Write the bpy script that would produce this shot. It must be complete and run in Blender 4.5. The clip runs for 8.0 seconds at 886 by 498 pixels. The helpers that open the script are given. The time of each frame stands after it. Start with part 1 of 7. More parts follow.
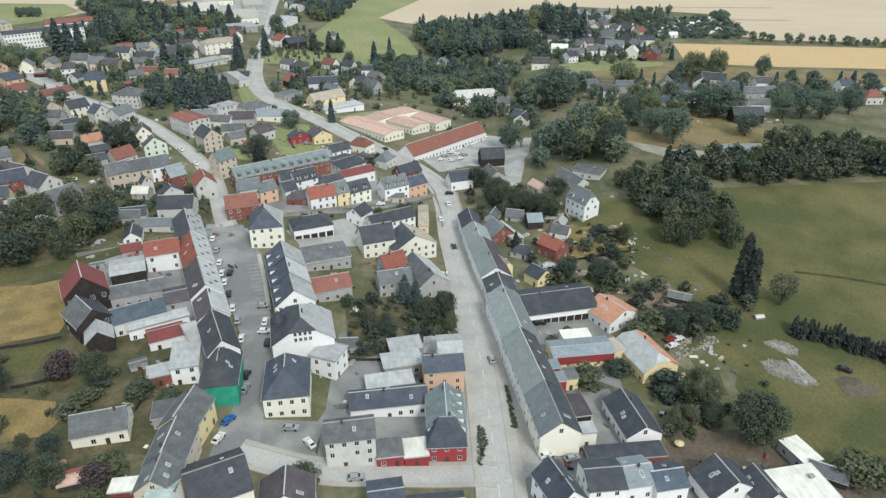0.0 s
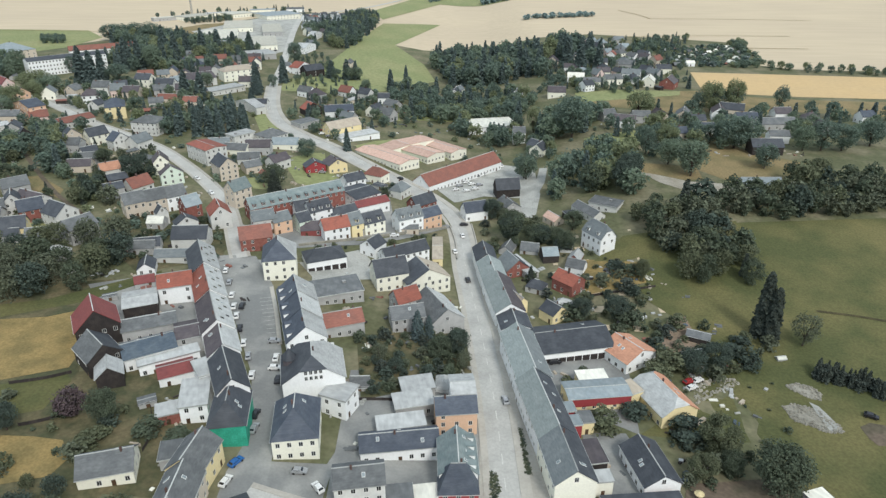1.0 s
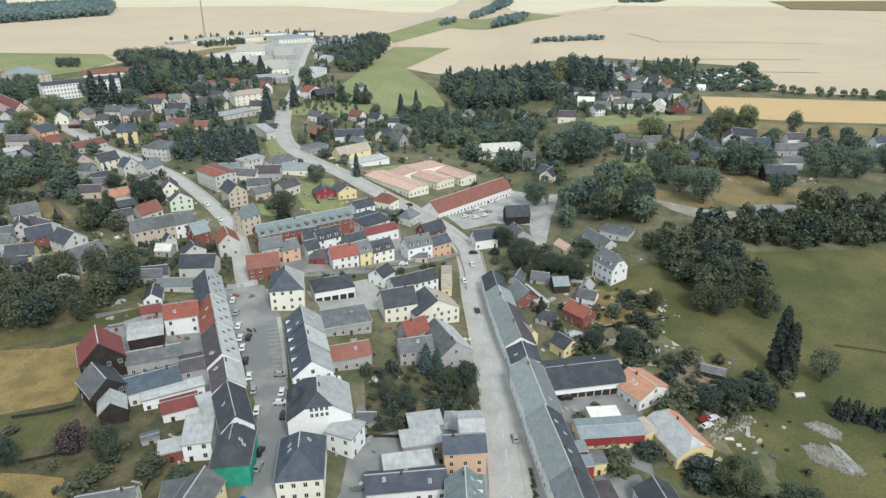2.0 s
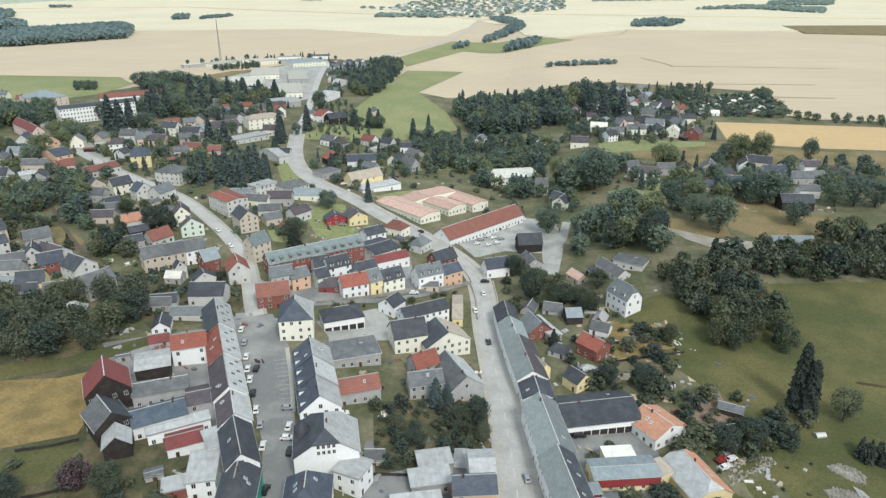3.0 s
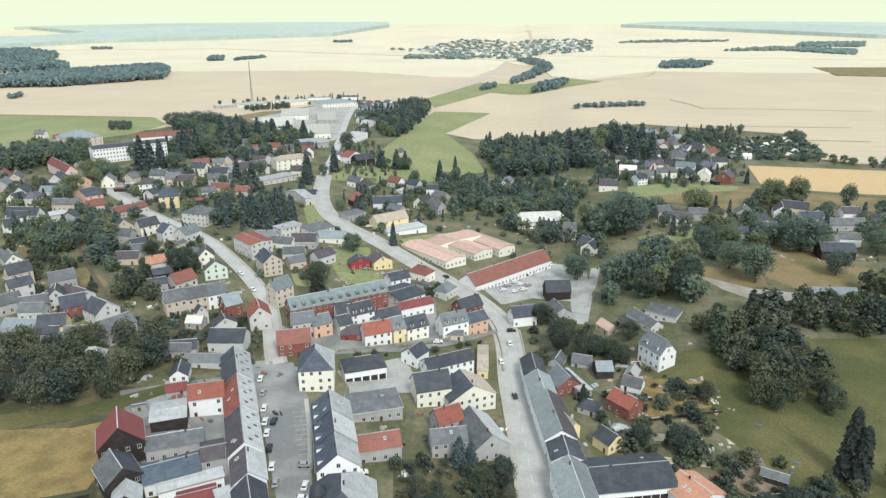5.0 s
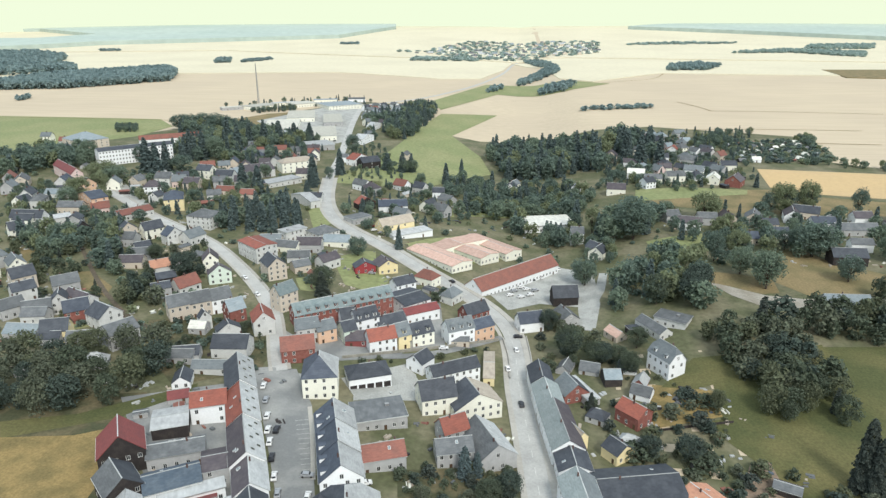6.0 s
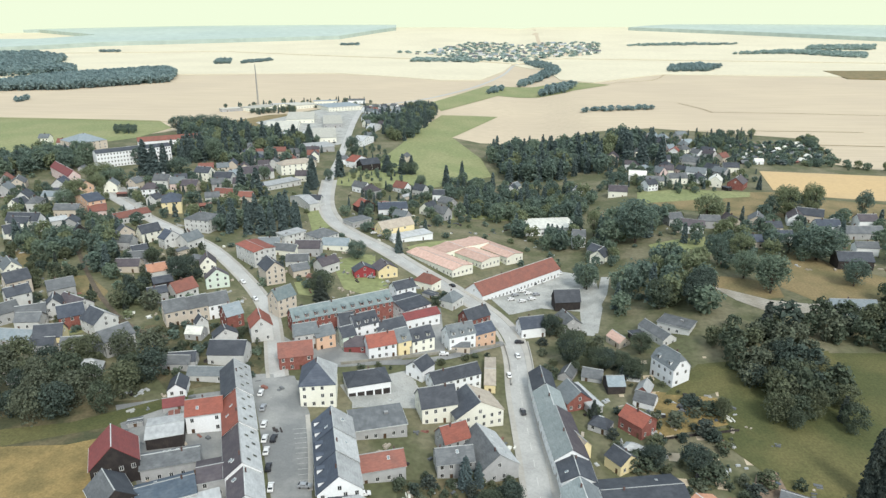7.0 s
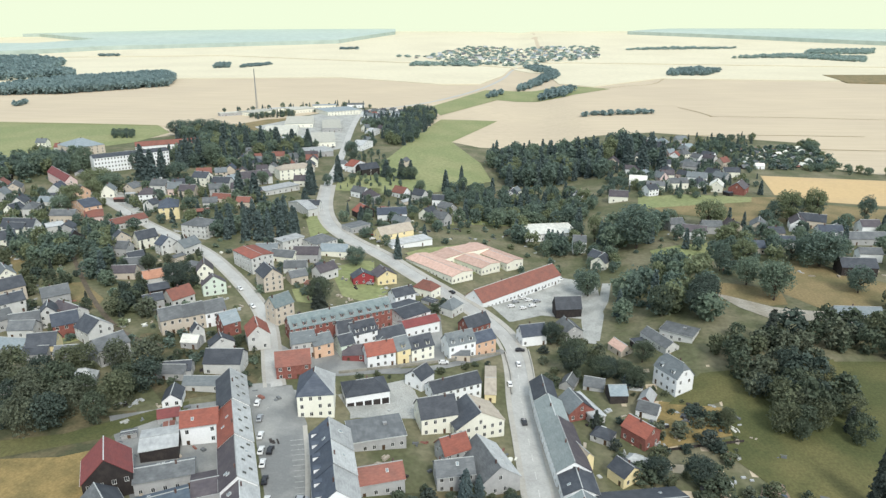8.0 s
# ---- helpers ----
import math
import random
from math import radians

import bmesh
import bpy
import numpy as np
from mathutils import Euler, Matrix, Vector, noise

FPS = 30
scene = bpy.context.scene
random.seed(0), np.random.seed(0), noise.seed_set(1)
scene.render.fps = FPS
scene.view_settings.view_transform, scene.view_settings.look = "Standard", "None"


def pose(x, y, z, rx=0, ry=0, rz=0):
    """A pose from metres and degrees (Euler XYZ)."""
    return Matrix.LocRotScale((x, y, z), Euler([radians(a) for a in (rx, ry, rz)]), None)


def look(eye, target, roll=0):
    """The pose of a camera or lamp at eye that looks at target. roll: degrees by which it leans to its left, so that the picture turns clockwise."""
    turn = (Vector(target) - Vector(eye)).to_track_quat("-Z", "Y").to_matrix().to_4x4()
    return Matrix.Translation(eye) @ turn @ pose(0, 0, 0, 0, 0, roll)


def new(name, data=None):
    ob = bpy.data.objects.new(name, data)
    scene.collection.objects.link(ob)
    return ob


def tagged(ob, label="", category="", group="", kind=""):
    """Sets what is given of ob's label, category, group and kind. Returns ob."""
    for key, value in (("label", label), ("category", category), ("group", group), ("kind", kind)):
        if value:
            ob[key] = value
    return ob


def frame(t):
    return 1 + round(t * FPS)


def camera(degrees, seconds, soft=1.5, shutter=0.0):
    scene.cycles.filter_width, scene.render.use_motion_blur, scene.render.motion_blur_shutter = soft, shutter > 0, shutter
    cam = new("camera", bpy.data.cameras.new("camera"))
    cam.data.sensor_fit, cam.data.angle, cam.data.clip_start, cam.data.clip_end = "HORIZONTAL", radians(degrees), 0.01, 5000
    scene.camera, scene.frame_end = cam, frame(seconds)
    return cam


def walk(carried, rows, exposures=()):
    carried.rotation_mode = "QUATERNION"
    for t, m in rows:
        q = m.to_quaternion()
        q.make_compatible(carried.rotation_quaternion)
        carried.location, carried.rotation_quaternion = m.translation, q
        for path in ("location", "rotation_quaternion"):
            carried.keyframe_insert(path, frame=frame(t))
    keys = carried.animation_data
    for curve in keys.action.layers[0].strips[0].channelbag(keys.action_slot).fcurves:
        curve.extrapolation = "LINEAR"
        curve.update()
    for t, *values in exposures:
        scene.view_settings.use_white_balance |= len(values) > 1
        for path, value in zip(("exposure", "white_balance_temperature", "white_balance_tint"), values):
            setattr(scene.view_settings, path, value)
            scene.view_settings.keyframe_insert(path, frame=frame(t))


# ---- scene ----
cam = camera(67.4, 8.0, soft=1.4)
PATH = [
    (0, (-0.066, -0.934, 125.609), (-0.065, 1.286, 124.459), 0.1),
    (0.5, (-0.095, 1.291, 127.121), (-0.120, 3.529, 126.006), 0.1),
    (1, (0.055, 3.726, 128.685), (0.001, 5.981, 127.608), 0.1),
    (1.5, (0.121, 6.018, 129.960), (0.049, 8.287, 128.916), 0.0),
    (3, (-0.085, 12.790, 133.743), (-0.220, 15.101, 132.800), -0.0),
    (3.5, (-0.210, 14.885, 134.280), (-0.366, 17.210, 133.374), 0.0),
    (4, (-0.359, 17.003, 134.824), (-0.537, 19.340, 133.955), -0.0),
    (4.5, (-0.463, 19.107, 135.079), (-0.665, 21.456, 134.248), -0.1),
    (5, (-0.706, 20.980, 135.352), (-0.940, 23.332, 134.540), -0.1),
    (6.5, (-1.248, 27.094, 135.586), (-1.506, 29.446, 134.781), -0.1),
    (7, (-1.558, 29.281, 135.627), (-1.816, 31.634, 134.824), -0.1),
    (7.5, (-1.889, 31.181, 135.720), (-2.146, 33.535, 134.919), -0.1),
    (8, (-2.109, 33.140, 135.759), (-2.365, 35.498, 134.969), -0.1),
]
walk(cam, [(t, look(eye, target, roll)) for t, eye, target, roll in PATH], exposures=[(0, 0.03), (3.0, 0.09), (4.0, 0.14), (5.0, 0.22), (8.0, 0.23)])

# ---- sky and sun: bright hazy overcast ----
SUN_EL, SUN_AZ = 46.0, 152.0      # degrees above the horizon; clockwise from +y
world = bpy.data.worlds.new("sky")
scene.world = world
world.use_nodes = True
wn, wl = world.node_tree.nodes, world.node_tree.links
bg = wn["Background"]
sky = wn.new("ShaderNodeTexSky")
sky.sky_type = "NISHITA"
sky.sun_disc = False
sky.sun_elevation, sky.sun_rotation = radians(SUN_EL), radians(SUN_AZ)
sky.air_density, sky.dust_density, sky.ozone_density = 1.0, 4.0, 1.0
cloud = wn.new("ShaderNodeMix")
cloud.data_type = "RGBA"
cloud.inputs[0].default_value = 0.72
cloud.inputs[7].default_value = (7.5, 8.8, 9.8, 1)   # veil of thin cloud
wl.new(sky.outputs[0], cloud.inputs[6])
wl.new(cloud.outputs[2], bg.inputs[0])
bg.inputs[1].default_value = 0.12
sun = new("sun", bpy.data.lights.new("sun", "SUN"))
sun.data.energy, sun.data.angle, sun.data.color = 2.1, radians(14), (0.98, 0.97, 0.925)
sun.matrix_world = look((0, 0, 0), (-math.sin(radians(SUN_AZ)) * math.cos(radians(SUN_EL)), -math.cos(radians(SUN_AZ)) * math.cos(radians(SUN_EL)), -math.sin(radians(SUN_EL))))


# ---- materials ----
def material(name, colour, rough=0.8, spots=None, amount=0.35, scale=0.25, fine=3.0, vary=0.12, bump=0.0, metal=0.0, streak=None, island=False, spec=0.3, leaf=0.0, coarse=0.2):
    """A procedural surface: base colour, blotches of a second colour at two scales, a change from object to object."""
    m = bpy.data.materials.new(name)
    m.use_nodes = True
    n, k = m.node_tree.nodes, m.node_tree.links
    b = n["Principled BSDF"]
    b.inputs["Roughness"].default_value, b.inputs["Metallic"].default_value = rough, metal
    b.inputs["Specular IOR Level"].default_value = spec
    geo = n.new("ShaderNodeNewGeometry")
    big, small = n.new("ShaderNodeTexNoise"), n.new("ShaderNodeTexNoise")
    big.inputs["Scale"].default_value, small.inputs["Scale"].default_value = scale, fine
    big.inputs["Detail"].default_value = 5
    small.inputs["Detail"].default_value = 6
    pos = geo.outputs["Position"]
    if streak:
        tex, mp = n.new("ShaderNodeTexCoord"), n.new("ShaderNodeMapping")
        mp.inputs["Scale"].default_value = streak
        k.new(tex.outputs["Object"], mp.inputs["Vector"])
        pos = mp.outputs[0]
    k.new(geo.outputs["Position"], big.inputs["Vector"])
    k.new(pos, small.inputs["Vector"])
    second = spots or tuple(c * 0.6 for c in colour)
    ramp = n.new("ShaderNodeMapRange")
    ramp.inputs[1].default_value, ramp.inputs[2].default_value = 0.42, 0.64
    k.new(big.outputs[0], ramp.inputs[0])
    gain = n.new("ShaderNodeMath")
    gain.operation = "MULTIPLY"
    gain.inputs[1].default_value = amount
    k.new(ramp.outputs[0], gain.inputs[0])
    mix = n.new("ShaderNodeMix")
    mix.data_type = "RGBA"
    mix.inputs[6].default_value, mix.inputs[7].default_value = (*colour, 1), (*second, 1)
    k.new(gain.outputs[0], mix.inputs[0])
    info = n.new("ShaderNodeObjectInfo")
    rnd = geo.outputs["Random Per Island"] if island else info.outputs["Random"]
    lo = n.new("ShaderNodeMapRange")
    lo.inputs[3].default_value, lo.inputs[4].default_value = 1 - vary, 1 + vary
    k.new(rnd, lo.inputs[0])
    grain = n.new("ShaderNodeMapRange")
    grain.inputs[1].default_value, grain.inputs[2].default_value = 0.3, 0.7
    grain.inputs[3].default_value, grain.inputs[4].default_value = 1 - coarse, 1 + coarse
    k.new(small.outputs[0], grain.inputs[0])
    mul = n.new("ShaderNodeMath")
    mul.operation = "MULTIPLY"
    k.new(lo.outputs[0], mul.inputs[0])
    k.new(grain.outputs[0], mul.inputs[1])
    sc = n.new("ShaderNodeVectorMath")
    sc.operation = "SCALE"
    k.new(mix.outputs[2], sc.inputs[0])
    k.new(mul.outputs[0], sc.inputs["Scale"])
    k.new(sc.outputs[0], b.inputs["Base Color"])
    if bump:
        bp = n.new("ShaderNodeBump")
        bp.inputs["Strength"].default_value, bp.inputs["Distance"].default_value = bump, 0.15
        k.new(small.outputs[0], bp.inputs["Height"])
        k.new(bp.outputs[0], b.inputs["Normal"])
    if leaf:
        t, mx = n.new("ShaderNodeBsdfTranslucent"), n.new("ShaderNodeMixShader")
        mx.inputs[0].default_value = leaf
        k.new(sc.outputs[0], t.inputs[0])
        k.new(b.outputs[0], mx.inputs[1])
        k.new(t.outputs[0], mx.inputs[2])
        k.new(mx.outputs[0], n["Material Output"].inputs[0])
    m["say"] = name
    return m


def roofing(name, colour, spots=None, rough=0.65, amount=0.5, spec=0.3):
    return material(name, colour, rough, spots, amount, 0.35, 1.0, 0.16, 0.4, streak=(0.9, 0.25, 4.0), spec=spec, coarse=0.14)


def render_wall(name, colour, amount=0.16):
    return material(name, colour, 0.9, tuple(c * 0.78 for c in colour), amount, 0.4, 2.0, 0.07, 0.15, coarse=0.05)


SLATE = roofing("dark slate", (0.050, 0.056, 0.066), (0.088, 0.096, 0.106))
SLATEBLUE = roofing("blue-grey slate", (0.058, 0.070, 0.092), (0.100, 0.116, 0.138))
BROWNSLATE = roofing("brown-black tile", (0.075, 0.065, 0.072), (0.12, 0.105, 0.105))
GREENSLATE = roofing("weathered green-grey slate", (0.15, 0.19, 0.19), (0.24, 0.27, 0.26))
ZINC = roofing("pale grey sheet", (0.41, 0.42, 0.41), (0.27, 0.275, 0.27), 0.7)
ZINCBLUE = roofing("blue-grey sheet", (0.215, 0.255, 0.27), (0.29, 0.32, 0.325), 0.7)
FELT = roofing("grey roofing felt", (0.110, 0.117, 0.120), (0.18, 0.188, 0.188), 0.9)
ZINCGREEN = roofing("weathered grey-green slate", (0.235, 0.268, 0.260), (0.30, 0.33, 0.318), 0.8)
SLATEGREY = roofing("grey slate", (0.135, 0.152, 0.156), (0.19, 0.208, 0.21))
BLUE = roofing("blue sheet", (0.062, 0.084, 0.108), (0.11, 0.135, 0.155), 0.7)
MINT_ROOF = roofing("mint sheet", (0.36, 0.45, 0.42))
REDTILE = roofing("orange-red clay tile", (0.27, 0.088, 0.06), (0.18, 0.068, 0.052))
RUSTTILE = roofing("rust-brown tile", (0.225, 0.092, 0.068), (0.15, 0.075, 0.06))
ORANGETILE = roofing("light orange clay tile", (0.46, 0.235, 0.15), (0.36, 0.18, 0.12))
DARKRED = roofing("dark red sheet", (0.20, 0.056, 0.052), (0.14, 0.048, 0.048))
PINKROOF = roofing("faded pink tile", (0.50, 0.33, 0.26), (0.58, 0.41, 0.33))
TANROOF = roofing("weathered tan sheet", (0.38, 0.33, 0.26), (0.28, 0.24, 0.2))
MEMBRANE = roofing("white roof membrane", (0.66, 0.65, 0.57), (0.50, 0.49, 0.43), 0.6, 0.5)
CREAMSHEET = roofing("cream roof sheet", (0.47, 0.455, 0.385), (0.37, 0.355, 0.30), 0.8, 0.6)
WHITE = render_wall("white rendered", (0.80, 0.81, 0.80))
OFFWHITE = render_wall("weathered white rendered", (0.57, 0.57, 0.54), 0.5)
CREAM = render_wall("cream rendered", (0.79, 0.775, 0.66))
YELLOW = render_wall("yellow rendered", (0.76, 0.64, 0.37))
ORANGE = render_wall("orange rendered", (0.63, 0.42, 0.29))
TAN = render_wall("tan rendered", (0.56, 0.49, 0.40))
PINK = render_wall("pale pink rendered", (0.66, 0.52, 0.48))
MINT = render_wall("pale mint rendered", (0.62, 0.70, 0.60))
CONCRETE = render_wall("grey rendered", (0.40, 0.40, 0.39), 0.6)
BRICK = material("red brick", (0.21, 0.078, 0.062), 0.9, (0.28, 0.12, 0.095), 0.6, 0.8, 6.0, 0.1, 0.3)
REDPAINT = render_wall("red painted", (0.30, 0.05, 0.055))
DARKWOOD = material("dark timber", (0.034, 0.029, 0.028), 0.85, (0.07, 0.058, 0.05), 0.5, 0.6, 2.5, 0.2, 0.3, streak=(4, 4, 0.4))
GREENNET = material("green netted", (0.03, 0.30, 0.20), 0.8, (0.05, 0.38, 0.27), 0.6, 0.5, 3.0, 0.05, 0.4)
FRAME_WHITE = material("white window frame", (0.72, 0.72, 0.68), 0.5, vary=0.05)
GLASS = material("dark glass", (0.018, 0.022, 0.026), 0.08, vary=0.4, spec=0.6)
DOOR_WOOD = material("brown door wood", (0.10, 0.06, 0.035), 0.6, vary=0.3)
CHIMNEY = material("chimney brick", (0.115, 0.07, 0.06), 0.9, (0.085, 0.065, 0.06), 0.6, 1.5, 6.0, 0.25, 0.3)
CAP = material("pale ridge metal", (0.42, 0.43, 0.41), 0.5, vary=0.3)

WHEAT = material("ripe grain", (0.485, 0.40, 0.285), 0.95, (0.525, 0.435, 0.305), 0.8, 0.006, 1.0, 0.0, streak=(0.012, 0.16, 1.0), coarse=0.06)
WHEAT_PALE = material("pale ripe grain", (0.62, 0.565, 0.41), 0.95, (0.56, 0.505, 0.365), 0.7, 0.004, 0.08, 0.0, coarse=0.06)
WHEAT_GOLD = material("golden grain", (0.52, 0.37, 0.19), 0.95, (0.48, 0.35, 0.19), 0.6, 0.02, 0.4, 0.0, coarse=0.06)
GRASS = material("mown meadow", (0.074, 0.082, 0.031), 0.95, (0.150, 0.132, 0.054), 0.85, 0.035, 1.2, 0.0, 0.4)
GRASS_FRESH = material("fresh green grass", (0.205, 0.228, 0.100), 0.95, (0.265, 0.262, 0.128), 0.7, 0.02, 0.4, 0.0, 0.3)
GRASS_DRY = material("dry grass", (0.225, 0.172, 0.085), 0.95, (0.125, 0.115, 0.052), 0.8, 0.07, 0.9, 0.0, 0.4)
GARDEN = material("garden ground", (0.100, 0.106, 0.054), 0.95, (0.195, 0.175, 0.112), 0.8, 0.055, 0.5, 0.0, 0.5)
EARTH = material("bare earth", (0.135, 0.105, 0.078), 0.95, (0.075, 0.07, 0.045), 0.7, 0.12, 0.9, 0.0, 0.5)
GARDEN_DARK = material("overgrown garden ground", (0.066, 0.070, 0.036), 0.95, (0.150, 0.122, 0.068), 0.8, 0.14, 0.9, 0.0, 0.5)
# brown grass with the ditch's shade in its colour; the strip has no hollow
DITCH_GRASS = material("shaded ditch grass", (0.050, 0.044, 0.020), 0.95, (0.09, 0.075, 0.035), 0.7, 0.3, 2.0, 0.0, 0.4)
STUBBLE = material("golden stubble", (0.255, 0.185, 0.075), 0.95, (0.15, 0.12, 0.05), 0.8, 0.16, 1.4, 0.0, 0.4)
SAND = material("pale sandy soil", (0.255, 0.19, 0.14), 0.95, (0.17, 0.13, 0.09), 0.7, 0.2, 1.2, 0.0, 0.4)
TRACK = material("dusty track", (0.33, 0.305, 0.255), 0.95, (0.24, 0.215, 0.165), 0.8, 0.1, 1.2, 0.0, 0.3)
ASPHALT = material("pale worn asphalt", (0.44, 0.435, 0.405), 0.9, (0.345, 0.34, 0.318), 0.7, 0.12, 1.5, 0.05, 0.2, coarse=0.1)
ASPHALT_DARK = material("grey asphalt", (0.185, 0.19, 0.185), 0.9, (0.30, 0.30, 0.28), 0.9, 0.09, 1.5, 0.05, 0.2, coarse=0.08)
PAVING = material("pale paving", (0.40, 0.38, 0.335), 0.9, (0.31, 0.295, 0.262), 0.6, 0.12, 1.2, 0.05, 0.1, coarse=0.08)
GRAVEL = material("pale gravel", (0.38, 0.38, 0.35), 0.95, (0.26, 0.265, 0.245), 0.8, 0.12, 2.0, 0.05, 0.4)
LINE = material("worn white road paint", (0.58, 0.58, 0.54), 0.7, (0.40, 0.40, 0.37), 0.6, 1.0, 4.0, 0.1)
STONE = material("pale rubble stone", (0.30, 0.285, 0.24), 0.95, (0.19, 0.18, 0.145), 0.7, 0.5, 3.0, 0.15, 0.6)
def foliage(name, colour, vary=0.22, leaf=0.3):
    return material(name, colour, 0.75, tuple(c * 0.6 for c in colour), 0.7, 0.25, 2.5, vary, island=True, leaf=leaf, coarse=0.15)


LEAF = foliage("broadleaf foliage", (0.102, 0.128, 0.084))
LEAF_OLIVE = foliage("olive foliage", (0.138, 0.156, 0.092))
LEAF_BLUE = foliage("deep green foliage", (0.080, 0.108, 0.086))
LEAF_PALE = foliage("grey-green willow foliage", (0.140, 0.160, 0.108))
# middle-distance haze is put into these four paler, bluer foliage colours
LEAF_HAZED = foliage("ash-green foliage", (0.208, 0.268, 0.192), 0.16, 0.45)
LEAF_HAZED_LIGHT = foliage("lime foliage", (0.250, 0.285, 0.165), 0.16, 0.45)
LEAF_HAZED_DEEP = foliage("elm foliage", (0.168, 0.226, 0.180), 0.16, 0.45)
NEEDLE_HAZED = material("pine needles", (0.110, 0.150, 0.142), 0.8, (0.135, 0.175, 0.160), 0.5, 0.3, 2.5, 0.3, island=True, leaf=0.3)
LEAF_RED = material("copper foliage", (0.080, 0.058, 0.062), 0.75, (0.055, 0.042, 0.046), 0.6, 0.3, 2.5, 0.3, island=True)
NEEDLE = material("spruce needles", (0.044, 0.056, 0.046), 0.8, (0.062, 0.074, 0.058), 0.5, 0.3, 2.5, 0.3, island=True)
NEEDLE_BLUE = material("blue spruce needles", (0.075, 0.105, 0.105), 0.8, (0.04, 0.06, 0.06), 0.5, 0.3, 2.5, 0.3, island=True)
# far haze is painted into these pale blue-green wood and forest colours
HAZY_FAR_LEAF = material("far wood foliage", (0.250, 0.330, 0.320), 0.85, (0.205, 0.280, 0.280), 0.6, 0.01, 0.15, 0.15, island=True, leaf=0.4, coarse=0.1)
HAZY_FOREST = material("far forest", (0.41, 0.475, 0.42), 0.95, (0.34, 0.415, 0.375), 0.6, 0.002, 0.03, 0.0, coarse=0.1)
HAZY_HILL_LEAF = material("hill wood foliage", (0.36, 0.45, 0.41), 0.9, (0.30, 0.385, 0.36), 0.6, 0.01, 0.1, 0.12, island=True, leaf=0.45, coarse=0.1)
BARK = material("bark", (0.085, 0.065, 0.05), 0.95, vary=0.2)
CAR_WHITE = material("white car paint", (0.70, 0.70, 0.68), 0.25, vary=0.03, amount=0.1, spec=0.5)
CAR_SILVER = material("silver car paint", (0.38, 0.39, 0.40), 0.3, vary=0.05, amount=0.1, metal=0.4, spec=0.5)
CAR_BLACK = material("black car paint", (0.02, 0.02, 0.024), 0.25, vary=0.05, amount=0.1, spec=0.5)
CAR_BLUE = material("blue car paint", (0.03, 0.12, 0.34), 0.25, vary=0.05, amount=0.1, spec=0.5)
CAR_RED = material("red car paint", (0.30, 0.03, 0.03), 0.25, vary=0.05, amount=0.1, spec=0.5)
TYRE = material("tyre rubber", (0.02, 0.02, 0.02), 0.9)
STEEL = material("galvanised steel", (0.35, 0.35, 0.34), 0.5, metal=0.3)
PLASTIC_YELLOW = material("yellow plastic", (0.60, 0.50, 0.28), 0.5)


# ---- the lie of the land ----
def ease(a, b, v):
    t = min(1, max(0, (v - a) / (b - a)))
    return t * t * (3 - 2 * t)


def land(x, y):
    """The height of the ground: a slope up to the old town in the west, a low meadow in the east, hills at the horizon."""
    z = 22.5 * (1 - math.exp(min(0, x) / 162)) * (1 - 0.5 * ease(625, 1500, y))
    z += ease(25, 100, x) * (-5 + 16 * ease(162, 325, y))
    z += 14 * ease(560, 1600, y) + 84 * ease(2300, 4900, y)
    return z


def mesh_object(name, verts, faces, mats, parent=None, indices=None, smooth=False):
    me = bpy.data.meshes.new(name)
    me.from_pydata(verts, [], faces)
    for m in mats if isinstance(mats, (list, tuple)) else [mats]:
        me.materials.append(m)
    if indices is not None:
        me.polygons.foreach_set("material_index", indices)
    if smooth:
        me.polygons.foreach_set("use_smooth", [True] * len(me.polygons))
    me.update()
    ob = new(name, me)
    ob.parent = parent
    return ob


def steps(a, b, first, grow):
    out, s, v = [a], first, a
    while v < b:
        v = min(b, v + s)
        s *= grow
        out.append(v)
    return out


def ground_sheet():
    right = steps(612, 3600, 20, 1.18)
    xs = [-v for v in reversed(right)] + [v for v in range(-600, 612, 12)] + right
    ys = [-3000, -1500, -700, -300, -120, -40] + [v for v in range(0, 720, 12)] + steps(720, 4900, 14, 1.06)
    verts = [(x, y, land(x, y)) for y in ys for x in xs]
    w = len(xs)
    faces = [(j * w + i, j * w + i + 1, (j + 1) * w + i + 1, (j + 1) * w + i) for j in range(len(ys) - 1) for i in range(w - 1)]
    return tagged(mesh_object("ground", verts, faces, WHEAT, smooth=True), "rolling farmland under ripe pale grain reaching the horizon", "ground", kind="structure")


def inside(poly, x, y):
    hit, j = False, len(poly) - 1
    for i in range(len(poly)):
        (xi, yi), (xj, yj) = poly[i], poly[j]
        if (yi > y) != (yj > y) and x < (xj - xi) * (y - yi) / (yj - yi) + xi:
            hit = not hit
        j = i
    return hit


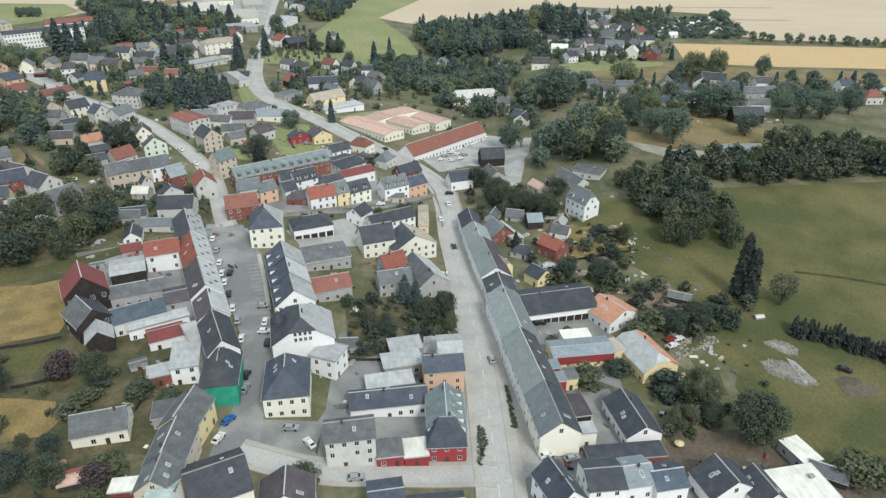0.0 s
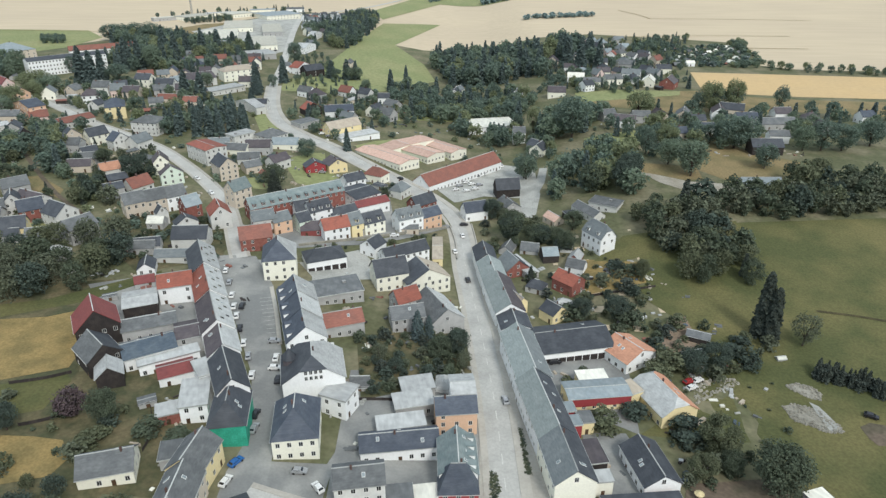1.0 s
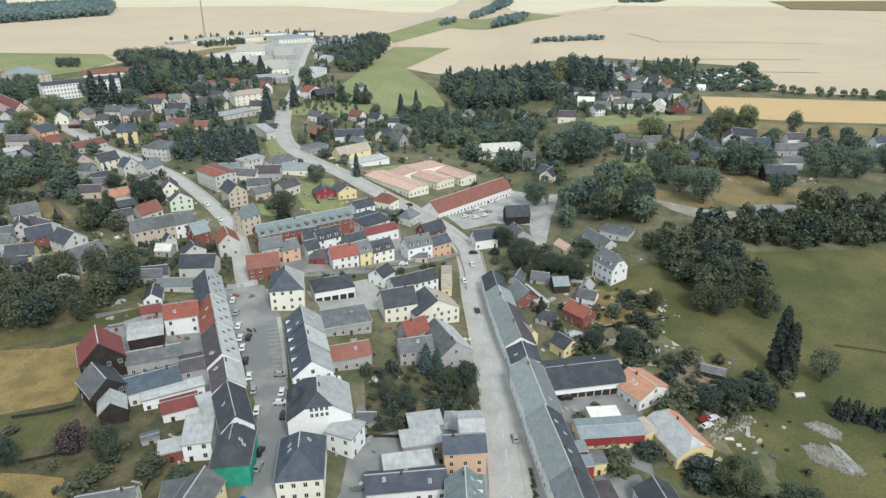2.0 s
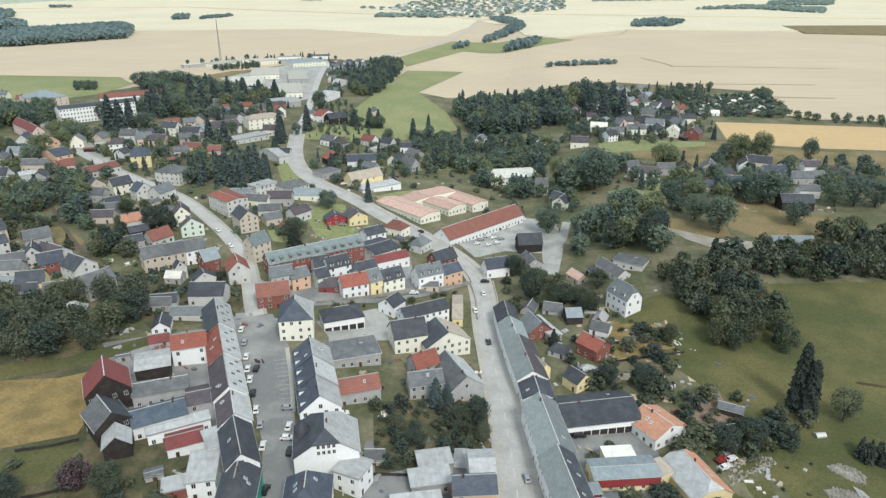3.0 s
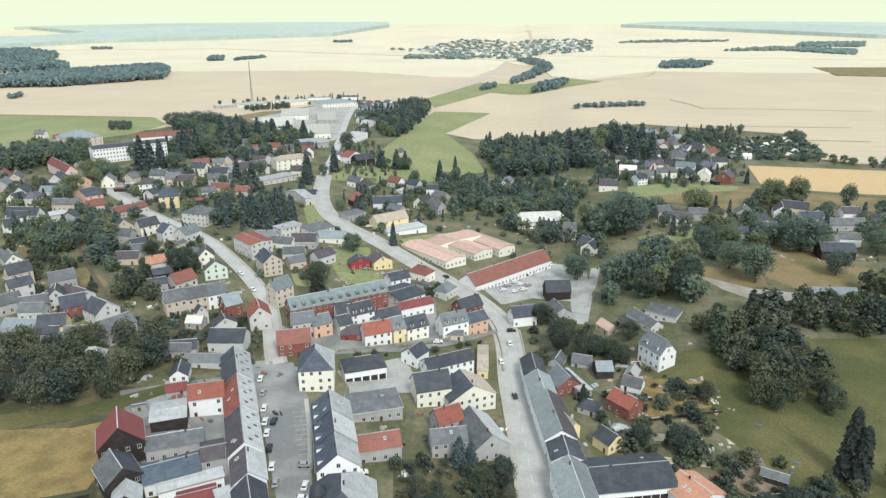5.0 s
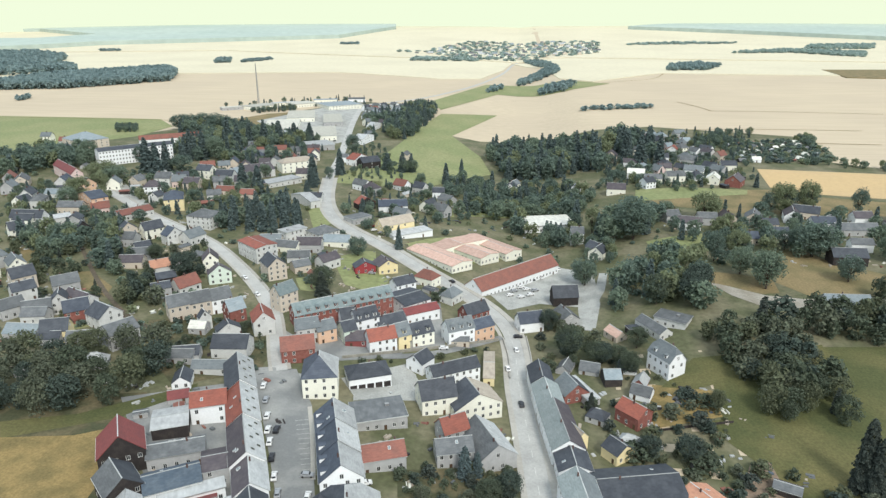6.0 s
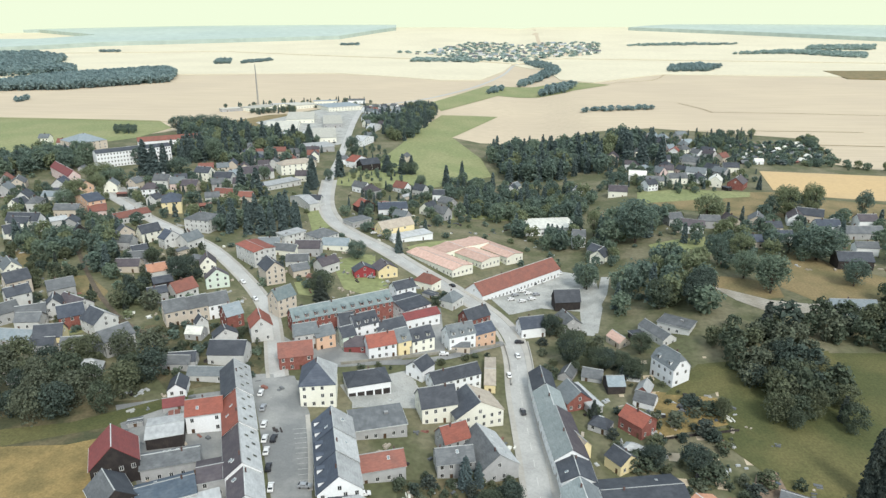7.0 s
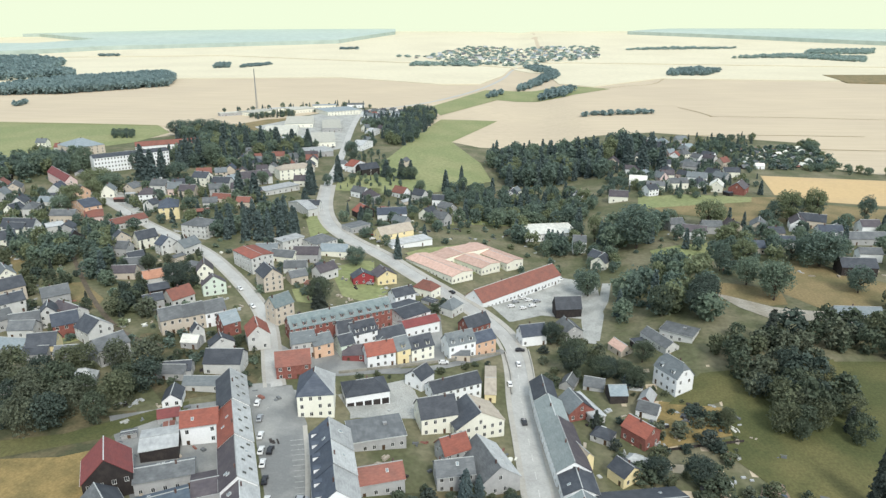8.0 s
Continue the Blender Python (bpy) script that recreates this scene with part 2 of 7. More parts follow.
def patch(name, poly, mat, lift, label, category="ground", cell=12.0):
    """A piece of ground cover, cut to a grid and laid on the land."""
    bm = bmesh.new()
    bm.faces.new([bm.verts.new((x, y, 0)) for x, y in poly])
    bmesh.ops.triangulate(bm, faces=bm.faces[:])
    for axis in (0, 1):
        lo, hi = min(p[axis] for p in poly), max(p[axis] for p in poly)
        step = cell if hi - lo < 1300 else (hi - lo) / 70
        v = math.ceil(lo / step) * step
        while v < hi:
            co, no = [0, 0, 0], [0, 0, 0]
            co[axis], no[axis] = v, 1
            bmesh.ops.bisect_plane(bm, geom=bm.verts[:] + bm.edges[:] + bm.faces[:], plane_co=co, plane_no=no)
            v += step
    for v in bm.verts:
        v.co.z = land(v.co.x, v.co.y) + lift
    bmesh.ops.recalc_face_normals(bm, faces=bm.faces[:])
    if sum(f.normal.z for f in bm.faces) < 0:
        bmesh.ops.reverse_faces(bm, faces=bm.faces[:])
    if lift >= 1:
        rim = bmesh.ops.extrude_edge_only(bm, edges=[e for e in bm.edges if e.is_boundary])["geom"]
        for v in (g for g in rim if isinstance(g, bmesh.types.BMVert)):
            v.co.z -= lift + 2.0
    me = bpy.data.meshes.new(name)
    bm.to_mesh(me)
    bm.free()
    me.materials.append(mat)
    return tagged(new(name, me), label, category, kind="structure")


def resample(line, step):
    pts = [Vector(p) for p in line]
    # round the corners of the line first
    for _ in range(2):
        out = [pts[0]]
        for a, b in zip(pts, pts[1:]):
            out += [a.lerp(b, 0.25), a.lerp(b, 0.75)]
        pts = out + [pts[-1]]
    out, left = [pts[0]], step
    for a, b in zip(pts, pts[1:]):
        d = (b - a).length
        while d >= left and d > 1e-6:
            a = a.lerp(b, left / d)
            d = (b - a).length
            out.append(a)
            left = step
        left -= d
    return out + [pts[-1]]


ROAD_POINTS = []
BLOCKS = []


def ribbon(name, line, offsets, lifts, mat, label, category="road", step=4.0, kind="structure"):
    """A strip along a line: its cross-section is given by offsets to the left and lifts above the land."""
    pts = resample(line, step)
    verts, faces, m = [], [], len(offsets)
    for i, p in enumerate(pts):
        d = (pts[min(i + 1, len(pts) - 1)] - pts[max(i - 1, 0)]).normalized()
        nrm = Vector((-d.y, d.x))
        z = land(p.x, p.y)
        for o, l in zip(offsets, lifts):
            q = p + nrm * o
            verts.append((q.x, q.y, z + l + (land(q.x, q.y) - z) * 0.5))
    for i in range(len(pts) - 1):
        for j in range(m - 1):
            faces.append((i * m + j + 1, i * m + j, (i + 1) * m + j, (i + 1) * m + j + 1))
    return tagged(mesh_object(name, verts, faces, mat), label, category, kind=kind)


def street(line, width, mat, walk_left=0.0, walk_right=0.0, lines=False, label="worn asphalt road"):
    h = width / 2
    ribbon("road", line, [h, 0, -h], [0.30, 0.34, 0.30], mat, label)
    for side, w in ((1, walk_left), (-1, walk_right)):
        if w:
            o = [side * h, side * h, side * (h + 0.18), side * (h + w), side * (h + w)]
            l = [0.2, 0.44, 0.44, 0.46, 0.1]
            if side > 0:
                o, l = o[::-1], l[::-1]
            ribbon("pavement", line, o, l, PAVING, "pale paved footway with a raised kerb beside the road", "pavement")
    ROAD_POINTS.extend((p.x, p.y, h + max(walk_left, walk_right)) for p in resample(line, 4))
    if lines:
        pts = resample(line, 1.0)
        verts, faces = [], []
        for i in range(0, len(pts) - 5, 9):
            a, b = pts[i], pts[i + 4]
            d = (b - a).normalized()
            nrm = Vector((-d.y, d.x)) * 0.09
            k = len(verts)
            for q in (a - nrm, a + nrm, b + nrm, b - nrm):
                verts.append((q.x, q.y, land(q.x, q.y) + 0.36))
            faces.append((k + 3, k + 2, k + 1, k))
        tagged(mesh_object("road_marking", verts, faces, LINE), "broken white centre line painted on the asphalt", "road marking", kind="structure")


def parking_bays(line, count, pitch):
    """White bay lines painted side by side on the square."""
    a, b = Vector(line[0]), Vector(line[-1])
    d = (b - a).normalized() * 4.6
    along = Vector((-d.y, d.x)).normalized()
    verts, faces = [], []
    for i in range(count):
        p = a + along * (i - count / 2) * pitch * -1
        w = along * 0.07
        k = len(verts)
        for s in (p - w, p + w, p + d + w, p + d - w):
            verts.append((s.x, s.y, land(s.x, s.y) + 0.33))
        faces.append((k, k + 1, k + 2, k + 3))
    tagged(mesh_object("bay_marking", verts, faces, LINE), "white parking bay lines on the square", "road marking", kind="structure")


def backdrop():
    """The hazy sky low over the horizon, behind everything."""
    m = bpy.data.materials.new("hazy sky")
    m.use_nodes = True
    n, k = m.node_tree.nodes, m.node_tree.links
    n.remove(n["Principled BSDF"])
    e = n.new("ShaderNodeEmission")
    e.inputs[0].default_value, e.inputs[1].default_value = (0.76, 0.845, 0.63, 1), 1.0
    k.new(e.outputs[0], n["Material Output"].inputs[0])
    verts, faces = [], []
    for i in range(41):
        a = radians(-64 + i * 3.2)
        verts += [(4990 * math.sin(a), 4990 * math.cos(a), -100), (4990 * math.sin(a), 4990 * math.cos(a), 700)]
    for i in range(40):
        faces.append((2 * i, 2 * i + 2, 2 * i + 3, 2 * i + 1))
    return tagged(mesh_object("backdrop", verts, faces, m), "pale hazy yellowish sky behind the horizon", "sky", kind="structure")


# ---- houses ----
def box(x0, x1, y0, y1, z0, z1):
    v = [(x0, y0, z0), (x1, y0, z0), (x1, y1, z0), (x0, y1, z0), (x0, y0, z1), (x1, y0, z1), (x1, y1, z1), (x0, y1, z1)]
    f = [(3, 2, 1, 0), (4, 5, 6, 7), (0, 1, 5, 4), (1, 2, 6, 5), (2, 3, 7, 6), (3, 0, 4, 7)]
    return v, f


def boxes(*items):
    verts, faces = [], []
    for it in items:
        v, f = box(*it)
        k = len(verts)
        verts += v
        faces += [tuple(i + k for i in q) for q in f]
    return verts, faces


def plain_mesh(name, verts, faces, mats, indices=None):
    me = bpy.data.meshes.new(name)
    me.from_pydata(verts, [], faces)
    for m in mats:
        me.materials.append(m)
    if indices is not None:
        me.polygons.foreach_set("material_index", indices)
    me.update()
    return me


def grid_window(name, w, h, mats, glazed):
    """A frame with a middle bar in one piece; where glazed, the panes sit behind it in the same piece."""
    us = [-w / 2, -w / 2 + 0.1, -0.04, 0.04, w / 2 - 0.1, w / 2]
    zs = [0, 0.1, h - 0.1, h]
    verts = [(u, y, z) for y in (-0.05, 0.03) for z in zs for u in us]
    at = lambda i, j, k: k * 24 + j * 6 + i
    faces, idx = [], []
    for j in range(3):
        for i in range(5):
            pane = j == 1 and i in (1, 3)
            if not pane:
                faces.append((at(i, j, 0), at(i + 1, j, 0), at(i + 1, j + 1, 0), at(i, j + 1, 0)))
                idx.append(0)
                continue
            c = [(i, j), (i + 1, j), (i + 1, j + 1), (i, j + 1)]
            for a, b in zip(c, c[1:] + c[:1]):
                faces.append((at(*a, 0), at(*b, 0), at(*b, 1), at(*a, 1)))
                idx.append(0)
            if glazed:
                faces.append((at(i, j, 1), at(i + 1, j, 1), at(i + 1, j + 1, 1), at(i, j + 1, 1)))
                idx.append(1)
    used = sorted({v for f in faces for v in f})
    place = {v: k for k, v in enumerate(used)}
    return plain_mesh(name, [verts[v] for v in used], [tuple(place[v] for v in f) for f in faces], mats, idx)


def window_meshes(w, h):
    g = box(-w / 2 + 0.09, w / 2 - 0.09, 0.0, 0.02, 0.09, h - 0.09)
    return grid_window("window", w, h, [FRAME_WHITE], False), plain_mesh("pane", g[0], g[1], [GLASS]), grid_window("window_far", w, h, [FRAME_WHITE, GLASS], True)


WIN_W, WIN_H = 1.15, 1.55
WIN = window_meshes(WIN_W, WIN_H)
GATE = plain_mesh("garage_door", *boxes((-1.3, 1.3, -0.04, 0.04, 0, 2.4), (-1.3, 1.3, -0.07, -0.04, 0.75, 0.8), (-1.3, 1.3, -0.07, -0.04, 1.55, 1.6)), [DARKWOOD])
DOOR = plain_mesh("door", *boxes((-0.5, 0.5, -0.04, 0.04, 0, 2.1), (-0.35, 0.35, -0.06, -0.04, 0.2, 0.9), (-0.35, 0.35, -0.06, -0.04, 1.1, 1.9)), [DOOR_WOOD])
def lathe_square(name, rings, mats):
    """A square stack in one piece: rings of half-width and height from the bottom up."""
    verts = [(sx * r, sy * r * 0.85, z) for r, z in rings for sx, sy in ((-1, -1), (1, -1), (1, 1), (-1, 1))]
    n = len(rings)
    faces = [(3, 2, 1, 0), tuple(range(4 * n - 4, 4 * n))] + [(k * 4 + i, k * 4 + (i + 1) % 4, k * 4 + 4 + (i + 1) % 4, k * 4 + 4 + i) for k in range(n - 1) for i in range(4)]
    return plain_mesh(name, verts, faces, mats)


STACK = lathe_square("chimney", [(0.24, -1.6), (0.24, 0.45), (0.29, 0.49), (0.29, 0.6), (0.16, 0.6), (0.14, 0.8)], [CHIMNEY])
SKYLIGHT = plain_mesh("roof_window", *boxes((-0.42, 0.42, -0.6, 0.6, 0.0, 0.1), (-0.34, 0.34, -0.5, 0.5, 0.1, 0.12)), [FRAME_WHITE, ZINCBLUE], [0] * 6 + [1] * 6)
SKYLIGHT_DARK = plain_mesh("roof_window", *boxes((-0.5, 0.5, -0.65, 0.65, 0.0, 0.1), (-0.42, 0.42, -0.56, 0.56, 0.1, 0.13)), [STEEL, GLASS], [0] * 6 + [1] * 6)
dice = random.Random(7)


def wall_side(a, b, h, openings, verts, faces, deep=0.16, floor=-2.0):
    """One wall from a to b with recessed openings (u0, u1, z0, z1) that do not overlap."""
    a, b = Vector(a), Vector(b)
    d = (b - a).normalized()
    n = Vector((d.y, -d.x))            # outward: walls run anticlockwise
    size = (b - a).length
    us = sorted({0.0, size, *[u for o in openings for u in o[:2]]})
    zs = sorted({floor, h, *[z for o in openings for z in o[2:4]]})

    def put(pts):
        k = len(verts)
        for u, z, e in pts:
            p = a + d * u - n * e
            verts.append((p.x, p.y, z))
        faces.append((k, k + 1, k + 2, k + 3))
    for u0, u1 in zip(us, us[1:]):
        run = None
        for z0, z1 in zip(zs, zs[1:]):
            um, zm = (u0 + u1) / 2, (z0 + z1) / 2
            hole = any(o[0] < um < o[1] and o[2] < zm < o[3] for o in openings)
            if hole:
                if run:
                    put([(u0, run[0], 0), (u1, run[0], 0), (u1, run[1], 0), (u0, run[1], 0)])
                run = None
            else:
                run = (run[0], z1) if run else (z0, z1)
        if run:
            put([(u0, run[0], 0), (u1, run[0], 0), (u1, run[1], 0), (u0, run[1], 0)])
    for u0, u1, z0, z1 in openings:
        put([(u0, z0, 0), (u1, z0, 0), (u1, z0, deep), (u0, z0, deep)])
        put([(u0, z1, deep), (u1, z1, deep), (u1, z1, 0), (u0, z1, 0)])
        put([(u0, z0, 0), (u0, z0, deep), (u0, z1, deep), (u0, z1, 0)])
        put([(u1, z0, deep), (u1, z0, 0), (u1, z1, 0), (u1, z1, deep)])
        put([(u0, z0, deep), (u1, z0, deep), (u1, z1, deep), (u0, z1, deep)])


def slab(quad, thick, name, mat, parent):
    """A roof slope: a sheet with thickness, given by its upper corners in order."""
    q = [Vector(p) for p in quad]
    n = (q[1] - q[0]).cross(q[2] - q[0]).normalized()
    if n.z < 0:
        q.reverse()
        n = -n
    k = len(q)
    verts = [tuple(p) for p in q] + [tuple(p - n * thick) for p in q]
    faces = [tuple(range(k)), tuple(range(2 * k - 1, k - 1, -1))] + [(i + k, (i + 1) % k + k, (i + 1) % k, i) for i in range(k)]
    return mesh_object(name, verts, faces, mat, parent)


ROOF_WORD = {"gable": "pitched", "hip": "hipped", "halfhip": "half-hipped", "flat": "flat"}


def house(x, y, ang, L, W, h, rise, kind, left, right, wall, garage=False, apartment=False, dormers=0, lights=0, blank=False):
    """A building whose ridge runs along ang; left and right are the materials of its two slopes."""
    ca, sa = math.cos(radians(ang)), math.sin(radians(ang))
    ground = min(land(x + i * L / 2 * ca - j * W / 2 * sa, y + i * L / 2 * sa + j * W / 2 * ca) for i in (-1, 1) for j in (-1, 1))
    ground = (ground + land(x, y)) / 2
    small = h < 3.6 or L * W < 45
    kindname = "shed" if small else ("barn" if wall is DARKWOOD else ("hall" if L * W > 500 else "house"))
    top = new(kindname)
    top.matrix_basis = pose(x, y, ground, 0, 0, ang)
    cover = right["say"]
    tagged(top, f"{wall['say']} {'apartment block' if apartment else kindname} with a {ROOF_WORD[kind]} {cover} roof", "apartment block" if apartment else kindname, group="houses of the town" if not small else "sheds of the town")
    BLOCKS.append((x, y, max(L, W) / 2 + 1.0))
    near, far = y < 215, y > 420
    corner = [(-L / 2, -W / 2), (L / 2, -W / 2), (L / 2, W / 2), (-L / 2, W / 2)]
    verts, faces, spots = [], [], []
    rows = max(1, int((h + 0.3) // 2.75))
    if small:
        rows = 1
    for s in range(4):
        a, b = corner[s], corner[(s + 1) % 4]
        d = (Vector(b) - Vector(a)).normalized()
        n = Vector((d.y, -d.x))
        wn_y = n.x * sa + n.y * ca          # outward normal's way north
        size = (Vector(b) - Vector(a)).length
        holes = []
        if wn_y < 0.35 and not (wall is DARKWOOD and h < 6) and wall is not GREENNET and not (blank and s in (1, 3)):
            gap = 4.4 if far and not apartment else (2.5 if apartment else 2.7)
            cols = int((size - 0.8) / gap)
            if small:
                cols = min(cols, 2)
            doorway = dice.randrange(cols) if cols else -1
            for r in range(rows):
                for c in range(cols):
                    u = (c + 0.5) * size / cols
                    z0 = r * (h / rows) + min(0.95, h / rows * 0.34)
                    if garage and r == 0 and wn_y < -0.5 and size > 10:
                        if size / cols > 2.7:
                            holes.append((u - 1.3, u + 1.3, 0.0, 2.4, "garage_door"))
                        continue
                    if r == 0 and c == doorway and s in (0, 2):
                        holes.append((u - 0.5, u + 0.5, 0.0, 2.1, "door"))
                        continue
                    if z0 + WIN_H > h - 0.1 or (dice.random() < 0.12 and not apartment):
                        continue
                    holes.append((u - WIN_W / 2, u + WIN_W / 2, z0, z0 + WIN_H, "window"))
        wall_side(a, b, h, [o[:4] for o in holes], verts, faces)
        if kind in ("gable", "halfhip") and s in (1, 3):
            k = len(verts)
            if kind == "gable":
                verts += [(*a, h), (*b, h), ((a[0] + b[0]) / 2, (a[1] + b[1]) / 2, h + rise)]
                faces.append((k, k + 1, k + 2))
            else:
                cut = 0.55
                m0 = (a[0], a[1] * (1 - cut))
                m1 = (b[0], b[1] * (1 - cut))
                verts += [(*a, h), (*b, h), (*m1, h + rise * cut), (*m0, h + rise * cut)]
                faces.append((k, k + 1, k + 2, k + 3))
            if rise > 2.8 and wn_y < 0.35 and wall is not DARKWOOD and not (blank and kind == "halfhip"):
                spots.append(((a[0] + b[0]) / 2 + n.x * 0.03, (a[1] + b[1]) / 2 + n.y * 0.03, h + 0.35, math.degrees(math.atan2(d.y, d.x)), "window"))
        for u0, u1, z0, z1, what in holes:
            p = Vector(a) + d * (u0 + u1) / 2 - n * 0.09
            spots.append((p.x, p.y, z0, math.degrees(math.atan2(d.y, d.x)), what))
    mesh_object("wall", verts, faces, wall, top)
    for px, py, pz, rz, what in spots:
        me = {"window": WIN[0] if near else WIN[2], "garage_door": GATE, "door": DOOR}[what]
        w = new(what, me)
        w.parent = top
        w.matrix_basis = pose(px, py, pz, 0, 0, rz)
        if what == "window" and near:
            g = new("pane", WIN[1])
            g.parent = w
    # the roof
    o, g, th = (0.35, 0.3, 0.2) if not small else (0.2, 0.2, 0.12)
    x0, y0 = L / 2 + g, W / 2 + o
    drop = rise * o / (W / 2)
    zt = h + rise + th
    ze = h - drop + th
    if kind == "flat":
        slab([(-x0, -y0, h + 0.25), (x0, -y0, h + 0.25), (x0, y0, h + 0.25 + rise * 0.3), (-x0, y0, h + 0.25 + rise * 0.3)], 0.3, "roof", right, top)
        v, f = boxes((-x0, x0, -y0 - 0.06, -y0, h - 0.08, h + 0.32), (-x0 - 0.06, -x0, -y0, y0, h - 0.08, h + 0.36 + rise * 0.2), (x0, x0 + 0.06, -y0, y0, h - 0.08, h + 0.36 + rise * 0.2))
        mesh_object("roof_edge", v, f, CAP, top)
        if L * W > 120 and not far:
            c = mesh_object("roof_vent", *boxes((-0.6, 0.6, -0.5, 0.5, 0, 0.7), (-0.7, 0.7, -0.6, 0.6, 0.7, 0.8)), STEEL, top)
            c.location = (dice.uniform(-0.3, 0.3) * L, dice.uniform(-0.2, 0.2) * W, h + 0.25)
        return top
    rx = {"gable": x0, "hip": max(L / 2 - W * 0.42, L * 0.08), "halfhip": L / 2 - W * 0.2}[kind]
    if kind == "halfhip":
        zc, yc = h + rise * 0.55 + th, W / 2 * 0.45
        a = slab([(-x0, -y0, ze), (x0, -y0, ze), (x0, -yc, zc), (rx, 0, zt), (-rx, 0, zt), (-x0, -yc, zc)], th, "roof_slope", right, top)
        b = slab([(x0, y0, ze), (-x0, y0, ze), (-x0, yc, zc), (-rx, 0, zt), (rx, 0, zt), (x0, yc, zc)], th, "roof_slope", left, top)
        slab([(x0, -yc, zc), (x0, yc, zc), (rx, 0, zt)], th, "hip_end", left, top)
        slab([(-x0, yc, zc), (-x0, -yc, zc), (-rx, 0, zt)], th, "hip_end", left, top)
    else:
        zg = ze if kind == "gable" else ze
        slab([(-x0, -y0, zg), (x0, -y0, zg), (rx, 0, zt), (-rx, 0, zt)], th, "roof_slope", right, top)
        slab([(x0, y0, zg), (-x0, y0, zg), (-rx, 0, zt), (rx, 0, zt)], th, "roof_slope", left, top)
        if kind == "hip":
            slab([(x0, -y0, zg), (x0, y0, zg), (rx, 0, zt)], th, "hip_end", left, top)
            slab([(-x0, y0, zg), (-x0, -y0, zg), (-rx, 0, zt)], th, "hip_end", left, top)
    if y < 600:
      v, f = box(-rx, rx, -0.14, 0.14, zt - 0.1, zt + 0.07)
      mesh_object("ridge_cap", v, f, CAP, top)
    if y < 215:
        for v, f in (box(-x0, x0, -y0 - 0.1, -y0 + 0.02, ze - 0.22, ze - 0.08), box(-x0, x0, y0 - 0.02, y0 + 0.1, ze - 0.22, ze - 0.08)):
            mesh_object("gutter", v, f, CAP, top)
    if wall is not DARKWOOD and not small and rise > 1.8:
        for i in range(dice.choice((0, 1, 1)) if L < 11 else 1):
            c = new("chimney", STACK)
            c.parent = top
            c.matrix_basis = pose(dice.uniform(-0.75, 0.75) * rx if kind != "hip" else dice.uniform(-0.5, 0.5) * rx, dice.choice((-0.5, 0.5)), zt + 0.1, 0, 0, 0)
        tilt = math.degrees(math.atan2(rise + drop, y0))
        for i in range(dice.choice((0, 1, 2, 3)) if near else 0):
            sgn = dice.choice((-1, 1))
            v = dice.uniform(0.3, 0.65)
            c = new("roof_window", SKYLIGHT)
            c.parent = top
            c.matrix_basis = pose(dice.uniform(-0.8, 0.8) * min(rx, L / 2 - 0.8), sgn * y0 * v, zt + (ze - zt) * v + 0.02, -sgn * tilt, 0, 0)
    for i in range(lights):
        v = (0.35, 0.68)[i % 2]
        tilt = math.degrees(math.atan2(rise + drop, y0))
        c = new("roof_window", SKYLIGHT_DARK)
        c.parent = top
        c.matrix_basis = pose((i + 0.5) / lights * L * 0.9 - L * 0.45, -y0 * v, zt + (ze - zt) * v + 0.02, tilt, 0, 0)
    for i in range(dormers):
        for sgn in (-1,):
            u = (i + 0.5) / dormers * L - L / 2
            v, f = boxes((u - 0.75, u + 0.75, -W / 2 + 0.5, -W / 2 + 2.6, h + 0.4, h + 2.0))
            d = mesh_object("dormer", v, f, wall, top)
            slab([(u - 0.95, -W / 2 + 0.3, h + 2.2), (u + 0.95, -W / 2 + 0.3, h + 2.2), (u + 0.95, -0.3, h + 2.6), (u - 0.95, -0.3, h + 2.6)], 0.15, "dormer_roof", right, d)
            g = new("pane", WIN[2])
            g.parent = d
            g.matrix_basis = pose(u, -W / 2 + 0.46, h + 0.55)
    return top


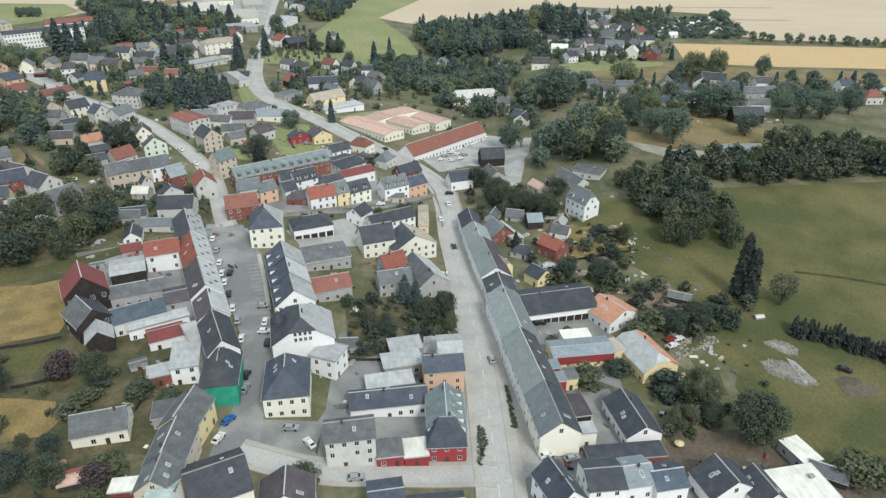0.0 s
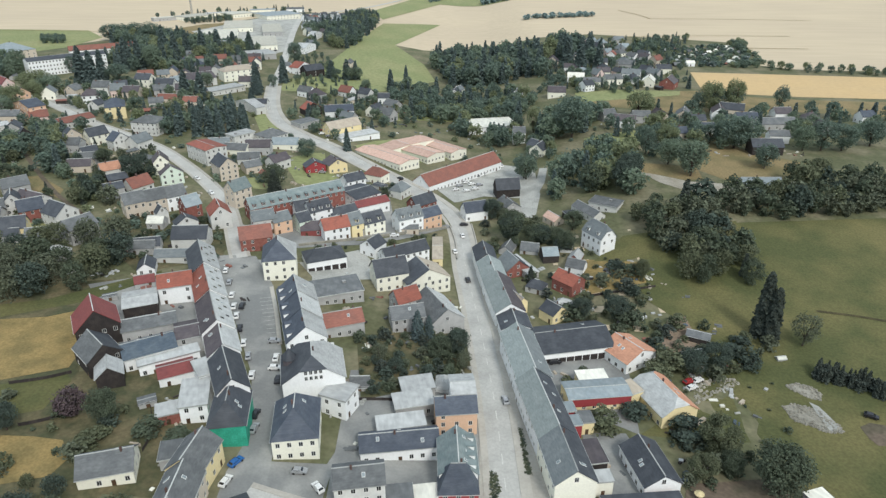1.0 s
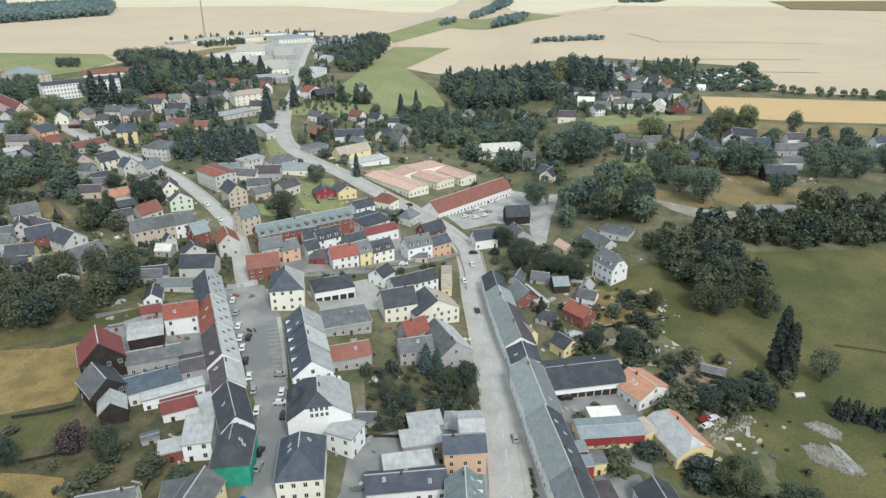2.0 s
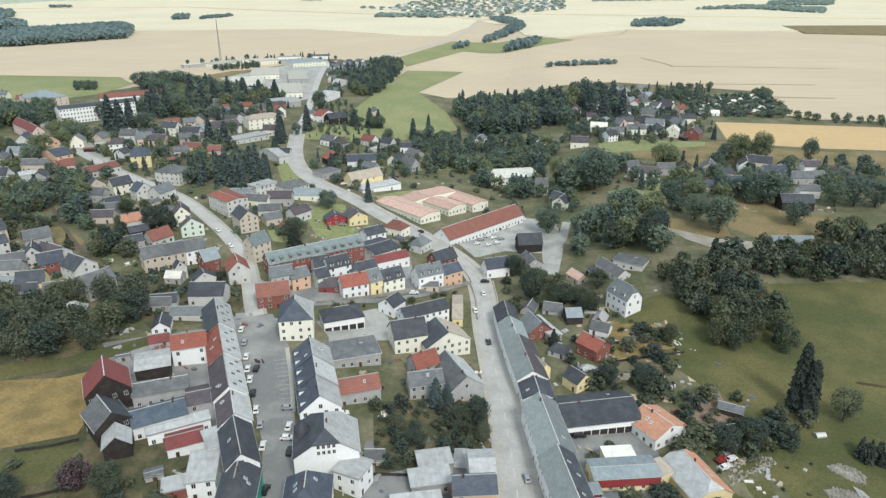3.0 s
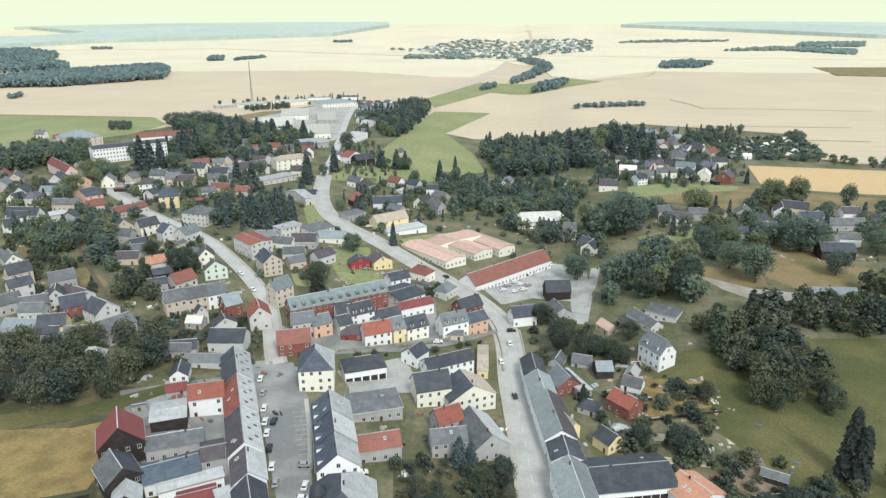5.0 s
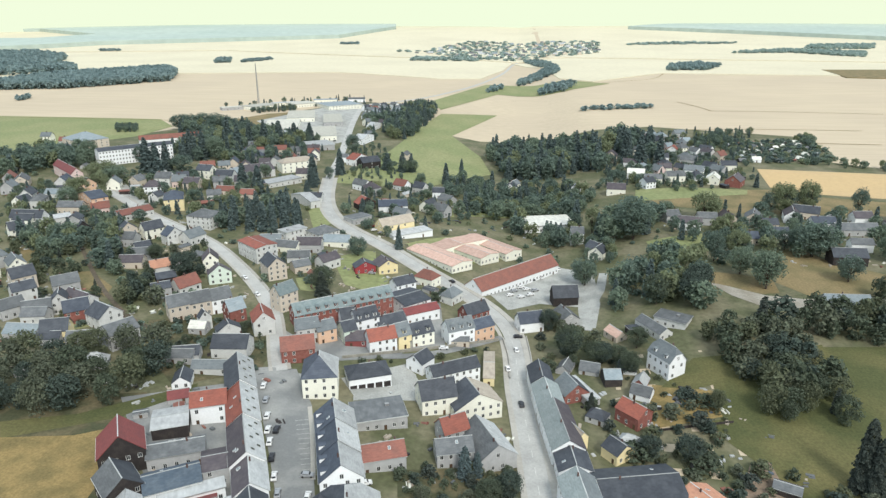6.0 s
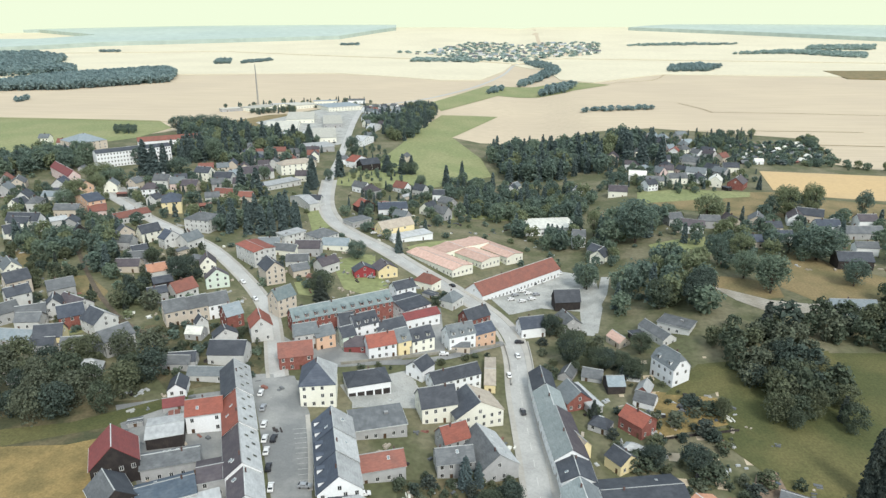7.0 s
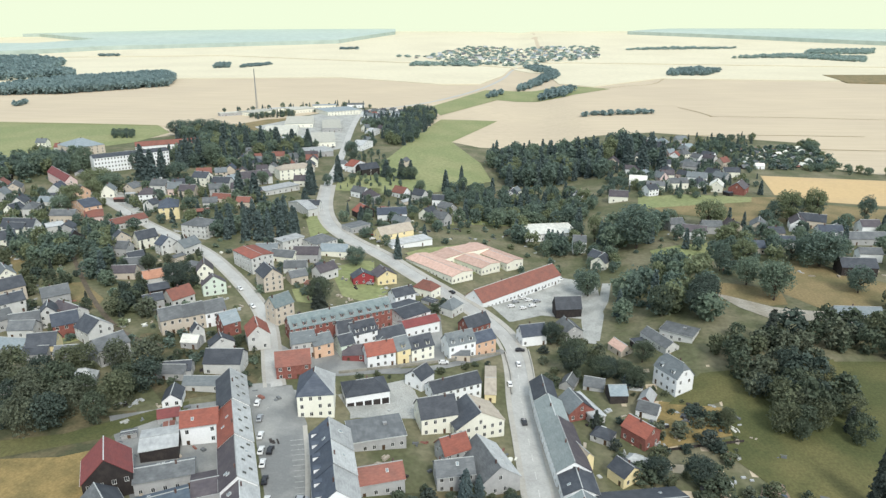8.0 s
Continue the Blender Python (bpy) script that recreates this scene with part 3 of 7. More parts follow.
# ---- plants ----
def tree_arrays(kind, seed, quads, leaf):
    """Vertices and faces of one crown of unit height and of its trunk and limbs; heights run from 0 to 1, the crown is about 0.8 wide."""
    r = np.random.default_rng(seed)
    if kind.startswith("spruce"):
        t = r.random(quads) ** 0.62
        z = 1 - t * 0.93
        reach = (1 - z) ** (0.36 if kind == "spruce_broad" else 0.6) * 0.2 * (0.88 + 0.12 * np.sin(z * 60 + r.random() * 6)) + 0.008
        a = r.random(quads) * 2 * np.pi
        reach = reach * (0.86 + 0.14 * np.sin(a * 5 + np.floor(z * 12) * 1.7)) * (0.5 + 0.5 * r.random(quads) ** 0.4)
        c = np.stack([np.cos(a) * reach, np.sin(a) * reach, z - reach * 0.35], 1)
        nrm = np.stack([np.cos(a) * 0.6, np.sin(a) * 0.6, np.full(quads, 0.8)], 1) + r.normal(0, 0.35, (quads, 3))
        lobes = []
    else:
        n = 60 if kind == "leafy" else 20
        lobes = []
        for i in range(n):
            u = r.normal(0, 1, 3)
            u /= np.linalg.norm(u)
            if i < n * 0.35:
                u[2] = abs(u[2])
            rad = r.uniform(0.07, 0.19)
            wide = 0.27 if u[2] > -0.3 else 0.2
            p = np.array([u[0] * wide, u[1] * wide, 0.53 + u[2] * 0.34])
            if kind == "shrub":
                p[2] = max(0.12, 0.45 + u[2] * 0.5)
                rad *= 1.5
            lobes.append((p, rad))
        pick = r.integers(0, n, quads)
        u = r.normal(0, 1, (quads, 3))
        u /= np.linalg.norm(u, axis=1)[:, None]
        P = np.array([l[0] for l in lobes])[pick]
        R = np.array([l[1] for l in lobes])[pick]
        c = P + u * (R * (0.72 + 0.38 * r.random(quads)))[:, None] * np.array([1, 1, 0.8])
        nrm = u * 1.0 + r.normal(0, 0.33, (quads, 3)) + np.array([0, 0, 0.3])
    nrm /= np.linalg.norm(nrm, axis=1)[:, None]
    side = np.cross(nrm, r.normal(0, 1, (quads, 3)))
    side /= np.linalg.norm(side, axis=1)[:, None] + 1e-9
    up = np.cross(nrm, side)
    s = (leaf * (0.6 + 0.8 * r.random(quads)))[:, None]
    bend = nrm * s * 0.25
    V = np.stack([c - side * s - bend, c - up * s * 0.8 + bend, c + side * s - bend, c + up * s * 0.8 + bend], 1).reshape(-1, 3)
    Fc = np.arange(quads * 4).reshape(-1, 4)
    return V, Fc, lobes


def trunk_arrays(kind, lobes, seed):
    r = random.Random(seed)
    verts, faces = [], []

    def limb(p, q, r0, r1):
        p, q = Vector(p), Vector(q)
        d = (q - p).normalized()
        a = d.orthogonal().normalized()
        b = d.cross(a)
        k = len(verts)
        for c, rad in ((p, r0), (p.lerp(q, 0.5) + a * rad_jit(r0), (r0 + r1) / 2), (q, r1)):
            for i in range(6):
                t = i * math.pi / 3
                verts.append(tuple(c + a * math.cos(t) * rad + b * math.sin(t) * rad))
        for j in range(2):
            for i in range(6):
                faces.append((k + j * 6 + i, k + j * 6 + (i + 1) % 6, k + j * 6 + 6 + (i + 1) % 6, k + j * 6 + 6 + i))

    def rad_jit(v):
        return r.uniform(-0.4, 0.4) * v
    if kind.startswith("spruce"):
        limb((0, 0, -0.05), (0, 0, 0.93), 0.016, 0.002)
    else:
        fork = (r.uniform(-0.02, 0.02), r.uniform(-0.02, 0.02), 0.25 if kind == "leafy" else 0.08)
        limb((0, 0, -0.06), fork, 0.028, 0.02)
        for p, rad in lobes[:9]:
            limb(fork, p, 0.012, 0.003)
    return verts, faces


def grown(kind, seed, quads, leaf, mat):
    V, Fc, lobes = tree_arrays(kind, seed, quads, leaf)
    crown = plain_mesh("crown", V.tolist(), Fc.tolist(), [mat])
    tv, tf = trunk_arrays(kind, lobes, seed)
    return crown, plain_mesh("trunk", tv, tf, [BARK])


LEAFY = [grown("leafy", 10 + i, 4200, 0.0185, m) for i, m in enumerate((LEAF, LEAF_BLUE, LEAF_OLIVE, LEAF, LEAF_BLUE))]
LEAFY_FAR = [grown("leafy", 20 + i, 2600, 0.0215, m) for i, m in enumerate((LEAF_HAZED, LEAF_HAZED_DEEP, LEAF_HAZED_LIGHT, LEAF_HAZED_DEEP))]
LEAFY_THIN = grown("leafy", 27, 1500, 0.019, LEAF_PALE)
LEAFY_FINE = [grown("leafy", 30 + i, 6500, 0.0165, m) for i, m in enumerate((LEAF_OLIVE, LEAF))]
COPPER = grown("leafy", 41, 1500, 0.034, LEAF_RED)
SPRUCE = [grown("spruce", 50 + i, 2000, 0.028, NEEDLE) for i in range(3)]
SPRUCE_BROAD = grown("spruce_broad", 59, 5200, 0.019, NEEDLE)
SPRUCE_FAR = [grown("spruce", 54 + i, 1000, 0.036, NEEDLE_HAZED) for i in range(3)]
SPRUCE_BLUE = grown("spruce", 60, 1100, 0.026, NEEDLE_BLUE)
SHRUB = [grown("shrub", 70 + i, 900, 0.048, m) for i, m in enumerate((LEAF, LEAF_OLIVE, LEAF_BLUE))]
sower = random.Random(21)


def plant(name, meshes, x, y, height, spread, label, category="tree"):
    top = new(name)
    top.matrix_basis = Matrix.Translation((x, y, land(x, y) - 0.1)) @ pose(0, 0, 0, 0, 0, sower.uniform(0, 360)) @ Matrix.Diagonal((spread, spread, height, 1))
    for part_name, me in (("crown", meshes[0]), ("trunk", meshes[1])):
        p = new(part_name, me)
        p.parent = top
    return tagged(top, label, category, group=category + "s of the town")


def leafy(x, y, height, radius=0, fine=False, copper=False, thin=False):
    # trees beyond 340 m take the foliage with haze in its colour
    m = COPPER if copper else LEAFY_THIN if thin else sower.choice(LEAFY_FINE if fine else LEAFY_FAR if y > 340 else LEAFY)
    colour = {LEAF: "green", LEAF_OLIVE: "olive-green", LEAF_BLUE: "deep green", LEAF_RED: "copper-red", LEAF_PALE: "pale grey-green", LEAF_HAZED: "ash-green", LEAF_HAZED_DEEP: "deep green", LEAF_HAZED_LIGHT: "light green"}[m[0].materials[0]]
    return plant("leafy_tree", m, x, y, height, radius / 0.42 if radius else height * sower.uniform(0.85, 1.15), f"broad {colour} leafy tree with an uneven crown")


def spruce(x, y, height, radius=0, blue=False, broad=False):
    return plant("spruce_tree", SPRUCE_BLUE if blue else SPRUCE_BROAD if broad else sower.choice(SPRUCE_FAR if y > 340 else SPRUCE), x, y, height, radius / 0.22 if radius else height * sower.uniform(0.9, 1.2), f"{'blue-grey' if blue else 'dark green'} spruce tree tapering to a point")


def shrub(x, y, height, radius=0):
    return plant("shrub", sower.choice(SHRUB), x, y, height, radius / 0.42 if radius else height * sower.uniform(1.1, 1.5), "dense green garden shrub", "shrub")


CELLS = {}
CELL_DONE = [0, 0]


def free(x, y, margin=0.0):
    """Whether no building and no road lies at a place; both are kept by cells of 40 m."""
    for which, items in enumerate((BLOCKS, ROAD_POINTS)):
        for it in items[CELL_DONE[which]:]:
            CELLS.setdefault((which, int(it[0] // 40), int(it[1] // 40)), []).append(it)
        CELL_DONE[which] = len(items)
        extra = margin if which == 0 else 1.5
        for i in (-1, 0, 1):
            for j in (-1, 0, 1):
                for bx, by, r in CELLS.get((which, int(x // 40) + i, int(y // 40) + j), ()):
                    if (x - bx) ** 2 + (y - by) ** 2 < (r + extra) ** 2:
                        return False
    return True


WOOD_LEAF = [tree_arrays("leafy", 90 + i, 1350, 0.0265)[0] for i in range(5)]
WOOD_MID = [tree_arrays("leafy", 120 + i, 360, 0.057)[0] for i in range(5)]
WOOD_MID_SPRUCE = [tree_arrays("spruce", 127 + i, 300, 0.055)[0] for i in range(3)]
WOOD_SPRUCE = [tree_arrays("spruce", 95 + i, 520, 0.042)[0] for i in range(3)]
WOOD_FAR = [tree_arrays("leafy", 100 + i, 52, 0.16)[0] for i in range(5)]
WOOD_BUSH = [tree_arrays("shrub", 115 + i, 90, 0.135)[0] for i in range(4)]
WOOD_SHRUB = [tree_arrays("shrub", 105 + i, 290, 0.073)[0] for i in range(3)]


def wood(poly, spacing, low, high, needles=0.0, far=False, low_growth=False, mats=None, label="dense wood of mixed leafy trees", name="wood", clear=True, category="wood"):
    """Many plants grown close together, as one mass."""
    r = random.Random(int(abs(poly[0][0]) * 7 + abs(poly[0][1]) * 3) + len(poly))
    xs, ys = [p[0] for p in poly], [p[1] for p in poly]
    V, idx, total = [], [], 0
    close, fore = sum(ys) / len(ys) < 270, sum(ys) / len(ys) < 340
    # beyond the foreground the leaf colours carry the haze
    mats = mats or ([HAZY_FAR_LEAF] if far else [LEAF, LEAF_BLUE, LEAF_OLIVE, NEEDLE, LEAF_PALE] if fore else [LEAF_HAZED, LEAF_HAZED_DEEP, LEAF_HAZED_LIGHT, NEEDLE_HAZED, LEAF_HAZED_DEEP])
    yy = min(ys)
    while yy < max(ys):
        xx = min(xs) + r.random() * spacing
        while xx < max(xs):
            x, y = xx + r.uniform(-0.4, 0.4) * spacing, yy + r.uniform(-0.4, 0.4) * spacing
            xx += spacing
            if not inside(poly, x, y) or (clear and not free(x, y)):
                continue
            needle = r.random() < needles
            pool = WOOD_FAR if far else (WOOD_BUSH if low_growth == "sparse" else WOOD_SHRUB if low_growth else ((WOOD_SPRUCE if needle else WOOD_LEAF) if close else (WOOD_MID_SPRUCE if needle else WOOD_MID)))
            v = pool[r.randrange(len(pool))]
            hgt = r.uniform(low, high)
            wid = hgt * r.uniform(0.8, 1.15) if not far else max(hgt, min(spacing * 1.25, 28))
            if low_growth:
                wid = hgt * r.uniform(1.1, 1.7)
            a = r.uniform(0, 6.28)
            rot = np.array([[math.cos(a) * wid, -math.sin(a) * wid, 0], [math.sin(a) * wid, math.cos(a) * wid, 0], [0, 0, hgt]])
            V.append(v @ rot.T + np.array([x, y, land(x, y) - 0.15 - (hgt * 0.12 if not needle else 0)]))
            n = len(v) // 4
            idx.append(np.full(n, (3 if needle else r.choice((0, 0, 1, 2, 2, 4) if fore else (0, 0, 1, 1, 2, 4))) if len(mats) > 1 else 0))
            total += n
        yy += spacing
    if not V:
        return None
    V, idx = np.concatenate(V), np.concatenate(idx)
    me = bpy.data.meshes.new(name)
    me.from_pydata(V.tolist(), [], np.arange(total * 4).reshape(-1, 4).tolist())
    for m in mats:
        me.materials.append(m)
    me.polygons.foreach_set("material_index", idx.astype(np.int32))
    me.update()
    return tagged(new(name, me), label, category, kind="stuff")


def rubble(poly, count, label):
    """Broken stones strewn over a patch, thickest along its rim."""
    r = random.Random(77 + count)
    xs, ys = [q[0] for q in poly], [q[1] for q in poly]
    cx, cy = sum(xs) / len(xs), sum(ys) / len(ys)
    verts, faces = [], []
    for i in range(count):
        k = r.randrange(len(poly))
        a, b, t = poly[k], poly[(k + 1) % len(poly)], r.random()
        s = 1.04 - abs(r.gauss(0, 0.28))
        x, y = cx + (a[0] + (b[0] - a[0]) * t - cx) * s, cy + (a[1] + (b[1] - a[1]) * t - cy) * s
        z, g, w, n = land(x, y) + 0.3, r.uniform(0.12, 0.55), r.uniform(0, 6.28), len(verts)
        for j in range(5):
            c = w + j * 1.257
            verts.append((x + math.cos(c) * g * r.uniform(0.7, 1.2), y + math.sin(c) * g * r.uniform(0.7, 1.2), z - 0.1))
        for j in range(5):
            p, q = verts[n + j], r.uniform(0.45, 0.8)
            verts.append((x + (p[0] - x) * q, y + (p[1] - y) * q, z + g * r.uniform(0.35, 0.9)))
        faces += [(n + j, n + (j + 1) % 5, n + 5 + (j + 1) % 5, n + 5 + j) for j in range(5)] + [tuple(range(n + 5, n + 10))]
    return tagged(new("rubble_stones", plain_mesh("rubble_stones", verts, faces, [STONE])), label, "stones", kind="stuff")


def block(mass, r, x, y, ang, L, W, h, rise, kind, left, right, wall):
    """A far house as one of many in a joined mass: walls, thick roof, windows and chimney."""
    verts, faces, idx, mats = mass
    at = pose(x, y, land(x, y), 0, 0, ang)
    BLOCKS.append((x, y, max(L, W) / 2 + 1.0))

    def add(v, f, m):
        if m not in mats:
            mats.append(m)
        k = len(verts)
        verts.extend(tuple(at @ Vector(p)) for p in v)
        faces.extend(tuple(q + k for q in g) for g in f)
        idx.extend([mats.index(m)] * len(f))
    a, b = L / 2, W / 2
    rx = a if kind == "gable" else a * 0.35
    add([(-a, -b, -2), (a, -b, -2), (a, b, -2), (-a, b, -2), (-a, -b, h), (a, -b, h), (a, b, h), (-a, b, h), (-rx, 0, h + rise), (rx, 0, h + rise)],
        [(0, 1, 5, 4), (1, 2, 6, 5), (2, 3, 7, 6), (3, 0, 4, 7), (5, 6, 9), (7, 4, 8)], wall)
    a, b, z, t = a + 0.35, b + 0.35, h - rise * 0.35 / b, h + rise + 0.2
    rx = a if kind == "gable" else rx
    for s in (-1, 1):
        add([(-a, s * b, z), (a, s * b, z), (rx, 0, t - 0.2), (-rx, 0, t - 0.2), (-a, s * b, z + 0.2), (a, s * b, z + 0.2), (rx, 0, t), (-rx, 0, t)],
            [(0, 1, 5, 4), (4, 5, 6, 7), (1, 2, 6, 5), (3, 0, 4, 7)], left)
        if kind != "gable":
            add([(s * a, -b, z + 0.2), (s * a, b, z + 0.2), (s * rx, 0, t)], [(0, 1, 2)], left)
    if h > 3.2:
        for c in range(max(2, int(L / 3.2))):
            u = (c + 0.5) / max(2, int(L / 3.2)) * L - L / 2
            for s in (-1, 1):
                for z0 in ([1.0, 3.7] if h > 5.2 else [1.0]):
                    add(*box(u - 0.5, u + 0.5, s * W / 2 - 0.05, s * W / 2 + 0.05, z0, z0 + 1.3), GLASS)
        for s in (-1, 1):
            for u in (-W / 4, W / 4):
                add(*box(s * L / 2 - 0.05, s * L / 2 + 0.05, u - 0.5, u + 0.5, 1.0, 2.3), GLASS)
        add(*box(-0.4, 0.4, -0.35, 0.35, h + rise - 1, h + rise + 1.1), CHIMNEY)


def settlement(poly, spacing, turn, seed, roofs, walls, low=3.8, high=6.0, odds=0.85, size=1.0, joined=False):
    """Houses and sheds filling a quarter of the town where nothing else stands yet."""
    r = random.Random(seed)
    ca, sa = math.cos(radians(turn)), math.sin(radians(turn))
    cx, cy = sum(p[0] for p in poly) / len(poly), sum(p[1] for p in poly) / len(poly)
    reach = max(math.hypot(p[0] - cx, p[1] - cy) for p in poly)
    mass = ([], [], [], [])
    n = int(reach / spacing) + 1
    for j in range(-n, n + 1):
        for i in range(-n, n + 1):
            u, v = (i + r.uniform(-0.25, 0.25)) * spacing, (j + r.uniform(-0.25, 0.25)) * spacing * 0.9
            x, y = cx + u * ca - v * sa, cy + u * sa + v * ca
            if r.random() > odds or not inside(poly, x, y) or not free(x, y, 4.5 * size):
                continue
            build = (lambda *a: block(mass, r, *a)) if joined else house
            if r.random() < 0.3:
                build(x, y, turn + r.choice((0, 90)) + r.uniform(-6, 6), r.uniform(6, 9) * size, r.uniform(4, 5.5) * size, 2.6 * size, r.choice((0.3, 1.2)) * size, "gable", *(r.choice((FELT, ZINC, SLATE, RUSTTILE)),) * 2, r.choice((CONCRETE, DARKWOOD, TAN)))
            else:
                roof = r.choice(roofs)
                w = r.uniform(7.5, 9.5) * size
                build(x, y, turn + r.choice((0, 90)) + r.uniform(-8, 8), r.uniform(9, 13) * size, w, r.uniform(low, high) * size, w * r.uniform(0.36, 0.48), r.choice(("gable", "gable", "gable", "hip")), roof, roof, r.choice(walls))
    if joined and mass[0]:
        ob = mesh_object("far_houses", mass[0], mass[1], mass[3], None, mass[2])
        tagged(ob, "many small pale houses and sheds of a far quarter", "houses", kind="stuff")


def clutter(poly, count, seed, label="bins, boards, tables and boxes lying about in the yards"):
    """Small loose things of yards and gardens, too small to tell apart."""
    r = random.Random(seed)
    xs, ys = [p[0] for p in poly], [p[1] for p in poly]
    mats = [MEMBRANE, FELT, DARKWOOD, TANROOF, BLUE, RUSTTILE, ZINC, GRAVEL, TANROOF]
    verts, faces, idx = [], [], []
    tries = 0
    while tries < count:
        tries += 1
        x, y = r.uniform(min(xs), max(xs)), r.uniform(min(ys), max(ys))
        if not inside(poly, x, y) or not free(x, y, -2.0):
            continue
        m = r.choice((0, 1, 1, 2, 2, 3, 3, 4, 5, 6, 6, 7, 7, 8))
        turn, n = r.uniform(0, 180), r.choice((1, 2, 3))
        for i in range(n):
            a, b, c = r.uniform(0.3, 1.5), r.uniform(0.2, 0.7), r.uniform(0.15, 0.9)
            q = pose(x + i * r.uniform(-1.5, 1.5), y + i * r.uniform(-1.5, 1.5), land(x, y) + 0.05, 0, 0, turn + r.uniform(-15, 15))
            v, f = box(-a, a, -b, b, 0, c)
            v[4:] = [(px * 0.9, py * 0.85, pz * r.uniform(0.85, 1)) for px, py, pz in v[4:]]
            k = len(verts)
            verts += [tuple(q @ Vector(p)) for p in v]
            faces += [tuple(t + k for t in g) for g in f]
            idx += [m] * 6
    return tagged(mesh_object("yard_clutter", verts, faces, mats, None, idx), label, "clutter", kind="stuff")


def fence(line, height=1.2):
    """A garden fence: posts, two rails and boards in one piece per run."""
    pts = resample(line, 2.4)
    top = new("fence")
    top.location = (pts[0].x, pts[0].y, land(pts[0].x, pts[0].y))
    o = Vector(top.location)
    for a, b in zip(pts, pts[1:]):
        if (b - a).length < 0.5:
            continue
        za, zb = land(a.x, a.y), land(b.x, b.y)
        pa, pb = Vector((a.x, a.y, za)) - o, Vector((b.x, b.y, zb)) - o
        side = Vector((-(b - a).y, (b - a).x, 0)).normalized() * 0.03
        up = Vector((0, 0, height))
        v = [pa - side, pb - side, pb + side, pa + side]
        v = [tuple(q + Vector((0, 0, 0.15))) for q in v] + [tuple(q + up) for q in v]
        mesh_object("board_panel", v, [(3, 2, 1, 0), (4, 5, 6, 7), (0, 1, 5, 4), (1, 2, 6, 5), (2, 3, 7, 6), (3, 0, 4, 7)], DARKWOOD, top)
        pv, pf = box(-0.07, 0.07, -0.07, 0.07, -0.3, height + 0.12)
        post = mesh_object("post", pv, pf, DARKWOOD, top)
        post.location = pa
    return tagged(top, "weathered brown board fence between gardens", "fence", group="garden fences")


def parasol(x, y, mat, label):
    top = new("parasol")
    top.location = (x, y, land(x, y))
    mesh_object("pole", *box(-0.04, 0.04, -0.04, 0.04, 0, 2.5), STEEL, top)
    ring = lambda r, z: [(r * math.cos(i * math.pi / 5), r * math.sin(i * math.pi / 5), z) for i in range(10)]
    v = ring(1.3, 2.1) + ring(1.3, 2.0) + [(0, 0, 2.9)]
    mesh_object("canopy", v, [(i, (i + 1) % 10, 20) for i in range(10)] + [(i + 10, (i + 1) % 10 + 10, (i + 1) % 10, i) for i in range(10)], mat, top)
    return tagged(top, label, "parasol")


def low_wall(line, height, thick, mat, label, name="garden_wall"):
    return ribbon(name, line, [-thick / 2, -thick / 2, thick / 2, thick / 2], [-0.3, height, height, -0.3], mat, label, "wall", kind="structure")


ROOFS_TOWN = (SLATE, SLATE, SLATEGREY, SLATEBLUE, FELT, FELT, BROWNSLATE, BROWNSLATE, SLATEGREY, RUSTTILE)
ROOFS_PALE = (FELT, SLATE, SLATE, ZINCBLUE, BROWNSLATE, SLATEGREY, SLATEGREY, RUSTTILE)
WALLS_TOWN = (WHITE, OFFWHITE, OFFWHITE, CREAM, TAN, TAN, PINK, CONCRETE, CONCRETE)


# ---- cars ----
CAR_KIT = {}


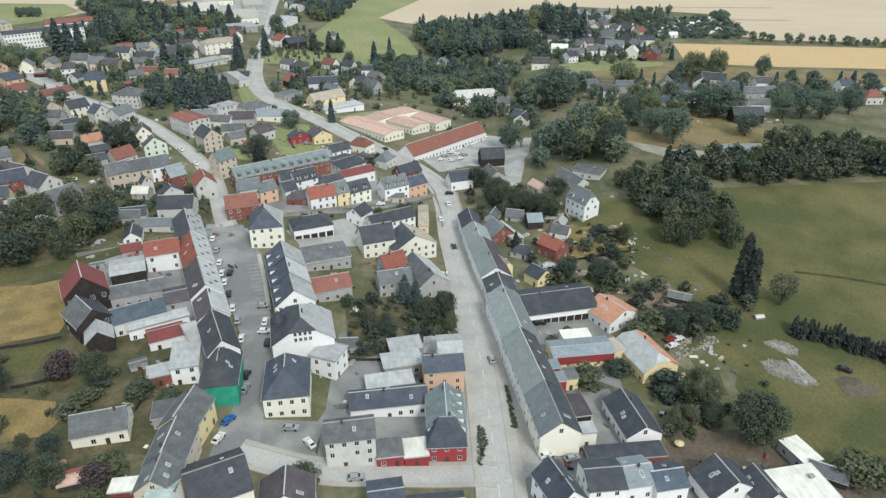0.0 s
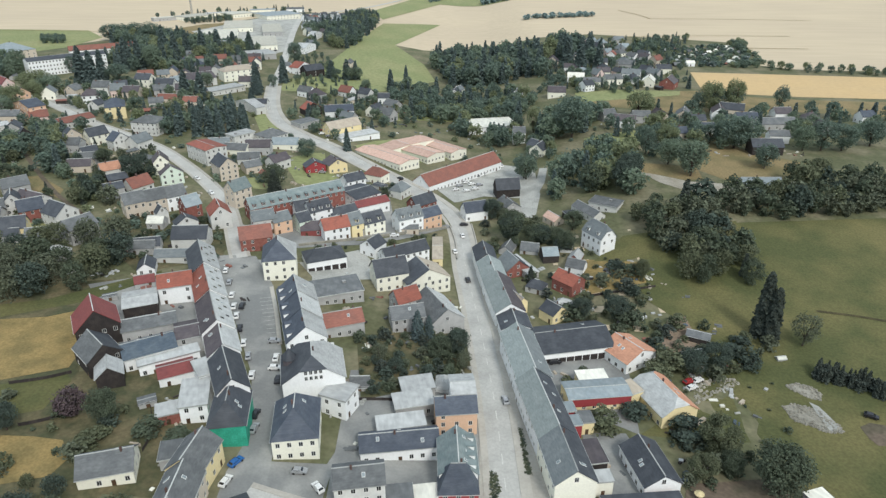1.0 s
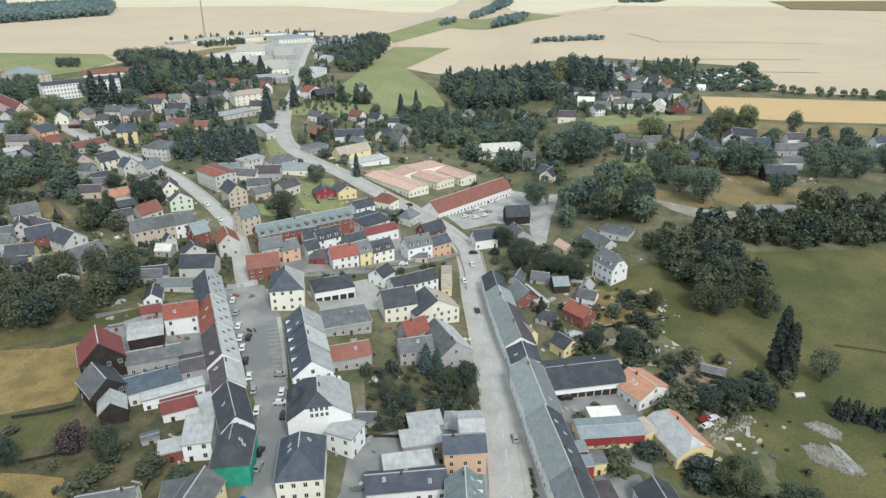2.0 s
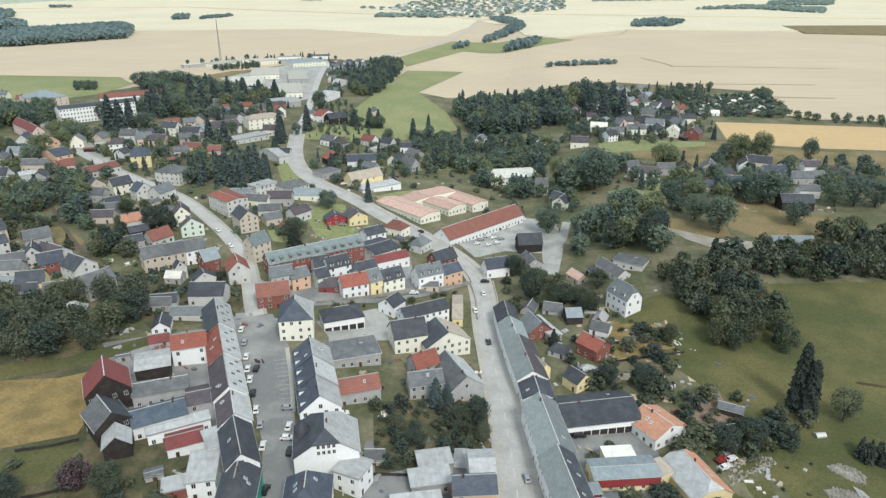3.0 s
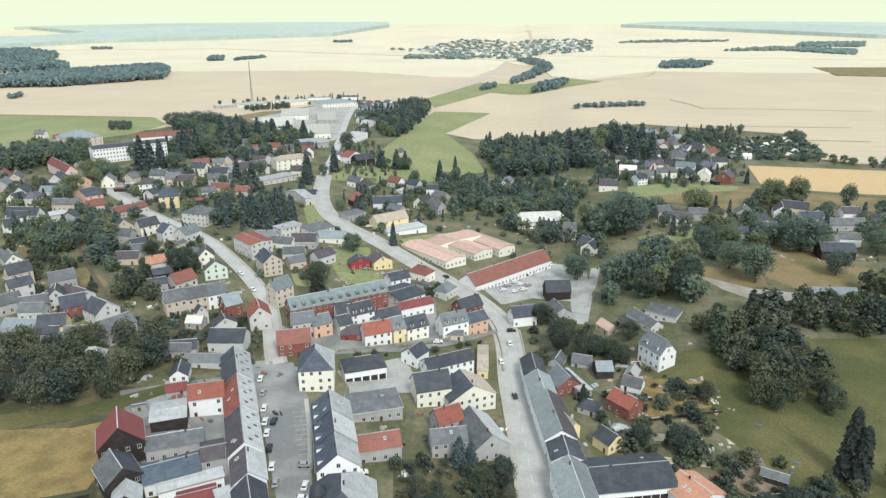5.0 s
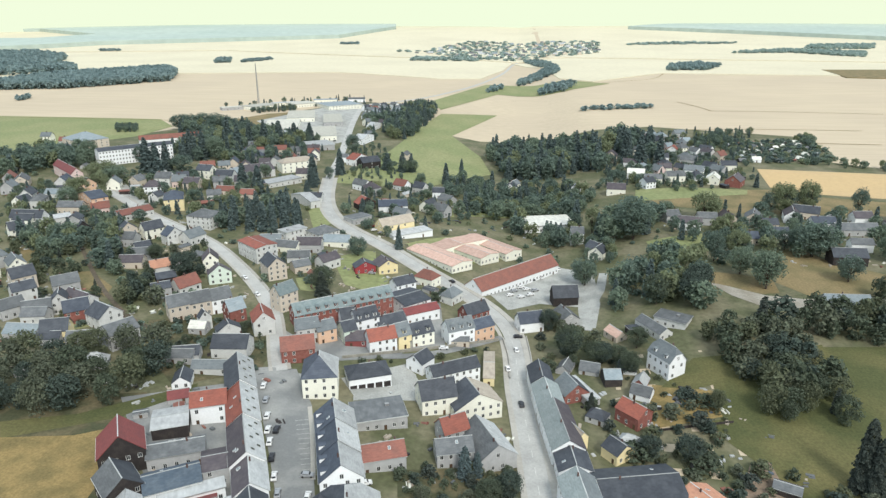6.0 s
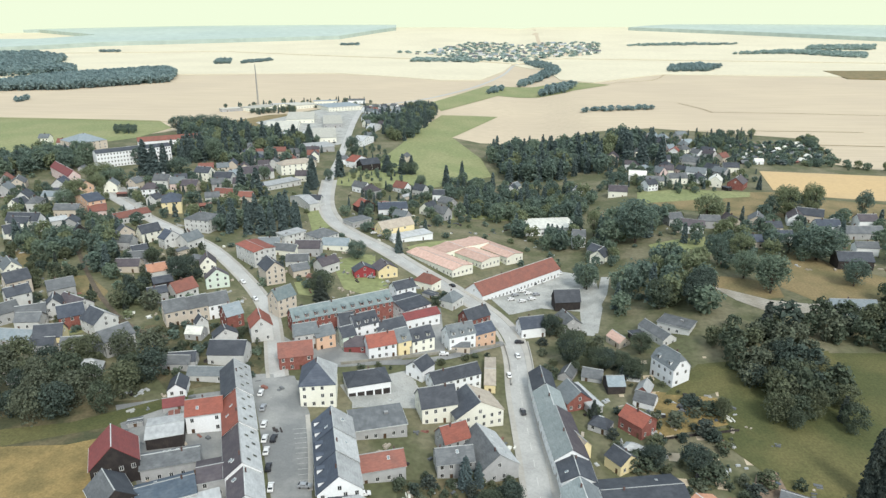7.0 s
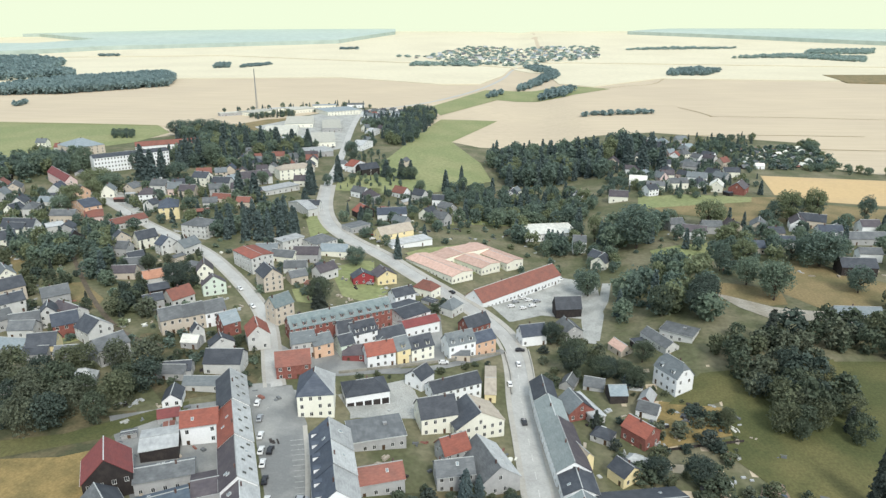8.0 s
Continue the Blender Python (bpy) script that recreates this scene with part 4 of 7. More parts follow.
def car(x, y, ang, paint):
    if "body" not in CAR_KIT:
        prof = [(-2.1, 0.35), (2.05, 0.35), (2.12, 0.62), (1.95, 0.82), (1.0, 0.95), (0.45, 1.42), (-1.25, 1.46), (-1.95, 1.0), (-2.12, 0.7)]
        k = len(prof)
        CAR_KIT["body"] = ([(px, s * (0.86 if pz < 1.2 else 0.66), pz) for s in (-1, 1) for px, pz in prof],
                           [tuple(range(k)), tuple(range(2 * k - 1, k - 1, -1))] + [(i + k, (i + 1) % k + k, (i + 1) % k, i) for i in range(k)])
        CAR_KIT["glass"] = plain_mesh("windscreen", *boxes((-0.03, 0.03, -0.62, 0.62, -0.28, 0.28)), [GLASS])
        CAR_KIT["side"] = plain_mesh("side_window", *boxes((-0.85, 0.75, -0.02, 0.02, -0.17, 0.17)), [GLASS])
        w = [(math.cos(t * math.pi / 6) * 0.32, s, math.sin(t * math.pi / 6) * 0.32) for s in (-0.1, 0.1) for t in range(12)]
        CAR_KIT["wheel"] = plain_mesh("wheel", w, [tuple(range(12)), tuple(range(23, 11, -1))] + [(i + 12, (i + 1) % 12 + 12, (i + 1) % 12, i) for i in range(12)], [TYRE])
    if paint.name not in CAR_KIT:
        CAR_KIT[paint.name] = plain_mesh("body", *CAR_KIT["body"], [paint])
    top = new("car")
    top.matrix_basis = pose(x, y, land(x, y) + 0.36, 0, 0, ang)
    for name, me, m in (("body", CAR_KIT[paint.name], pose(0, 0, 0)), ("windscreen", CAR_KIT["glass"], pose(0.76, 0, 1.2, 0, -50, 0)), ("rear_window", CAR_KIT["glass"], pose(-1.62, 0, 1.25, 0, 52, 0)),
                        ("side_window", CAR_KIT["side"], pose(-0.4, -0.78, 1.17, 22, 0, 0)), ("side_window", CAR_KIT["side"], pose(-0.4, 0.78, 1.17, -22, 0, 0)),
                        ("wheel", CAR_KIT["wheel"], pose(1.3, -0.8, 0.32)), ("wheel", CAR_KIT["wheel"], pose(1.3, 0.8, 0.32)), ("wheel", CAR_KIT["wheel"], pose(-1.3, -0.8, 0.32)), ("wheel", CAR_KIT["wheel"], pose(-1.3, 0.8, 0.32))):
        p = new(name, me)
        p.parent = top
        p.matrix_basis = m
    return tagged(top, f"small {paint['say'].split()[0]} car on the asphalt", "car", group="cars of the town")


# ---- ground, fields and roads ----
ground_sheet()
patch("town_ground", [(-549, 538), (-519, 580), (-478, 599), (-434, 659), (-389, 747), (-323, 793), (-326, 876), (-239, 1056), (-183, 1039), (-126, 1063), (-118, 847), (-75, 800), (-41, 784), (161, 869), (327, 808), (293, 672), (322, 651), (472, 643), (399, 331), (152, 78), (-146, 42), (-511, 275)], GARDEN, 0.12, "garden ground and yards of the town, patchy grass and grey soil")
patch("meadow", [(-144, 537), (-104, 562), (-79, 541), (-22, 626), (-36, 699), (-75, 800), (-28, 998), (-106, 967), (-118, 847), (-125, 712), (-131, 624), (-149, 571)], GRASS_FRESH, 0.22, "fresh green meadow between the road and the grain", "meadow")
patch("meadow", [(-630, 528), (-955, 802), (-655, 822), (-442, 819), (-399, 766), (-402, 698), (-430, 653), (-478, 599)], GRASS_FRESH, 0.22, "fresh green meadow at the edge of the town", "meadow")
patch("meadow", [(-358, 819), (-331, 891), (-295, 922), (-286, 789), (-321, 772)], GRASS_DRY, 0.2, "yellowing meadow beside the works", "meadow")
patch("field", [(214, 636), (313, 625), (485, 604), (421, 523), (270, 536), (227, 545), (201, 564)], WHEAT_GOLD, 0.3, "golden grain field beside an avenue of trees", "field")
patch("meadow", [(107, 547), (198, 557), (224, 538), (265, 526), (413, 512), (372, 460), (245, 487), (148, 485), (99, 505)], GRASS_DRY, 0.25, "dry yellow-green grass strip", "meadow")
patch("field", [(-1376, 1265), (-961, 1368), (-772, 1534), (-419, 1609), (-164, 1481), (-81, 1519), (-39, 1818), (-20, 2165), (-406, 2298), (-1152, 2665), (-1777, 2530), (-2487, 2289)], WHEAT_PALE, 1.0, "pale ripe grain field in the distance", "field")
# pale grain runs on to the horizon, its colour standing in for haze
patch("field", [(-2531, 2329), (-1802, 2566), (-1166, 2699), (-412, 2334), (-21, 2195), (153, 2325), (1473, 2034), (3504, 4888), (314, 4888), (-1680, 4888), (-5270, 4888)], WHEAT_PALE, 2.2, "pale ripe grain field in the distance", "field")
patch("field", [(-20, 2136), (65, 1881), (86, 1468), (148, 1401), (322, 1626), (1115, 1539), (1454, 2008), (151, 2289)], WHEAT_PALE, 1.2, "pale ripe grain field in the distance", "field")
patch("meadow", [(-138, 1092), (-63, 1403), (95, 1434), (177, 1370), (83, 1243), (-36, 1243), (-111, 1006)], GRASS_FRESH, 0.4, "grass verge along the road out of town", "meadow")
patch("meadow", [(729, 1773), (680, 1530), (961, 1464), (1188, 1811)], GRASS_DRY, 1.8, "grey-green fallow strip in the grain", "meadow")
patch("car_park", [(-14, 349), (26, 393), (45, 383), (44, 338), (39, 311), (31, 312), (33, 336), (14, 339), (-2, 329)], GRAVEL, 0.26, "pale gravel car park", "car park")
patch("track", [(98, 350), (105, 333), (116, 320), (134, 321), (174, 331), (178, 339), (138, 332), (121, 335), (104, 347)], TRACK, 0.28, "pale gravel track", "track")
patch("meadow", [(103, 366), (132, 359), (129, 339), (108, 333), (98, 350)], GRASS_DRY, 0.2, "dry grass bank", "meadow")
patch("meadow", [(160, 419), (172, 390), (188, 375), (202, 361), (192, 342), (142, 336), (132, 353)], GRASS_DRY, 0.2, "dry grass slope with bare patches", "meadow")
patch("yard", [(-66, 405), (-54, 420), (-27, 440), (0, 418), (2, 410), (-13, 396), (-34, 376)], GRASS_FRESH, 0.24, "green lawn round the low pink-roofed halls", "lawn")
patch("meadow", [(-144, 461), (-137, 466), (-118, 429), (-126, 415)], GRASS_FRESH, 0.24, "small green lawn beside the road", "meadow")
patch("yard", [(-321, 826), (-264, 1013), (-228, 1024), (-180, 716), (-208, 666), (-267, 752)], GRAVEL, 0.24, "pale concrete yard of the works", "yard")
patch("yard", [(-301, 483), (-295, 492), (-251, 444), (-261, 435)], GRAVEL, 0.24, "pale gravel lane", "yard")
patch("meadow", [(-101, 367), (-88, 384), (-80, 386), (-75, 361), (-64, 343), (-68, 326), (-85, 332)], GRASS_FRESH, 0.24, "yellow-green garden lawn behind the brick school", "lawn")
patch("meadow", [(-111, 333), (-101, 340), (-90, 319), (-104, 319)], GRASS_FRESH, 0.24, "yellow-green garden lawn behind the brick school", "lawn")
patch("meadow", [(63, 236), (79, 239), (116, 238), (125, 286), (210, 293), (349, 289), (255, 117), (122, 64), (83, 85), (93, 135), (91, 169), (86, 187), (89, 206), (74, 227)], GRASS, 0.22, "green and yellowing meadow beside the gardens", "meadow")
patch("meadow", [(55, 260), (76, 255), (76, 240), (63, 236), (48, 231)], STUBBLE, 0.2, "dry grass garden beside the white villa", "meadow")
patch("field", [(-169, 182), (-136, 190), (-127, 196), (-116, 173), (-115, 164), (-146, 148)], STUBBLE, 0.24, "dry stubble plot behind the barns", "field")
patch("field", [(-136, 133), (-117, 134.3), (-108.5, 134.7), (-100.7, 134.2), (-96.2, 127.8), (-97.5, 122), (-108, 118), (-126, 115)], STUBBLE, 0.24, "dry grass plot", "field")
patch("meadow", [(-174, 188), (-142, 201), (-124, 217), (-113, 227), (-111, 222), (-129, 201), (-167, 178)], GRASS, 0.22, "green grass strip behind the houses", "meadow")
patch("meadow", [(-146, 148), (-127, 155), (-114, 161), (-111, 158), (-112, 145), (-136, 134)], GRASS, 0.22, "green garden lawn", "meadow")
patch("market_square", [(-93, 244), (-98, 242), (-73, 191), (-62, 168), (-58, 154), (-55, 142), (-57, 128), (-56, 108), (-54, 93), (-42, 94), (-46, 113), (-46, 123), (-47, 133), (-50, 163), (-56, 181), (-69, 222), (-75, 233), (-82, 245)], ASPHALT_DARK, 0.27, "grey asphalt market square with parked cars", "square")
patch("yard", [(-54, 132), (-47, 133), (-33, 134), (-29, 148), (-25, 146), (-31, 135), (-32, 123), (-28, 118), (-43, 120), (-47, 113), (-51, 104)], ASPHALT_DARK, 0.25, "asphalt car park and drive beside the corner house", "yard")
patch("yard", [(-33, 175), (9, 181), (11, 122), (-31, 118)], ASPHALT_DARK, 0.2, "grey paved courtyards between the houses", "yard")
patch("yard", [(14, 120), (26, 128), (41, 128), (66, 119), (65, 99), (14, 97)], ASPHALT_DARK, 0.2, "grey yard behind the houses", "yard")
patch("yard", [(36, 153), (49, 154), (55, 131), (38, 128)], ASPHALT_DARK, 0.2, "grey yard behind the houses", "yard")
patch("yard", [(-59, 244), (-37, 254), (-33, 241), (-56, 229)], GRAVEL, 0.2, "pale yard in front of the garages", "yard")
patch("yard", [(-134, 213), (-100, 231), (-74, 178), (-78, 165), (-92, 167), (-102, 172)], ASPHALT_DARK, 0.18, "grey yards between the barns", "yard")
patch("yard", [(23, 191), (58, 194), (53, 154), (31, 166)], ASPHALT_DARK, 0.18, "pale farmyard", "yard")
patch("meadow", [(53, 154), (60, 160), (77, 171), (80, 183), (88, 196), (98, 187), (105, 156), (101, 135), (86, 141), (86, 155), (70, 154)], GRASS, 0.15, "rough green grass between the barn and the meadow", "meadow")
patch("rubble", [(102, 172), (106, 173), (109, 172), (112, 170), (113, 166), (115, 164), (115, 161), (112, 160), (109, 161), (107, 163), (103, 165), (102, 168)], STONE, 0.35, "pale rubble and drained pond in the meadow", "rubble")
patch("rubble", [(107, 182), (111, 183), (115, 181), (117, 178), (115, 175), (112, 176), (109, 179)], STONE, 0.35, "pale rubble bank in the meadow", "rubble")
patch("bare_earth", [(121, 163), (125, 165), (129, 164), (132, 160), (133, 158), (128, 155), (122, 155), (121, 158)], EARTH, 0.3, "bare earth patch in the meadow", "earth")
patch("bare_earth", [(78, 216), (85, 218), (86, 202), (76, 195), (72, 202)], SAND, 0.26, "bare sandy yard", "earth")
patch("bare_earth", [(61, 136), (86, 141), (91, 127), (106, 127), (118, 117), (109, 104), (66, 102), (58, 128)], EARTH, 0.3, "bare earth yard beside the white sheds", "earth")
MAIN = [(14.1, 94.4), (13.7, 112.4), (13.2, 127.5), (12.8, 144.9), (11.6, 171.7), (8.7, 206.3), (5.5, 237.1), (3.2, 258.1), (2.4, 282.1), (-1.1, 306.0), (-10.0, 323.9), (-29.1, 346.1), (-53.6, 369.7), (-77.7, 397.3), (-102.7, 418.1), (-122.5, 443.9), (-138.7, 485.2), (-153.0, 550.9)]
OUT = [(-142.6, 504.5), (-154.8, 557.7), (-165.9, 637.1), (-184.9, 739.3), (-214.3, 905.8), (-227.5, 1023.7), (-194.9, 1055.6), (-144.8, 1143.3), (-74.4, 1396.4), (-32.4, 1723.0), (-18.0, 2109.7), (36.2, 2500.1)]
OLD = [(-87.6, 242.6), (-92.5, 253.9), (-99.1, 270.9), (-108.4, 293.1), (-123.2, 316.1), (-148.4, 347.0), (-174.9, 375.3), (-203.0, 394.8), (-240.1, 421.7), (-282.3, 459.9), (-324.0, 491.3)]
LOW = [(13.5, 119.5), (6.6, 120.2), (-11.6, 118.3), (-30.4, 116.4), (-43.2, 119.2), (-50.5, 121.2)]
LANE = [(50.8, 378.4), (46.4, 355.6), (39.3, 331.6), (34.3, 309.1)]
BROOK = [(-64.6, 262.2), (-45.5, 264.7), (-26.7, 275.6), (-3.8, 297.8)]
BACK = [(-248.1, 362.1), (-195.1, 298.9), (-161.2, 267.8), (-142.0, 262.8)]
street(MAIN, 7.4, ASPHALT, 2.0, 3.0, True, "pale worn main road through the town")
street(OUT, 7.0, ASPHALT, 0, 0, False, "pale main road leaving the town between fields")
street(OLD, 5.6, ASPHALT, 1.4, 1.4, False, "pale asphalt street through the old town")
street(LOW, 5.6, ASPHALT, 1.5, 1.5, False, "asphalt side street between the houses")
street(LANE, 6.0, GRAVEL, 0, 0, False, "pale gravel lane to the gardens")
street(BROOK, 4.0, ASPHALT_DARK, 0, 0, False, "narrow asphalt lane beside the brook")
street(BACK, 2.2, EARTH, 0, 0, False, "narrow earth lane between gardens")
BANK = [(-67.4, 258.0), (-47.0, 268.4), (-25.3, 281.0), (-5.5, 294.0)]
low_wall(BANK, 1.3, 0.5, STONE, "grey stone wall along the brook lane")
RAIL_A = [(-3.6, 296.3), (-0.4, 277.4), (-0.1, 261.9)]
RAIL_B = [(6.8, 300.0), (8.8, 280.8), (9.2, 267.2)]
low_wall(RAIL_A, 1.1, 0.4, PAVING, "pale bridge parapet beside the main road", "parapet")
low_wall(RAIL_B, 1.1, 0.4, PAVING, "pale bridge parapet beside the main road", "parapet")
patch("meadow", [(-191, 199), (-127, 218), (-127, 201), (-111, 162), (-85, 153), (-79, 135), (-83, 118), (-75, 102), (-112, 91)], GARDEN_DARK, 0.17, "dark green garden lawns behind the houses", "lawn")
patch("meadow", [(-34, 195), (3, 206), (6, 178), (-28, 161)], GARDEN_DARK, 0.21, "overgrown garden lawn between the houses", "lawn")
ISLAND = [(-69.6, 221.2), (-63.0, 203.0), (-57.4, 184.4)]
ribbon("pavement", ISLAND, [0.75, 0.75, 0.55, -0.55, -0.75, -0.75], [0.2, 0.44, 0.46, 0.46, 0.44, 0.2], PAVING, "long pale kerbed island on the market square", "pavement")
BAY = [(-62.6, 201.8), (-65.8, 200.5)]
parking_bays(BAY, 12, 2.6)
backdrop()
patch("yard", [(-84, 242), (-64, 243), (-41, 261), (-35, 249), (-34, 235), (-55, 230), (-64, 243), (-77, 232)], GRAVEL, 0.23, "pale paved yard before the garages", "yard")
patch("yard", [(-102, 279), (-89, 270), (-66, 269), (-43, 275), (-46, 265), (-67, 256), (-90, 253)], ASPHALT_DARK, 0.2, "grey yards behind the row of houses", "yard")
patch("yard", [(-62, 335), (-35, 324), (-28, 280), (-69, 263), (-93, 282)], ASPHALT_DARK, 0.19, "grey yards between the row houses", "yard")
patch("garden", [(-112, 162), (-98, 168), (-72, 168), (-67, 142), (-70, 118), (-83, 118), (-79, 135), (-85, 153)], GARDEN_DARK, 0.19, "dark trodden yard and garden behind the barns", "garden")
patch("garden", [(-156, 272), (-114, 285), (-96, 262), (-95, 240), (-121, 224), (-146, 248)], GARDEN_DARK, 0.16, "dark overgrown gardens behind the row of houses", "garden")
TRAMLINES = ([(268, 1011), (363, 1013), (495, 998)], [(177, 847), (290, 861), (404, 859)], [(145, 1368), (218, 1430), (281, 1472), (329, 1627)], [(246, 1104), (266, 1050), (272, 1011)], [(227, 775), (384, 770)], [(-700, 812), (-423, 812)])
for line in TRAMLINES:
    ribbon("field_track", line, [0.8, 0, -0.8], [0.35, 0.4, 0.35], STUBBLE, "narrow trodden track through the ripe grain", "track", step=12)
patch("meadow", [(79, 273), (128, 288), (120, 236), (74, 230)], GRASS, 0.18, "grass under the copse at the meadow", "meadow")
DITCH = [(135.4, 222.6), (150.4, 219.8), (166.6, 214.6), (192.3, 204.6)]
ribbon("ditch", DITCH, [0.9, 0, -0.9], [0.26, 0.3, 0.26], DITCH_GRASS, "dark ditch crossing the meadow", "ditch")
patch("meadow", [(-45, 515), (38, 534), (40, 508), (-32, 482)], GRASS_FRESH, 0.2, "green lawn before the pale hall", "lawn")
patch("meadow", [(80, 420), (116, 434), (114, 412), (81, 402)], GRASS_FRESH, 0.2, "small green paddock", "lawn")
patch("meadow", [(-271, 344), (-261, 351), (-242, 328), (-248, 320)], GRASS_DRY, 0.2, "dry garden lawn", "lawn")
patch("meadow", [(-223, 315), (-212, 319), (-191, 302), (-188, 291), (-211, 301)], GRASS_DRY, 0.2, "dry garden lawn", "lawn")
patch("meadow", [(-190, 265), (-184, 272), (-174, 263), (-181, 256)], GRASS_FRESH, 0.2, "small green lawn behind the terrace", "lawn")
patch("meadow", [(-279, 487), (-266, 508), (-247, 481), (-262, 465)], GRASS_FRESH, 0.2, "small green lawn between houses", "lawn")
patch("meadow", [(-69, 499), (-47, 505), (-42, 475), (-61, 473)], GRASS_FRESH, 0.2, "small green lawn between houses", "lawn")
patch("meadow", [(94, 547), (131, 559), (181, 555), (176, 540), (88, 511)], GRASS_FRESH, 0.3, "green strip below the settlement", "lawn")
patch("meadow", [(74, 277), (87, 278), (85, 262), (71, 256), (58, 258)], GRASS, 0.21, "grass garden beside the white villa", "lawn")
patch("rubble", [(111, 174), (113, 172), (114, 168), (115, 162), (111, 160), (111, 165), (111, 169)], GRAVEL, 0.45, "pale lining of a drained pond", "rubble")
patch("pavement", [(15, 200), (18, 200), (22, 178), (25, 152), (26, 130), (25, 122), (20, 118), (17, 118), (19, 136), (18, 155), (16, 178)], PAVING, 0.29, "wide pale paving before the row of houses", "pavement")
patch("pavement", [(3, 214), (6, 214), (9, 178), (11, 150), (11, 132), (9, 122), (6, 122), (7, 150), (7, 178)], PAVING, 0.29, "pale paving beside the main road", "pavement")

# ---- houses, street by street ----
house(-114.1, 181.1, 122, 12.0, 12.7, 7, 6, "gable", DARKRED, DARKRED, DARKWOOD)
house(-106.7, 166.8, 137, 11.3, 10.0, 6, 4, "gable", FELT, SLATE, DARKWOOD)
house(-99.9, 159.0, 117, 6.9, 7.1, 4.5, 3, "gable", ZINC, ZINC, DARKWOOD)
house(-99.9, 209.3, 21, 11.3, 10.1, 7, 3, "gable", REDTILE, REDTILE, WHITE)
# open-fronted shed; the shade inside is drawn as dark timber walls
house(-108.6, 199.5, 24, 10.9, 11.5, 4.5, 0.8, "gable", ZINC, ZINC, DARKWOOD)
house(-99.3, 185.1, 23, 16.2, 8.0, 5, 2, "gable", FELT, FELT, CONCRETE)
house(-83.4, 181.7, 25, 11.2, 10.3, 6, 1.5, "gable", BROWNSLATE, BROWNSLATE, CONCRETE)
house(-94.0, 171.9, 31, 15.0, 10.0, 5, 2.5, "gable", BLUE, BLUE, WHITE)
house(-86.7, 168.6, 30, 17.3, 4.5, 4.5, 0.3, "flat", ZINC, ZINC, WHITE)
house(-82.8, 163.8, 28, 10.2, 8.0, 3.5, 1.5, "gable", DARKRED, DARKRED, WHITE)
house(-71.8, 161.8, 34, 7.7, 8.5, 7, 0.4, "flat", ZINC, ZINC, WHITE)
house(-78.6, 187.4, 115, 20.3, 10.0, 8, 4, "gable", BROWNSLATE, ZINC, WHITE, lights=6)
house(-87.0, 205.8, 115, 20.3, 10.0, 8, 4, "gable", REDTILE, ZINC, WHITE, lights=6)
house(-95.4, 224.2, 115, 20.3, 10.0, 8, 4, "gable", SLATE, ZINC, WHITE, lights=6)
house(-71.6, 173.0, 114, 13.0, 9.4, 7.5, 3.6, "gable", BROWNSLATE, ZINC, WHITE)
house(-64.2, 156.4, 116, 17.2, 8.8, 9, 4, "gable", SLATE, SLATE, WHITE)
house(-60.2, 144.0, 100, 14.5, 9.6, 7, 5, "hip", SLATE, SLATE, GREENNET)
house(-72.0, 150.6, 15, 7.2, 12.4, 6, 0.4, "flat", ZINC, ZINC, WHITE)
house(-78.0, 145.6, 23, 5.9, 5.6, 3.5, 0.3, "flat", ZINC, ZINC, BRICK)
house(-84.0, 124.6, 17, 12.5, 9.0, 4, 3.2, "gable", FELT, FELT, CREAM)
house(-63.4, 126.4, 84, 11.4, 9.0, 7, 3.6, "gable", FELT, FELT, YELLOW)
house(-62.2, 105.4, 94, 8.0, 8.6, 7, 3.4, "gable", FELT, FELT, TAN)
house(-63.0, 115.0, 93, 11.4, 8.8, 7, 3.5, "gable", FELT, FELT, TAN)
house(-60.3, 101.6, -3, 5.3, 7.0, 7, 1, "gable", MINT_ROOF, MINT_ROOF, WHITE)
house(-70.4, 105.2, 8, 5.4, 4.0, 4, 0.3, "flat", MEMBRANE, MEMBRANE, DARKRED)
house(-83.2, 108.6, 21, 4.1, 3.0, 2.5, 0.3, "flat", REDTILE, REDTILE, TAN)
house(-50.2, 106.7, 28, 12.8, 13.7, 7, 4, "gable", SLATE, SLATE, CREAM)
house(-34.5, 104.8, 99, 8.4, 11.8, 6, 4, "gable", BROWNSLATE, BROWNSLATE, WHITE)
house(-12.8, 106.6, 10, 7.8, 9.0, 6, 1.5, "gable", SLATEBLUE, SLATEBLUE, WHITE)
house(-1.6, 106.0, 7, 13.0, 6.0, 5, 1, "gable", SLATE, SLATE, CONCRETE)
house(-42.2, 142.7, 99, 16.1, 11.7, 7, 6, "hip", SLATEBLUE, SLATEBLUE, CREAM)
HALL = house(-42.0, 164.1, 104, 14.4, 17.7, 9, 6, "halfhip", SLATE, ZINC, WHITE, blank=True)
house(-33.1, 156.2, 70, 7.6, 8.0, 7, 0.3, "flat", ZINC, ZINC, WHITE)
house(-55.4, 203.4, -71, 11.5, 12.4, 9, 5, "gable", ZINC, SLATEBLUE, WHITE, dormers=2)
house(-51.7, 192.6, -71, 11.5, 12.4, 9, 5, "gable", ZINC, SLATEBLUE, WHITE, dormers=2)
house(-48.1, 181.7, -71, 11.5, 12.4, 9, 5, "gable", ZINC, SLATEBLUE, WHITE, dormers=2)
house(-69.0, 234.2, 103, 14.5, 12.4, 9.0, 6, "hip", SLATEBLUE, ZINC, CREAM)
house(-53.9, 244.2, 23, 15.9, 11.2, 5, 3, "hip", SLATE, SLATE, WHITE, garage=True)
